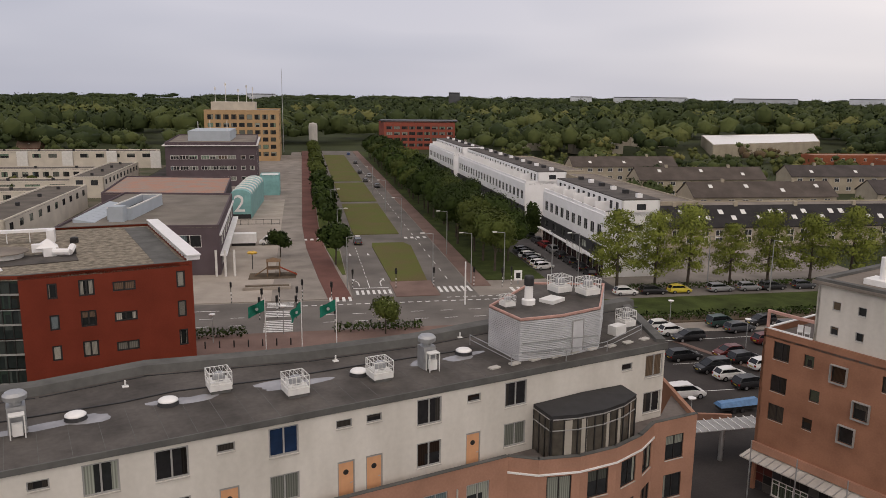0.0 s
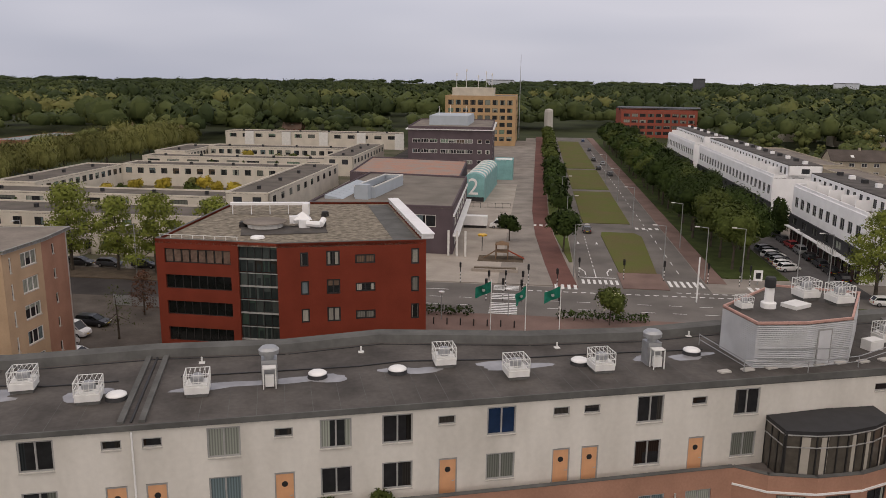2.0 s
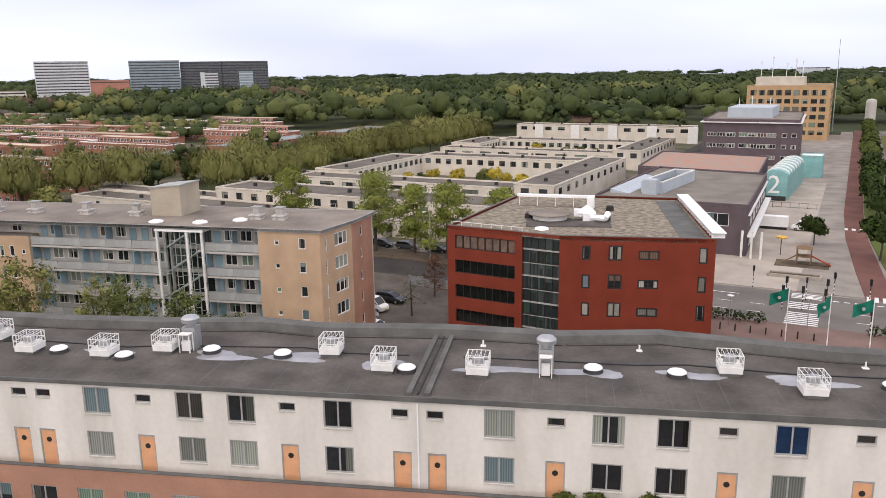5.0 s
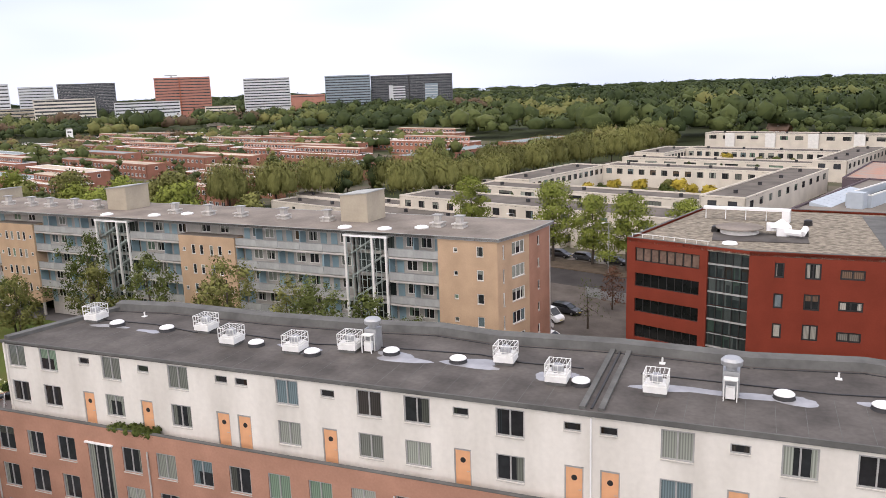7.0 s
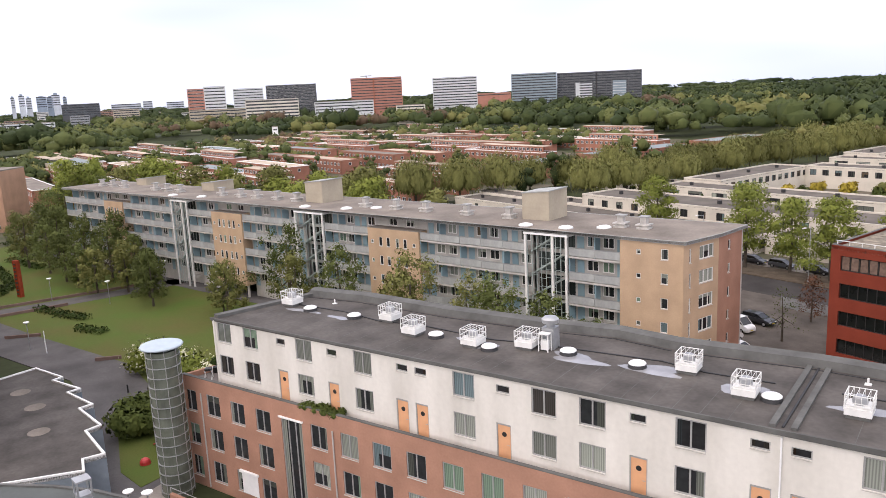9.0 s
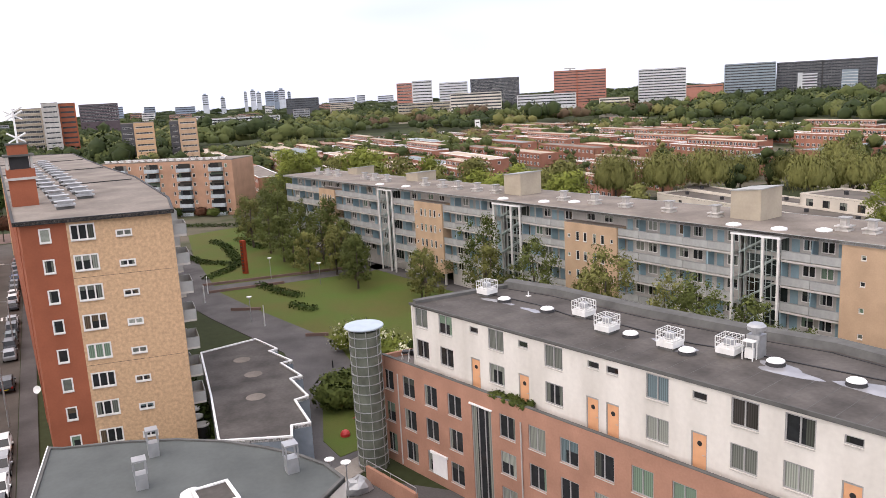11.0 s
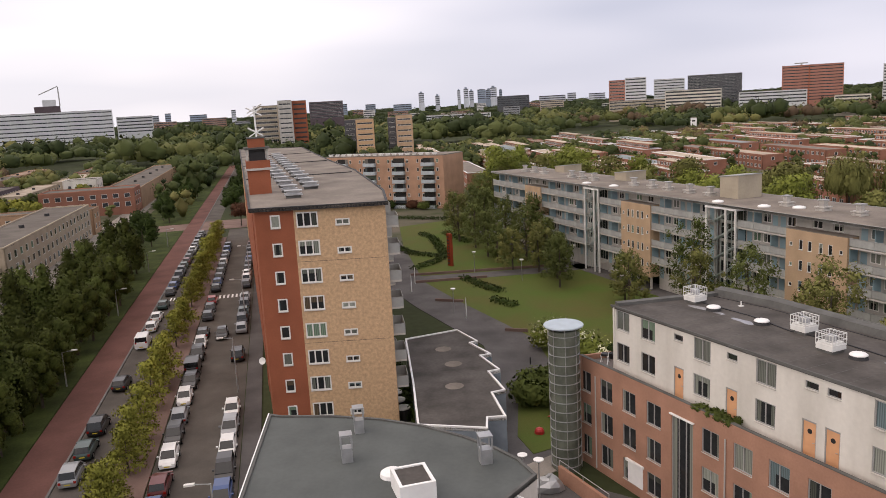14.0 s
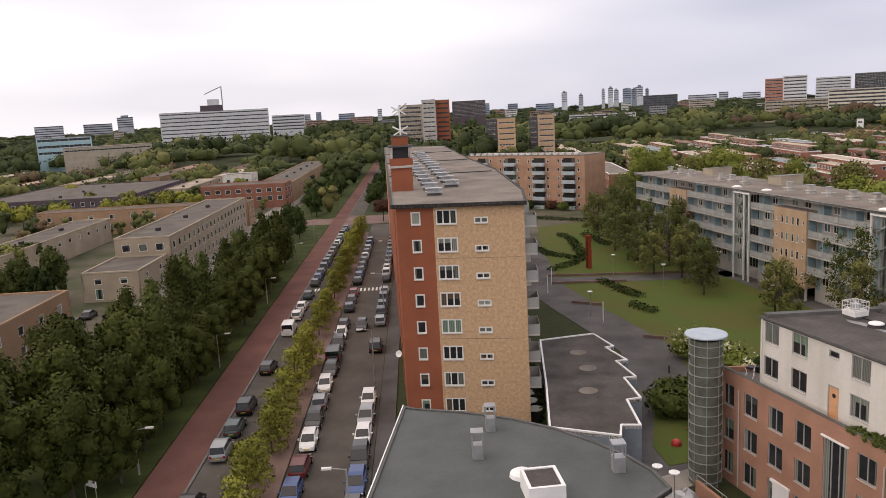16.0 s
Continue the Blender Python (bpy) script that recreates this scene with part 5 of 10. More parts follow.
# ---- the glazed stair cylinder at the end of the white building ----
HAZY = material("hazy_green_glass", (0.13, 0.145, 0.115), 0.12, 0, 0.35, 1.2, 10, 0.0)
cyl = thing("stair_cylinder", "round glazed stair tower with a white disc roof", "stair tower", pose(-66.5, 5.1, 0))
part("glass", Shape().spin([(1.32, 0), (1.32, 13.0)], 24), HAZY, cyl, "dull green-grey glass drum")
for k in range(15):
    part("hoop", shared("hoop", lambda: Shape().spin([(1.325, 0), (1.4, 0), (1.4, 0.06), (1.325, 0.06)], 24).mesh("hoop", STEEL)), None, cyl, at=pose(0, 0, 0.5 + k * 0.86))
for k in range(8):
    a = k * math.tau / 8
    part("post", Shape().tube((1.37 * math.cos(a), 1.37 * math.sin(a), 0), (1.37 * math.cos(a), 1.37 * math.sin(a), 13.3), 0.03, n=6), GREY_FRAME, cyl)
part("disc", Shape().spin([(0.4, 13.2), (1.7, 13.28), (1.76, 13.38), (1.7, 13.46), (0.2, 13.52)], 32), material("pale_blue_roof", (0.42, 0.5, 0.56), 0.5, 0, 0.08, 1, 10, 0), cyl, "pale blue-white disc roof")


# ---- streets, paths and lawns ----
KERB = material("kerb_stone", (0.17, 0.165, 0.16), 0.9, 0, 0.2, 2, 30, 0.1)
LINE = material("road_paint", (0.72, 0.72, 0.7), 0.7, 0, 0.2, 0.7, 30, 0.05)
DARK_PAVE = material("dark_brick_paving", (0.105, 0.099, 0.098), 0.9, 0, 0.3, 5, 60, 0.25)
PLAZA = material("pale_plaza_paving", (0.38, 0.34, 0.295), 0.9, 0, 0.22, 6, 50, 0.2)
RED_BRICK_PAVE = material("red_brick_paving", (0.2, 0.135, 0.115), 0.9, 0, 0.25, 5, 60, 0.2)
VERGE = material("long_grass", (0.05, 0.068, 0.018), 0.95, 0, 0.45, 4, 40, 0.5)
STREET = material("worn_street_asphalt", (0.16, 0.147, 0.135), 0.9, 0, 0.25, 7, 60, 0.2)
AVENUE = material("avenue_asphalt", (0.107, 0.095, 0.084), 0.9, 0, 0.28, 5, 60, 0.2)
SOIL = material("bare_soil", (0.11, 0.085, 0.06), 0.95, 0, 0.35, 2, 40, 0.4)


def path_slab(name, pts, width, z1, mat, label, category):
    """A strip of even width along a line of points."""
    left, right = [], []
    for i, p in enumerate(pts):
        a, b = Vector(pts[max(0, i - 1)]), Vector(pts[min(len(pts) - 1, i + 1)])
        d = (b - a).normalized()
        n = Vector((-d.y, d.x)) * width / 2
        left.append(tuple(Vector(p) + n))
        right.append(tuple(Vector(p) - n))
    s = Shape()
    k = len(pts)
    v = [(*p, 0.0) for p in left + right] + [(*p, z1) for p in left + right]
    f = []
    for i in range(k - 1):
        f += [(2 * k + i + 1, 2 * k + i, 3 * k + i, 3 * k + i + 1), (i, 2 * k + i, 2 * k + i + 1, i + 1), (k + i + 1, 3 * k + i + 1, 3 * k + i, k + i)]
    return solid(name, s.add(v, f), mat, label, category, "", "structure")


EARTH_PAVE = material("earthy_paving", (0.12, 0.1, 0.08), 0.95, 0, 0.4, 12, 30, 0.2, tint=(0.05, 0.065, 0.028))
# wide town ground under everything near
slab("ground_town", [(-75, 45), (-20, 60), (75, 60), (80, 150), (30, 420), (-95, 420), (-108, 240), (-80, 150), (-110, 110)], 0.002, 0.01, PAVING, "grey paved town ground between the buildings", "ground")
slab("road_cross", blvd_strip(-50, 330, -20.5, -4.2), 0, 0.03, STREET, "grey asphalt cross street with turning lanes", "road")
# darker asphalt than the east arm, partly to paint in tree shade
slab("road_west_arm", blvd_strip(-240, -50.02, -20.5, -4.2), 0, 0.03, ASPHALT, "dark asphalt street beside the red block, tree shade in its colour", "road")
slab("road_boulevard", blvd_strip(-5.4, 15.6, -4.2, 330), 0, 0.028, STREET, "asphalt boulevard with a grass middle strip", "road")
slab("road_service", blvd_strip(30.5, 40.5, -4.2, 210), 0, 0.03, DARK_PAVE, "paved service road with parked cars", "road")
slab("pavement_plaza", blvd_strip(-44, -18.5, -3.6, 120), 0, 0.12, PLAZA, "pale paved plaza with a playground", "pavement")
PATH_LINE = [(-4.0, -9.4), (12, -10.7), (40, -12.6), (70, -13.4), (330, -13.0)]
slab("pavement_walk", [blvd(-18.5, -3.6)] + [blvd(q, max(s, -3.6)) for s, q in PATH_LINE[:4]] + [blvd(-13.2, 320), blvd(-18.5, 320)], 0, 0.13, PAVING, "grey pavement beside the cycle path", "pavement")
slab("cycle_path_near", [blvd(q + 0.05, s) for s, q in PATH_LINE] + [blvd(q + 4.0, s) for s, q in PATH_LINE[::-1]], 0, 0.1, RED_PATH, "red asphalt cycle path", "cycle path")
slab("verge_left", [blvd(-6.2, 14), blvd(-5.6, 14), blvd(-5.6, 320), blvd(-8.8, 320), blvd(-9.2, 70), blvd(-8.4, 40)], 0, 0.14, GRASS, "grass verge with young trees", "grass")
MEDIAN = material("worn_median_grass", (0.085, 0.1, 0.024), 0.95, 0, 0.35, 7, 60, 0.5, tint=(0.125, 0.105, 0.045))
slab("median_near", [blvd(q, s) for q, s in ((2.2, 7), (8.6, 7), (10.2, 40), (9.0, 44), (2.0, 44), (1.6, 40))], 0, 0.16, MEDIAN, "mown grass in the middle of the boulevard", "grass")
slab("median_mid", blvd_strip(-1.5, 9.4, 55, 108), 0, 0.16, MEDIAN, "mown grass in the middle of the boulevard", "grass")
slab("median_far", blvd_strip(-1.5, 9.6, 113, 165), 0, 0.16, MEDIAN, "mown grass in the middle of the boulevard", "grass")
slab("median_end", blvd_strip(-1.5, 9.6, 170, 300), 0, 0.16, MEDIAN, "mown grass in the middle of the boulevard", "grass")
slab("cycle_path_far", blvd_strip(15.8, 19.2, 2, 330), 0, 0.1, RED_BRICK_PAVE, "reddish cycle path under trees", "cycle path")
slab("verge_right", blvd_strip(19.3, 30.3, 6, 320), 0, 0.14, VERGE, "shaded grass under a row of trees", "grass")
slab("traffic_island", [blvd(q, s) for q, s in ((-5.4, -4.0), (2.0, -4.0), (2.0, 1.2), (-5.4, 1.2))], 0.03, 0.034, STREET, "asphalt apron before the crossing", "road")
for q0, q1 in ((1.8, 9.2),):
    slab("traffic_island", blvd_strip(q0, q1, -3.5, 6.9), 0, 0.15, RED_BRICK_PAVE, "paved traffic island", "pavement")
slab("green_strip", blvd_strip(34, 160, -19.6, -10.2), 0.03, 0.16, VERGE, "grass strip with street trees", "grass")
slab("hedge_bed", blvd_strip(30, 110, -24.2, -20.6), 0, 0.2, SOIL, "planted bed beside the car park", "bed")
slab("car_park", [(16, 46), (74, 50), (74, 112), (27, 106), (20, 72)], 0.012, 0.05, ASPHALT, "asphalt car park with white bay lines", "car park")
slab("pavement_front", blvd_strip(-60, 30, -33, -20.7), 0, 0.1, RED_BRICK_PAVE, "red paved walk behind the white building", "pavement")
# dark yard surface, deepened in colour for the shade of trees
slab("yard_west", [(-104, 58), (-58, 66), (-60, 99), (-106, 90)], 0.012, 0.05, material("yard_clinker", (0.1, 0.086, 0.074), 0.9, 0, 0.3, 3, 50, 0.2), "paved yard between two blocks", "pavement")
slab("side_street", blvd_strip(-72.5, -60, 20, 240), 0, 0.03, ASPHALT, "side street with parked cars", "road")
slab("verge_cross", blvd_strip(-130, -46, -10.5, -3.9), 0.03, 0.16, SOIL, "trodden earth strip under street trees", "verge")

# paint on the boulevard and the cross street
def paint(polys, label, z=0.031):
    s = Shape()
    for p in polys:
        s.prism(ccw(p), z, z + 0.005)
    return solid("road_marking", s, LINE, label, "road marking", "road markings", "structure")


def stripes(q0, q1, s0, s1, n, along_q=True):
    out = []
    for k in range(n):
        if along_q:
            w = (q1 - q0) / (2 * n - 1)
            out.append(blvd_strip(q0 + 2 * k * w, q0 + 2 * k * w + w, s0, s1))
        else:
            w = (s1 - s0) / (2 * n - 1)
            out.append(blvd_strip(q0, q1, s0 + 2 * k * w, s0 + 2 * k * w + w))
    return out


ZEBRA = "white striped zebra crossing"
paint(stripes(-4.6, 1.4, -1.2, 1.6, 7), ZEBRA, 0.036)
paint(stripes(9.6, 15.2, -1.2, 2.6, 6), ZEBRA)
paint(stripes(-19.0, -14.9, -7.2, -4.6, 4, False), ZEBRA)
paint(stripes(-19.0, -14.9, -12.6, -9.4, 4, False), ZEBRA)
paint(stripes(-19.0, -14.9, -20.2, -14.6, 7, False), ZEBRA)
paint(stripes(22, 29, -2.5, 0.5, 6), ZEBRA)
paint(stripes(-13.0, -9.4, 49, 51, 3), ZEBRA, 0.101)
paint(stripes(-9.2, -5.6, -5.4, -2.6, 4), ZEBRA, 0.101)
paint(stripes(10.0, 15.2, 49, 51.2, 4), ZEBRA)
DASH = "broken white lane line"
paint([blvd_strip(-2.1, -1.95, 8 + k * 3.0, 9.3 + k * 3.0) for k in range(11)], DASH)
paint([blvd_strip(-60 + k * 4.5, -58 + k * 4.5, -12.5, -12.35) for k in range(30) if not -21 < -60 + k * 4.5 < -14], DASH)
paint([blvd_strip(-60 + k * 4.5, -58 + k * 4.5, -16.5, -16.35) for k in range(30) if not -21 < -60 + k * 4.5 < -14], DASH)
paint([blvd_strip(-13.5 + k * 1.4, -12.7 + k * 1.4, -7.1, -6.75) for k in range(26)], DASH)
paint([blvd_strip(10 + k * 1.4, 10.8 + k * 1.4, -4.9, -4.6) for k in range(12)], DASH)
paint([blvd_strip(12.4, 12.55, 8 + k * 6.5, 10.5 + k * 6.5) for k in range(40)], DASH)
paint([blvd_strip(-5.0, 1.2, 3.0, 3.3), blvd_strip(-2.1, -1.95, 3.3, 8)], "white stop line before the crossing")
paint([blvd_strip(-55, -26, -8.2, -8.0)], "white edge line of the cross street")
for q, b in ((-3.7, -0.6), (0.1, 0.6)):
    paint([[blvd(q - 0.09, 4.6), blvd(q + 0.09, 4.6), blvd(q + 0.09, 7.2), blvd(q - 0.09, 7.2)], [blvd(q - 0.09, 7.2), blvd(q + 0.09, 7.0), blvd(q + b, 8.6), blvd(q + b - 0.25 * (1 if b > 0 else -1), 8.8)], [blvd(q + b * 1.6, 8.2), blvd(q + b * 0.7, 9.6), blvd(q + b * 1.7, 10.0)]], "white turn arrow on the asphalt")
    paint([[blvd(q - 0.3, 31.0), blvd(q + 0.3, 31.0), blvd(q, 33.5)]], "white arrow on the asphalt")
bays = []
for k in range(3):
    a, b = Vector((29.0, 84.0 + k * 9.2)), Vector((50.0, 88.0 + k * 9.2))
    n = Vector((-(b - a).y, (b - a).x)).normalized() * 0.06
    bays.append([tuple(a - n), tuple(b - n), tuple(b + n), tuple(a + n)])
slab("bay_kerb", [(31.6, 102.4), (32.3, 102.8), (42.4, 86.4), (41.7, 86.0)], 0.04, 0.12, RED_BRICK_PAVE, "low reddish kerb strip between parking bays", "kerb")
paint(bays, "white parking bay lines", 0.052)

# the avenue, its cycle path and verges
slab("road_avenue", aven_strip(-3.3, 1.3, -85, 420), 0, 0.03, AVENUE, "grey asphalt avenue lane with parked cars", "road")
slab("road_parallel", aven_strip(5.3, 13.4, -85, 120), 0, 0.03, AVENUE, "asphalt parallel street with two rows of parked cars", "road")
slab("hedge_strip", aven_strip(1.4, 5.2, -85, 105), 0, 0.15, RED_BRICK_PAVE, "paved strip with a row of young trees", "pavement")
slab("pavement_tower", aven_strip(13.5, 15.4, -85, 130), 0, 0.13, DARK_PAVE, "grey pavement along the tower block", "pavement")
slab("cycle_path_avenue", aven_strip(-8.0, -3.6, -85, 420), 0, 0.09, RED_PATH, "wide red asphalt cycle path", "cycle path")
slab("kerb_avenue", aven_strip(-3.6, -3.35, -85, 420), 0, 0.14, KERB, "pale kerb between path and street", "kerb")
slab("verge_avenue", aven_strip(-24.5, -8.1, -85, 125), 0, 0.14, VERGE, "rough green verge with trees", "grass")
slab("verge_far", aven_strip(-24.5, -8.1, 140, 420), 0, 0.14, VERGE, "rough green verge with trees", "grass")
slab("road_west", aven_strip(-35, -27.5, -85, 300), 0, 0.03, PAVING, "pale side road with parked cars", "road")
slab("junction", aven_strip(-24, 13, 122, 142), 0, 0.034, RED_BRICK_PAVE, "reddish paved junction of the avenue", "road")
paint([aven_strip(-1.6 + 0.6 * k, -1.3 + 0.6 * k, 32, 34.4) for k in range(5)], "white blocks of a raised crossing")
paint([aven_strip(5.8 + 0.75 * k, 6.15 + 0.75 * k, 30, 32.6) for k in range(9)], "white blocks of a raised crossing")

# the park
park = [(-95, 6), (-113, -5), (-131, -13.5), (-141, -18), (-186, -24), (-212, -28), (-222, -12), (-205, -2), (-176, 6), (-150, 17), (-112, 33), (-88, 41), (-60, 44), (-72, 22)]
slab("lawn", park, 0, 0.08, GRASS, "worn park lawn with daisies", "lawn")
path_slab("path", [(-145.0, -20), (-147.3, -3), (-149.8, 11), (-153, 19)], 4.8, 0.1, DARK_PAVE, "dark paved park path", "path")
path_slab("path", [(-60, -2), (-84, 3.5), (-104, 0.5), (-126, -11), (-142, -18.5), (-190, -29)], 7.5, 0.09, DARK_PAVE, "wide dark paved path past the school", "path")
path_slab("path", [(-64, 0), (-72, 10), (-80, 16), (-92, 16)], 2.6, 0.1, PAVING, "curved grey path round the play lawn", "path")
slab("yard_front", [(-66, 1.5), (-44, -2.5), (-14, 6), (40, 30), (46, 62), (30, 60), (-60, 11)], 0.0, 0.014, DARK_PAVE, "dark paved yard at the foot of the brick base", "pavement")
slab("play_lawn", [(-69, 2.2), (-73, 0.8), (-84, 1.2), (-91, 3.6), (-88, 7), (-80, 11), (-73, 9)], 0.09, 0.14, GRASS, "small play lawn beside the school", "lawn")
path_slab("gallery_walk", [(-200, -5), (-150, 17), (-100, 40), (-70, 54)], 5, 0.1, DARK_PAVE, "dark paved walk along the gallery block", "path")
slab("ground_estate", aven_strip(-330, -24.6, -90, 410), 0.002, 0.012, EARTH_PAVE, "brownish paved streets and yards between the estate rows", "ground")
slab("ground_terraces", blvd_strip(-590, -204, -125, 245), 0.002, 0.012, EARTH_PAVE, "brownish paved streets and gardens between brick rows", "ground")
slab("ground_patio", blvd_strip(-172, -73, 2, 245), 0.002, 0.011, EARTH_PAVE, "brownish paved yards between the patio rows", "ground")


# ---- buildings along the boulevard ----
TEAL = material("teal_cladding", (0.2, 0.42, 0.42), 0.5, 0, 0.15, 2, 20, 0.02)
RUSTY_ROOF = material("rust_stained_roof", (0.33, 0.17, 0.12), 0.85, 0, 0.35, 4, 20, 0.1, tint=(0.28, 0.25, 0.22))
CREAM = material("cream_render", (0.55, 0.5, 0.42), 0.9, 0, 0.12, 3, 20, 0.1)
DARK_BRICK = material("dark_plum_brick", (0.07, 0.045, 0.042), 0.9, 0, 0.2, 3, 60, 0.2)
SLATE = material("dark_tiled_roof", (0.075, 0.065, 0.062), 0.8, 0, 0.25, 4, 30, 0.3)
BROWN_TILE = material("brown_tiled_roof", (0.098, 0.082, 0.072), 0.85, 0, 0.25, 4, 30, 0.3)
TAN_OFFICE = material("ochre_cladding", (0.46, 0.31, 0.17), 0.85, 0, 0.12, 3, 30, 0.1)


def grid(u0, u1, n, w, levels, lights=1):
    return [(u0 + (u1 - u0) * (k + 0.5) / n, w, a, b, lights) for a, b in levels for k in range(n)]


PALE_FELT = material("sandy_grey_felt", (0.2, 0.18, 0.155), 0.9, 0, 0.22, 5, 30, 0.15)
HOUSING = material("blue_grey_sheet", (0.4, 0.45, 0.5), 0.6, 0, 0.08, 3, 20, 0.02)
# community building with the grey roof
S = [(-40.6, 139.2), (-50.2, 184.0), (-76.0, 184.5), (-68.5, 135.0)]
com = house("community_building", "purple-grey brick hall with a flat grey roof", S, 9.0, BRICK_PURPLE, PALE_FELT,
            {0: (grid(4, 43, 6, 4.5, [(4.6, 6.2), (0.9, 3.0)], 3), PALE_FRAME), 3: (grid(14, 26, 2, 4.0, [(5.3, 7.6)], 2), PALE_FRAME)}, "hall", 0.4)
band = Shape()
mS = along(S[0], S[1])
band.box(0, -0.35, 7.4, span(S[0], S[1]), -0.005, 7.7, mS).box(0, -1.2, 3.6, span(S[0], S[1]), -0.005, 3.9, mS)
part("white_band", band, WHITE_PAINT, com, "white bands along the wall")
for k in range(3):
    part("column", Shape().tube((-41.0 + k * 1.6, 137.8 + k * 0.2, 0), (-41.0 + k * 1.6, 137.8 + k * 0.2, 5.0), 0.22), PALE_FRAME, com)
rh = thing("roof_housing", "pale metal plant housing on the grey roof", "roof housing", pose(-61.3, 146.5, 9.0, 0, 0, 94))
part("wall", ring([(-1, -2.2), (20, -2.2), (20, 2.2), (-1, 2.2)], 0.3, 0, 2.2), HOUSING, rh)
part("shaft", Shape().box(-3.2, -1.5, 0, -1.0, 1.2, 2.9), HOUSING, rh)
part("rim", ring([(-1, -2.2), (20, -2.2), (20, 2.2), (-1, 2.2)], 0.32, 2.2, 2.4), PALE_FRAME, rh)
part("well", Shape().box(-0.7, -1.9, 0.0, 19.7, 1.9, 0.9), LEAD, rh)
panels = thing("roof_glazing", "strip of blue-grey glass panels along the hall roof", "roof glazing", pose(-66.4, 142.0, 9.0, 0, 0, 98))
for k in range(9):
    pane_ = part("pane", shared("hallpane", lambda: Shape().add([(0, -1.9, 0.05), (2.6, -1.9, 0.05), (2.6, 1.9, 0.75), (0, 1.9, 0.75), (0, -1.9, 0.0), (2.6, -1.9, 0.0), (2.6, 1.9, 0.0), (0, 1.9, 0.0)], [(0, 1, 2, 3), (0, 4, 5, 1), (1, 5, 6, 2), (2, 6, 7, 3), (3, 7, 4, 0)]).mesh("pane", HOUSING)), None, panels, at=pose(k * 2.75, 0, 0))
teal = thing("teal_building", "teal-clad barrel-roofed hall end with a large white number", "building")
TP = [(-50.8, 203.0), (-56.8, 240.0), (-62.4, 240.0), (-56.3, 203.6)]
m_teal = along(TP[3], TP[0]) @ pose(0, 0, 0, 0, 0, 14)
Lt, Dt = span(TP[3], TP[0]), 37.0
arch = [(Lt * (0.5 - 0.5 * math.cos(math.pi * k / 10)), 6.2 + 1.6 * math.sin(math.pi * k / 10)) for k in range(11)]
sec = [(0, 0)] + arch + [(Lt, 0)]
n_ = len(sec)
hull = Shape().add([(x, 0, z) for x, z in sec] + [(x, Dt, z) for x, z in sec], [tuple(range(n_))[::-1], tuple(range(n_, 2 * n_))] + [(i, i + 1, n_ + i + 1, n_ + i) for i in range(n_ - 1)])
part("hull", hull, TEAL, teal, at=m_teal)
part("plinth", Shape().box(0.1, -0.1, 0, Lt - 0.1, 0.0, 1.3), LEAD, teal, at=m_teal)
for k in range(7):
    rib = Shape()
    for (x0, z0), (x1, z1) in zip(arch[2:], arch[3:]):
        rib.add([(x0, 3 + k * 5, z0 + 0.02), (x1, 3 + k * 5, z1 + 0.02), (x1, 4.2 + k * 5, z1 + 0.02), (x0, 4.2 + k * 5, z0 + 0.02), (x0, 3 + k * 5, z0 + 0.25), (x1, 3 + k * 5, z1 + 0.25), (x1, 4.2 + k * 5, z1 + 0.25), (x0, 4.2 + k * 5, z0 + 0.25)],
                [(4, 5, 6, 7), (0, 1, 5, 4), (1, 2, 6, 5), (2, 3, 7, 6), (3, 0, 4, 7)])
    part("roof_rib", rib, PALE_FRAME, teal, at=m_teal)
txt = bpy.data.curves.new("numeral", "FONT")
txt.body, txt.size, txt.extrude = "2", 6.4, 0.05
num = new("numeral", txt)
num.data.materials.append(WHITE_PAINT)
num.matrix_world = m_teal @ pose(0.9, -0.12, 2.0, 90, 0, 0)
num.parent = teal
num["label"] = "large white figure two"
annex = house("teal_annex", "small teal annex beside the hall", [(-59.5, 252.5), (-53.5, 253.5), (-54.8, 261), (-61, 260)], 6.5, TEAL, GALV_WHITE, {}, "annex", 0.2)
rust = house("workshop", "low hall with a rust-stained flat roof", [(-56.5, 200.5), (-65.5, 240), (-98, 240), (-88, 199)], 7.0, BRICK_PURPLE, RUSTY_ROOF, {3: grid(2, 26, 5, 2.2, [(3.5, 5.2)], 2)}, "hall", 0.35)
po = [(-66.8, 279), (-78.5, 332), (-110, 326), (-97.5, 273.8)]
purple = house("purple_office", "three-storey purple-grey brick office block", po, 15.2, BRICK_PURPLE, ROOF_GREY,
               {0: (grid(2, 52, 12, 2.2, [(10.8, 12.4), (7.2, 8.8), (3.6, 5.2)], 2), PALE_FRAME), 3: (grid(1.5, 11, 3, 2.9, [(9.6, 11.0), (5.8, 7.2), (2, 3.4)], 3) + grid(12, 24, 4, 2.9, [(9.6, 11.0), (5.8, 7.2), (2, 3.4)], 3) + grid(25, 31, 2, 1.6, [(9.6, 11.0), (5.8, 7.2), (2, 3.4)], 1), PALE_FRAME)}, "office", 0.4)
part("cornice", ring(ccw([(-66.0, 278.2), (-77.8, 333), (-111, 326.6), (-98.2, 272.8)]), 0.8, 14.3, 14.6), PALE_FRAME, purple)
pe = thing("roof_housing", "light grey penthouse with aerials on the office roof", "roof housing", pose(-88, 300, 15.2, 0, 0, 100))
part("wall", Shape().box(-10, -7, 0, 16, 8, 3.6), HOUSING, pe)
for x, y in ((-9, -6), (-4, 5), (2, -5), (8, 2)):
    part("aerial", Shape().tube((x, y, 3.6), (x, y, 7.0), 0.12, n=5), PALE_FRAME, pe)
tanp = [(-80.5, 384.5), (-89, 430), (-123, 424), (-115, 378)]
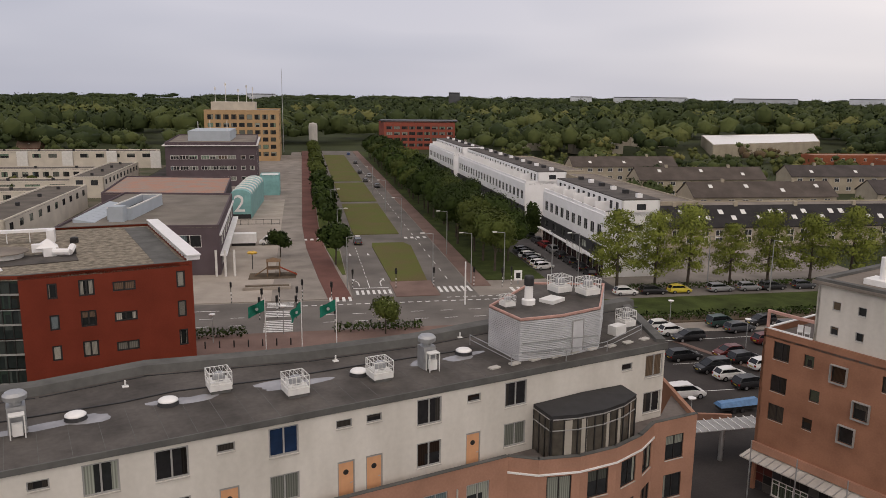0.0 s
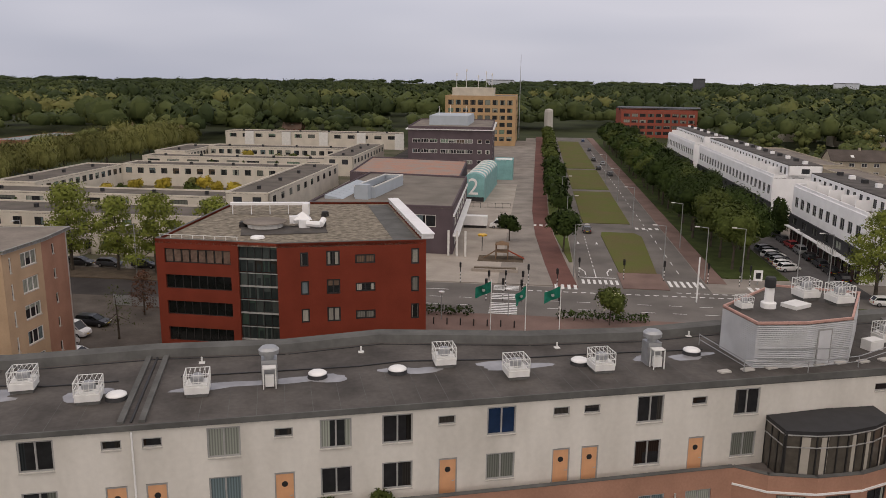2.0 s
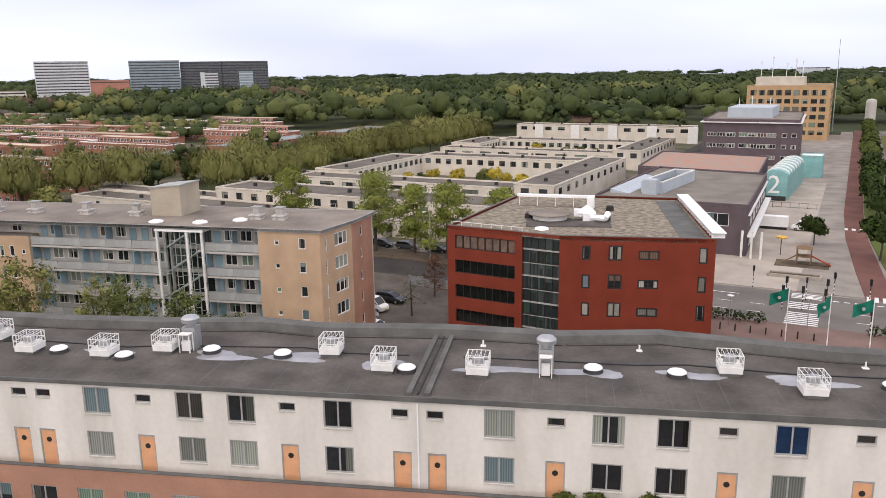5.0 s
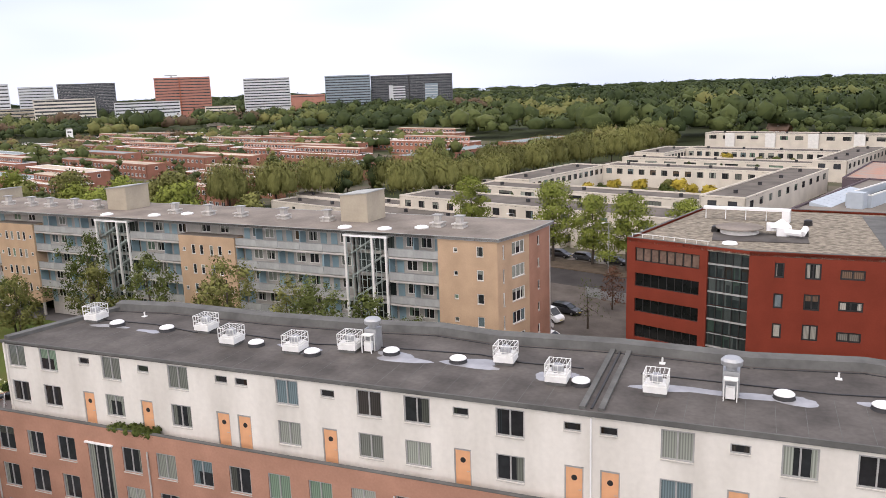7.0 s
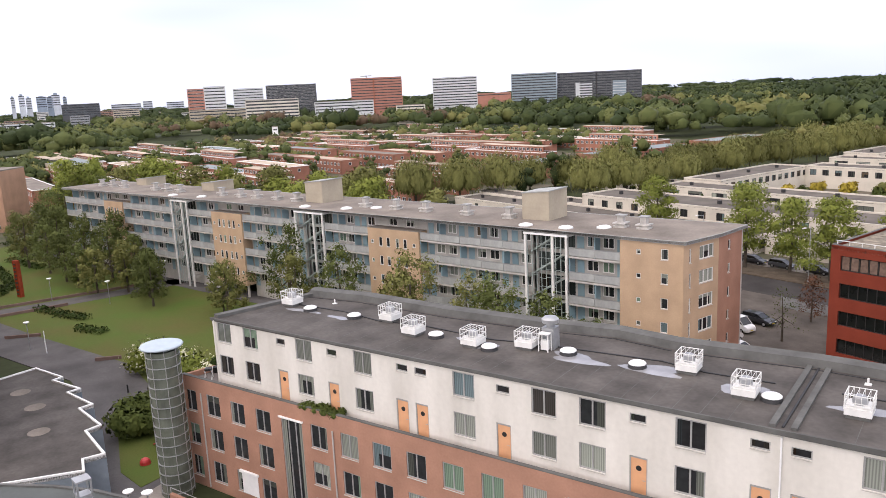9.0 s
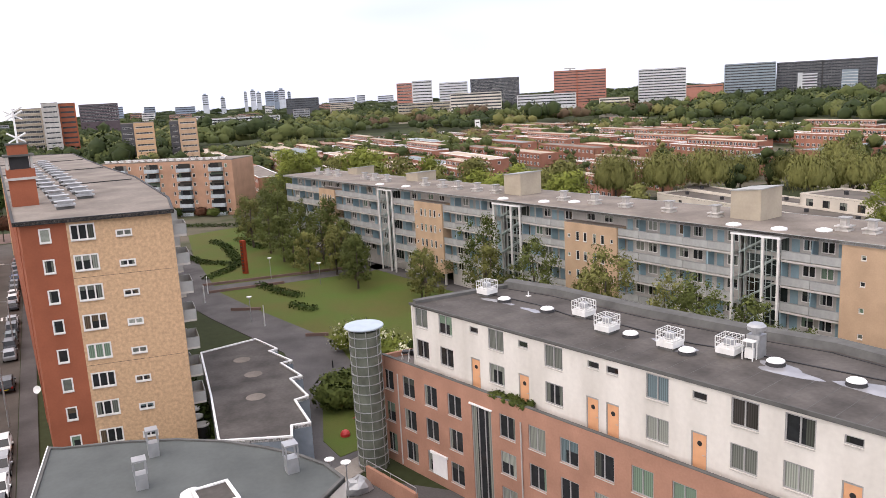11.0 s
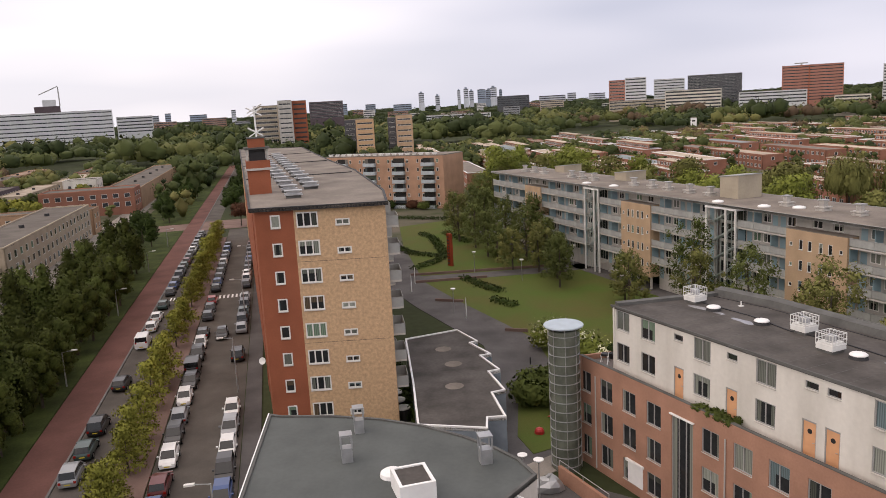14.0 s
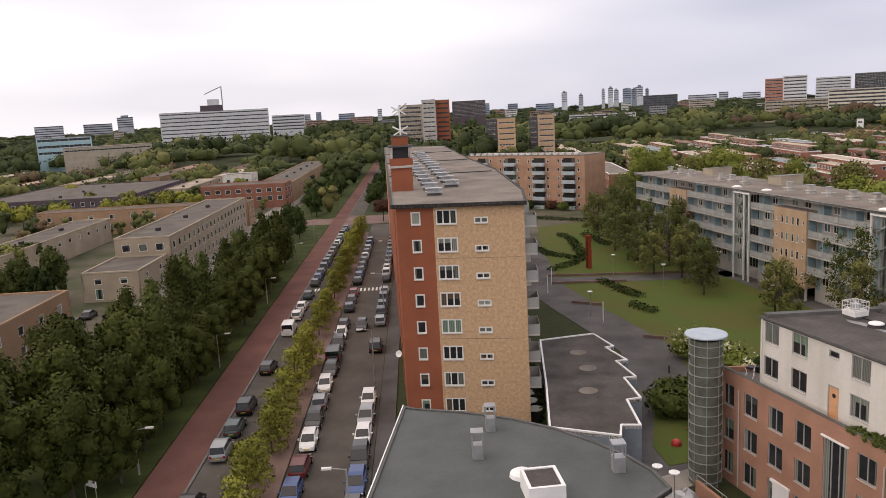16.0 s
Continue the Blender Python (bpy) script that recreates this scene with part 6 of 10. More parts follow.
tano = house("ochre_office", "seven-storey ochre office with dark window bands", tanp, 24.0, TAN_OFFICE, ROOF_GREY,
             {3: (grid(1, 34, 9, 2.6, [(20.0, 22.4), (16.4, 18.4), (12.9, 14.9), (9.4, 11.4), (5.9, 7.9), (2.4, 4.4)], 1), DARK_FRAME), 0: (grid(1, 45, 10, 2.6, [(20.0, 22.4), (16.4, 18.4), (12.9, 14.9), (9.4, 11.4), (5.9, 7.9)], 1), DARK_FRAME)}, "office", 0.5)
tp = thing("roof_housing", "white plant housing with antennas on the ochre office", "roof housing", pose(-106, 398, 24.0, 0, 0, 10))
part("wall", Shape().box(-10, -8, 0, 11, 8, 4.2), CREAM, tp)
for x, h in ((-8, 7), (-3, 9), (3, 6), (7, 8), (10, 7)):
    part("antenna", Shape().tube((x, -6, 4.2), (x, -6, 4.2 + h), 0.14, n=5).box(x - 0.35, -6.3, 3.0 + h, x + 0.35, -5.7, 4.4 + h), PALE_FRAME, tp)
mast = thing("radio_mast", "thin tall radio mast behind the office", "mast", pose(-90, 440, 0))
part("pole", Shape().tube((0, 0, 0), (0, 0, 46), 0.3, 0.1, 6), STEEL, mast)
ro = [(-36, 471), (6.5, 477), (1.5, 512), (-42, 506)]
redo = house("red_office", "four-storey red brick office with window bands", ro, 15.5, material("red_office_brick", (0.3, 0.085, 0.06), 0.9, 0, 0.15, 3, 40, 0.2), ROOF_GREY,
             {0: (grid(1, 42, 9, 3.6, [(12.0, 13.8), (8.6, 10.4), (5.2, 7.0), (1.8, 3.6)], 3), DARK_FRAME)}, "office", 0.6)
part("roof_frame", Shape().box(-40, 478, 16.6, 8, 505, 17.0), DARK_FRAME, redo)
for x, y in ((-38, 480), (4, 484), (-38, 503), (0, 503), (-18, 482)):
    part("post", Shape().tube((x, y, 15.5), (x, y, 16.6), 0.2, n=6), DARK_FRAME, redo)
silo = thing("silo", "pale cylindrical silo at the end of the boulevard", "silo", pose(*blvd(-6, 345), 0))
part("drum", Shape().spin([(2.6, 0), (2.6, 14), (2.2, 15.2), (0.4, 15.8)], 16), CONCRETE, silo)

# white terraces with a dark base
TERRACE_WHITE = material("terrace_white_render", (0.9, 0.9, 0.9), 0.8, 0, 0.06, 3, 30, 0.05)
BLACK_TILE = material("black_roof_tile", (0.035, 0.033, 0.034), 0.8, 0, 0.25, 2, 30, 0.3)


def white_terrace(s0, s1, n):
    t = thing("white_terrace", "white rendered terrace on a dark brick base", "terrace", group="white terraces")
    a, b = blvd(41.2, s1), blvd(41.2, s0)
    L = span(a, b)
    m = along(a, b)
    facade(t, m, L, 0, 3.4, grid(0.5, L - 0.5, n * 2, 1.3, [(0.4, 2.7)], 1), DARK_BRICK, PALE_FRAME, plain=True)
    facade(t, m @ pose(0, -0.5, 0), L, 3.4, 5.9, grid(0.5, L - 0.5, n, 2.6, [(4.0, 5.5)], 2), LEAD, DARK_FRAME, name="balcony_band", plain=True)
    facade(t, m @ pose(0, -0.2, 0), L, 5.9, 11.6, grid(0.8, L - 0.8, int(n * 1.7), 2.0, [(7.5, 9.6)], 2), TERRACE_WHITE, GREY_FRAME, FAR_GLASS, plain=True)
    part("ledge", Shape().box(0, -1.4, 3.25, L, -0.5, 3.42, m), TERRACE_WHITE, t)
    poly = [blvd(41.2, s0), blvd(51.6, s0), blvd(51.6, s1), blvd(41.2, s1)]
    FOOTPRINTS.append(poly)
    facade(t, along(poly[0], poly[1]), span(poly[0], poly[1]), 0, 11.6, [(6.4, 1.8, 8.6, 9.8, 2), (8.2, 1.8, 5.0, 6.2, 2), (3.0, 1.2, 1.0, 2.2, 1)], TERRACE_WHITE, DARK_FRAME, FAR_GLASS, plain=True)
    facade(t, along(poly[1], poly[2]), span(poly[1], poly[2]), 0, 11.6, grid(1, L - 1, n, 1.6, [(8.0, 9.8), (2, 3.6)], 2), CREAM, DARK_FRAME, band=True)
    facade(t, along(poly[2], poly[3]), span(poly[2], poly[3]), 0, 11.6, [], TERRACE_WHITE)
    part("parapet", ring(ccw(poly), 0.25, 11.6, 12.2), TERRACE_WHITE, t)
    part("terrace_deck", Shape().prism(poly, 11.35, 11.5), ROOF_FELT, t)
    top = [blvd(44.2, s0), blvd(51.6, s0), blvd(51.6, s1), blvd(44.2, s1)]
    facade(t, along(top[3], top[0]), L, 11.5, 14.3, grid(0.8, L - 0.8, n * 2, 1.4, [(12.1, 13.7)], 1), TERRACE_WHITE, DARK_FRAME, FAR_GLASS, plain=True)
    for i, j in ((0, 1), (1, 2), (2, 3)):
        facade(t, along(top[i], top[j]), span(top[i], top[j]), 11.55, 14.3, [(3.8, 1.8, 12.5, 13.6, 2)] if i == 0 else [], TERRACE_WHITE, DARK_FRAME, FAR_GLASS, plain=True)
    part("roof", Shape().prism(top, 14.3, 14.5), ROOF_FELT, t)
    for k in range(1, n):
        p = blvd(42.8, s0 + (s1 - s0) * k / n)
        part("terrace_screen", Shape().box(-1.35, -0.08, 11.5, 1.35, 0.08, 13.4, pose(p[0], p[1], 0, 0, 0, 10.3)), TERRACE_WHITE, t)
    for k in range(n):
        p = blvd(48.5, s0 + (s1 - s0) * (k + 0.4) / n)
        part("chimney", Shape().box(-0.5, -0.5, 14.5, 0.5, 0.5, 15.2, pose(p[0], p[1], 0, 0, 0, 10.3)), LEAD if k % 2 else TERRACE_WHITE, t)


white_terrace(5.2, 42.3, 6)
white_terrace(57.4, 141.0, 13)
white_terrace(150, 205, 9)
balc = thing("entrance_canopy", "pale railed balcony over the terrace entrance", "balcony", along(blvd(41.2, 20), blvd(41.2, 11)) @ pose(0, -2.2, 3.4))
part("slab", Shape().box(0, 0, 0, 9, 1.6, 0.2), WHITE_PAINT, balc)
for k in range(13):
    part("baluster", Shape().box(0.1 + k * 0.73, 0, 0.2, 0.25 + k * 0.73, 0.08, 1.2), PALE_FRAME, balc)


def gabled(name, label, p, q, depth, eave, ridge, wall, roof, n, skylights=0, group=""):
    """A row with a ridge along p to q; the window front faces its right-hand side."""
    t = thing(name, label, "terrace", group=group)
    m, L = along(p, q), span(p, q)
    FOOTPRINTS.append([tuple((m @ Vector((x, y, 0)))[:2]) for x, y in ((0, 0), (L, 0), (L, depth), (0, depth))])
    facade(t, m, L, 0, eave, grid(0.8, L - 0.8, n, 1.9, [(eave - 2.0, eave - 0.6)] + ([(1.0, 2.4)] if eave > 4 else []), 2), wall, PALE_FRAME, band=True)
    far = m @ pose(L, depth, 0, 0, 0, 180)
    facade(t, far, L, 0, eave, [], wall)
    for at in (m @ pose(L, 0, 0, 0, 0, 90), m @ pose(0, depth, 0, 0, 0, -90)):
        part("gable", Shape().add([(0, 0, 0), (depth, 0, 0), (depth, 0, eave), (depth / 2, 0, ridge), (0, 0, eave), (0, 0.25, 0), (depth, 0.25, 0), (depth, 0.25, eave), (depth / 2, 0.25, ridge), (0, 0.25, eave)],
                                  [(0, 1, 2, 3, 4), (9, 8, 7, 6, 5), (0, 5, 6, 1), (1, 6, 7, 2), (4, 9, 5, 0)]), wall, t, at=at)
    o = 0.45
    rs = Shape()
    for y0, y1 in ((-o, depth / 2), (depth + o, depth / 2)):
        v = [(-0.3, y0, eave - 0.12), (L + 0.3, y0, eave - 0.12), (L + 0.3, y1, ridge), (-0.3, y1, ridge)]
        rs.add(v + [(x, y, z + 0.18) for x, y, z in v], [(3, 2, 1, 0), (4, 5, 6, 7), (0, 1, 5, 4), (1, 2, 6, 5), (2, 3, 7, 6), (3, 0, 4, 7)])
    part("roof", rs, roof, t, at=m)
    slope = math.degrees(math.atan2(ridge - eave, depth / 2))
    for k in range(skylights):
        x = L * (k + 0.5) / skylights + random.uniform(-0.6, 0.6)
        y = depth * random.choice((0.14, 0.28))
        z = eave + (ridge - eave) * y / (depth / 2) + 0.2
        part("roof_window", shared("velux", lambda: Shape().box(0, 0, 0, 1.1, 1.4, 0.1).mesh("roof_window", GALV_WHITE)), None, t, at=m @ pose(x, y, z, slope, 0, 0))
    for k in range(max(1, n // 4)):
        x = L * (k + 0.5) / max(1, n // 4)
        part("chimney", shared("chim", lambda: Shape().box(-0.4, -0.4, -0.5, 0.4, 0.4, 0.9).mesh("chimney", BEIGE_WALL)), None, t, at=m @ pose(x, depth / 2, ridge))
    return t


gabled("terrace_row", "row with a dark tiled roof and many roof windows", blvd(62, 30), blvd(165, 26), 11, 4.6, 8.6, BEIGE_WALL, BLACK_TILE, 30, 34)
gabled("terrace_row", "beige row with a brown tiled roof", blvd(92, 68), blvd(134, 66), 11, 6.0, 9.6, BEIGE_WALL, BROWN_TILE, 10, 4, "beige rows")
gabled("terrace_row", "beige row with a brown tiled roof", blvd(96, 112), blvd(140, 110), 11, 6.0, 9.6, BEIGE_WALL, BROWN_TILE, 10, 3, "beige rows")
gabled("terrace_row", "beige row with a brown tiled roof", blvd(150, 70), blvd(215, 62), 11, 6.0, 9.4, BEIGE_WALL, SLATE, 14, 5, "beige rows")
gabled("terrace_row", "beige row with a brown tiled roof", blvd(90, 160), blvd(132, 158), 11, 6.0, 9.4, BEIGE_WALL, BROWN_TILE, 10, 3, "beige rows")
gabled("terrace_row", "beige row with a brown tiled roof", blvd(155, 118), blvd(220, 112), 11, 6.0, 9.4, BEIGE_WALL, SLATE, 14, 4, "beige rows")
for q, s0, s1 in ((72, 48, 118), (72, 126, 190)):
    house("beige_terrace", "long beige flat-roofed terrace with small windows", [blvd(q, s0), blvd(q + 10, s0), blvd(q + 10, s1), blvd(q, s1)], 7.6, BEIGE_WALL, ROOF_GREY,
          {3: (grid(1, s1 - s0 - 1, 20, 1.1, [(5.0, 6.3), (1.6, 3.0)], 1), PALE_FRAME), 0: ([(3, 1.4, 5, 6.3, 1)], PALE_FRAME)}, "terrace", 0.3, "beige terraces")
house("beige_terrace", "long beige flat-roofed terrace with small windows", [blvd(84, 46), blvd(150, 43), blvd(150, 52), blvd(84, 55)], 6.6, BEIGE_WALL, ROOF_GREY,
      {0: (grid(1, 65, 14, 1.8, [(4.4, 5.7)], 2), PALE_FRAME)}, "terrace", 0.3, "beige terraces")
house("sports_hall", "long low hall with a white roof", [(148, 432), (228, 477), (273, 582), (176, 539)], 7, BEIGE_WALL, WHITE_PAINT, {}, "hall", 0.2)
for k in range(4):
    s = 205 - k * 34
    house("brick_terrace", "orange-red brick terrace with a flat roof", [blvd(225 + 12 * k, s), blvd(330, s - 8), blvd(330, s + 2), blvd(225 + 12 * k, s + 10)], 6.2, BRICK_RUST, RUSTY_ROOF,
          {0: (grid(1, 90 - 12 * k, 16, 1.6, [(3.6, 5.0)], 2), PALE_FRAME)}, "terrace", 0.25, "brick terraces")
for q, s, w, d, h in ((120, 330, 22, 14, 8), (175, 370, 30, 16, 9), (205, 360, 26, 12, 8), (70, 350, 18, 10, 7), (140, 300, 30, 10, 6)):
    house("white_hall", "low white building among the trees", [blvd(q, s), blvd(q + w, s), blvd(q + w, s + d), blvd(q, s + d)], h, CREAM, WHITE_PAINT, {0: (grid(1, w - 1, 5, 2, [(h - 3, h - 1.4)], 2), DARK_FRAME)}, "hall", 0.2, "white halls")

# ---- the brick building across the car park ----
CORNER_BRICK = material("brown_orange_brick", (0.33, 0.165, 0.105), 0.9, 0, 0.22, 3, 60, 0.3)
DIM_GLASS = pane_material("dim_glass", (0.014, 0.014, 0.014), (0.11, 0.1, 0.085))
RX = along((26.6, 61.9), (32.8, 52.7), 3.73) @ Matrix.Scale(0.887, 4)
rb = thing("corner_building", "orange brick building with a white set-back top", "apartment building", RX)
small = [(1.9, 1.6, 9.3, 11.0, 2), (1.9, 1.6, 6.2, 7.8, 2), (1.9, 1.6, 3.4, 5.0, 2)]
rest = [(4.6, 0.95, 9.5, 10.6, 1), (7.4, 1.35, 8.9, 10.4, 1), (5.4, 0.95, 6.5, 7.6, 1), (5.0, 0.95, 3.7, 4.8, 1), (9.6, 1.35, 6.3, 7.8, 1), (8.6, 1.35, 3.8, 5.3, 1), (11.6, 1.2, 9.3, 10.7, 1), (13.0, 1.2, 6.4, 7.8, 1)]
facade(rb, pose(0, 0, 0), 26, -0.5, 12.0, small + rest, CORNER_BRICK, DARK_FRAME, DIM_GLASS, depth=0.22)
for u, z in ((7.4, 8.9), (9.6, 6.3), (8.6, 3.8)):
    part("window_box", Shape().box(u - 0.76, -0.28, z - 0.08, u - 0.69, 0.1, z + 1.58).box(u + 0.69, -0.28, z - 0.08, u + 0.76, 0.1, z + 1.58).box(u - 0.69, -0.28, z + 1.51, u + 0.69, 0.1, z + 1.58).box(u - 0.69, -0.28, z - 0.08, u + 0.69, 0.1, z - 0.01), GREY_FRAME, rb, "boxed-out window surround")
MOSAIC = material("dark_mosaic_wall", (0.12, 0.11, 0.1), 0.6, 0, 0.3, 0.6, 30, 0.1)
facade(rb, pose(0, 0.4, 0), 26, -4.2, -0.5, [], MOSAIC, name="plinth")
TILE_TONES = [material("mosaic_panel_" + n, c, 0.5, 0, 0.2, 0.5, 30, 0.05) for n, c in (("black", (0.014, 0.013, 0.013)), ("grey", (0.075, 0.07, 0.066)), ("maroon", (0.085, 0.018, 0.014)), ("slate", (0.035, 0.035, 0.04)))]
tone_rng = random.Random(6)
for k in range(112):
    tone = tone_rng.choice((0, 0, 0, 1, 1, 2, 3))
    u, z = 0.2 + (k % 28) * 0.92, -4.1 + (k // 28) * 0.86
    if 2 <= k % 28 <= 5 and k // 28 < 2:
        continue
    part("panel", shared(("mtile", tone), lambda: Shape().box(0, -0.05, 0, 0.84, 0.0, 0.78).mesh("panel", TILE_TONES[tone])), None, rb, at=pose(u, 0.395, z))
window(rb, pose(2.05, 0.34, -4.05), 3.6, 1.65, 5, PALE_FRAME, DIM_GLASS, transom=0.75, name="shop_window")
part("fascia", Shape().box(-0.1, -0.3, -0.030, 26, 0.0, 0.75), BRICK_ORANGE, rb, "orange band over the canopy")
part("canopy", Shape().add([(-0.3, -1.7, -0.450), (26, -1.7, -0.450), (26, 0.4, -0.030), (-0.3, 0.4, -0.030), (-0.3, -1.7, -0.550), (26, -1.7, -0.550), (26, 0.4, -0.130), (-0.3, 0.4, -0.130)], [(0, 1, 2, 3), (7, 6, 5, 4), (0, 4, 5, 1), (1, 5, 6, 2), (2, 6, 7, 3), (3, 7, 4, 0)]), CONCRETE, rb, "pale sloping canopy with ribs")
for k in range(32):
    part("rib", shared("canopy_rib", lambda: Shape().add([(0, -1.72, -0.445), (0.09, -1.72, -0.445), (0.09, -0.31, -0.165), (0, -0.31, -0.165), (0, -1.72, -0.380), (0.09, -1.72, -0.380), (0.09, -0.31, -0.100), (0, -0.31, -0.100)], [(3, 2, 1, 0), (4, 5, 6, 7), (0, 1, 5, 4), (1, 2, 6, 5), (2, 3, 7, 6), (3, 0, 4, 7)]).mesh("rib", GREY_FRAME)), None, rb, at=pose(0.1 + k * 0.8, 0, 0))
for k in range(6):
    part("post", Shape().tube((1.0 + k * 4.6, -1.9, -4.2), (1.0 + k * 4.6, -1.9, 1.6), 0.06, n=8), STEEL, rb)
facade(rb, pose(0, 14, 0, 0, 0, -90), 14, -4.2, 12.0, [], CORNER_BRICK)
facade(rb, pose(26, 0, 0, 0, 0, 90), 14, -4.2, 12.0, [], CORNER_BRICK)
part("terrace", Shape().box(0, 0, 11.2, 26, 14, 11.4), TERRACE_TILE, rb)
tw = [(u, 0.75, z, z + 0.8, 1) for z in (15.1, 12.9) for u in (1.8, 4.0, 6.6)]
facade(rb, pose(4.6, 0.25, 0), 21.4, 11.4, 17.2, tw, WHITE_STUCCO, GREY_FRAME)
facade(rb, pose(4.6, 14, 0, 0, 0, -90), 13.75, 11.4, 17.2, [(8, 1.4, 12.2, 14.4, 2)], WHITE_STUCCO, GREY_FRAME)
part("roof", Shape().prism([(4.2, -0.2), (26.3, -0.2), (26.3, 14.2), (4.2, 14.2)], 17.2, 17.45), ROOF_GREY, rb)
part("roof_kerb", ring([(4.4, 0), (26, 0), (26, 14), (4.4, 14)], 0.6, 17.45, 17.7), FELT_EDGE, rb)
part("pergola", Shape().box(0.1, 0.1, 13.5, 4.6, 0.35, 13.75).box(0.1, 0.1, 12.0, 0.3, 0.35, 13.5), PINK_TRIM, rb, "faded pergola beam on the roof terrace")
part("terrace_rail", Shape().box(0.05, 0.05, 12.0, 4.6, 0.3, 12.1).box(0.05, 0.05, 12.0, 0.3, 10, 12.1), WHITE_PAINT, rb)
for x in (2.2, 2.9):
    t = thing("terrace_chair", "white plastic chair on the roof terrace", "chair", RX @ pose(x, 2.2, 11.4, 0, 0, 30), "terrace chairs")
    part("seat", Shape().box(-0.25, -0.25, 0.4, 0.25, 0.25, 0.46), WHITE_PAINT, t)
    part("backrest", Shape().box(-0.25, 0.2, 0.46, 0.25, 0.27, 1.0), WHITE_PAINT, t)
    for a in (-0.22, 0.22):
        for b in (-0.22, 0.22):
            part("leg", Shape().tube((a, b, 0), (a, b, 0.4), 0.03, n=6), WHITE_PAINT, t)
duct = thing("roof_vent", "white upright roof vent on the grey deck", "roof vent", RX @ pose(8.6, 3.2, 17.45))
part("pipe", Shape().tube((0, 0, 0), (0, 0, 2.4), 0.4), WHITE_PAINT, duct)
part("base", Shape().box(-1.2, -1.0, 0, 1.2, 1.0, 0.5), WHITE_PAINT, duct)
# covered footway by the car park
cano = thing("footway_canopy", "white framed canopy over the car park footway", "canopy", pose(25.8, 67.9, 0, 0, 0, 12))
part("roof", Shape().box(-3.4, -1.2, 3.1, 4.2, 1.2, 3.16), GREY_FRAME, cano)
for k in range(10):
    part("rib", Shape().box(-3.4 + k * 0.83, -1.3, 3.165, -3.32 + k * 0.83, 1.3, 3.26), GALV_WHITE, cano)
part("column", Shape().tube((-0.2, -0.9, 0), (-0.2, -0.9, 3.1), 0.22), STEEL, cano)
solid("brick_wall", Shape().box(0, 0, 0, 3.4, 0.3, 1.0), BRICK_ORANGE, "low orange brick wall by the car park", "wall", at=pose(26.4, 75.4, 0.03, 0, 0, -4))
tr = thing("boat_trailer", "long trailer under a blue cover", "trailer", pose(31.6, 78.6, 0.05, 0, 0, 14))
tr.scale = (0.74, 0.85, 0.85)
part("cover", Shape().add([(-3.2, -0.9, 0.9), (3.4, -0.8, 0.9), (3.4, 0.8, 0.9), (-3.2, 0.9, 0.9), (-3.0, -0.5, 1.35), (3.0, -0.3, 1.6), (3.0, 0.3, 1.6), (-3.0, 0.5, 1.35)], [(0, 1, 5, 4), (1, 2, 6, 5), (2, 3, 7, 6), (3, 0, 4, 7), (4, 5, 6, 7), (3, 2, 1, 0)]), material("blue_tarpaulin", (0.09, 0.22, 0.42), 0.5, 0, 0.2, 0.6, 20, 0.2), tr, "blue tarpaulin cover")
part("chassis", Shape().box(-3.0, -0.7, 0.5, 3.0, 0.7, 0.9), DARK_FRAME, tr)
for x in (-1.0, 0.4):
    for y in (-0.75, 0.75):
        part("wheel", Shape().tube((x, y - 0.1, 0.33), (x, y + 0.1, 0.33), 0.33, n=12), LEAD, tr)


# ---- patio houses, brick terraces, the estate across the avenue and the skyline ----
PATIO = material("whitish_patio_wall", (0.62, 0.57, 0.49), 0.9, 0, 0.12, 4, 30, 0.1)
PATIO_ROOF = material("brown_grey_felt", (0.135, 0.12, 0.104), 0.9, 0, 0.25, 5, 30, 0.15)


def patio_row(q0, q1, s0, s1, z1, side, n, w=1.5, label="low whitish patio row with a dark flat roof"):
    """side: 0 the front faces the camera along s; 1 it faces the side street."""
    poly = [blvd(q0, s0), blvd(q1, s0), blvd(q1, s1), blvd(q0, s1)]
    L = (q1 - q0) if side == 0 else (s1 - s0)
    n = int(n * 1.15)
    lev = [(z1 - 2.4, z1 - 0.75)]
    w = w * 1.3
    fr = {side: (grid(0.6, L - 0.6, n, w, lev, 2), DARK_FRAME)}
    other = 1 - side
    M = (s1 - s0) if side == 0 else (q1 - q0)
    fr[other] = (grid(0.6, M - 0.6, max(2, int(M / 4)), 2.1, lev, 2), DARK_FRAME)
    fr["bands"] = (other,)
    t = house("patio_row", label, poly, z1, PATIO, PATIO_ROOF, fr, "terrace", 0.35, "patio rows")
    for k in range(int(L // 13)):
        p = blvd(q0 + (q1 - q0) * (k + 0.5) / max(1, L // 13), s0 + (s1 - s0) * 0.5) if side == 0 else blvd((q0 + q1) / 2, s0 + (s1 - s0) * (k + 0.5) / max(1, L // 13))
        part("chimney", shared("pch", lambda: Shape().box(-0.35, -0.35, 0, 0.35, 0.35, 0.8).mesh("chimney", LEAD)), None, t, at=pose(*p, z1))
    return t


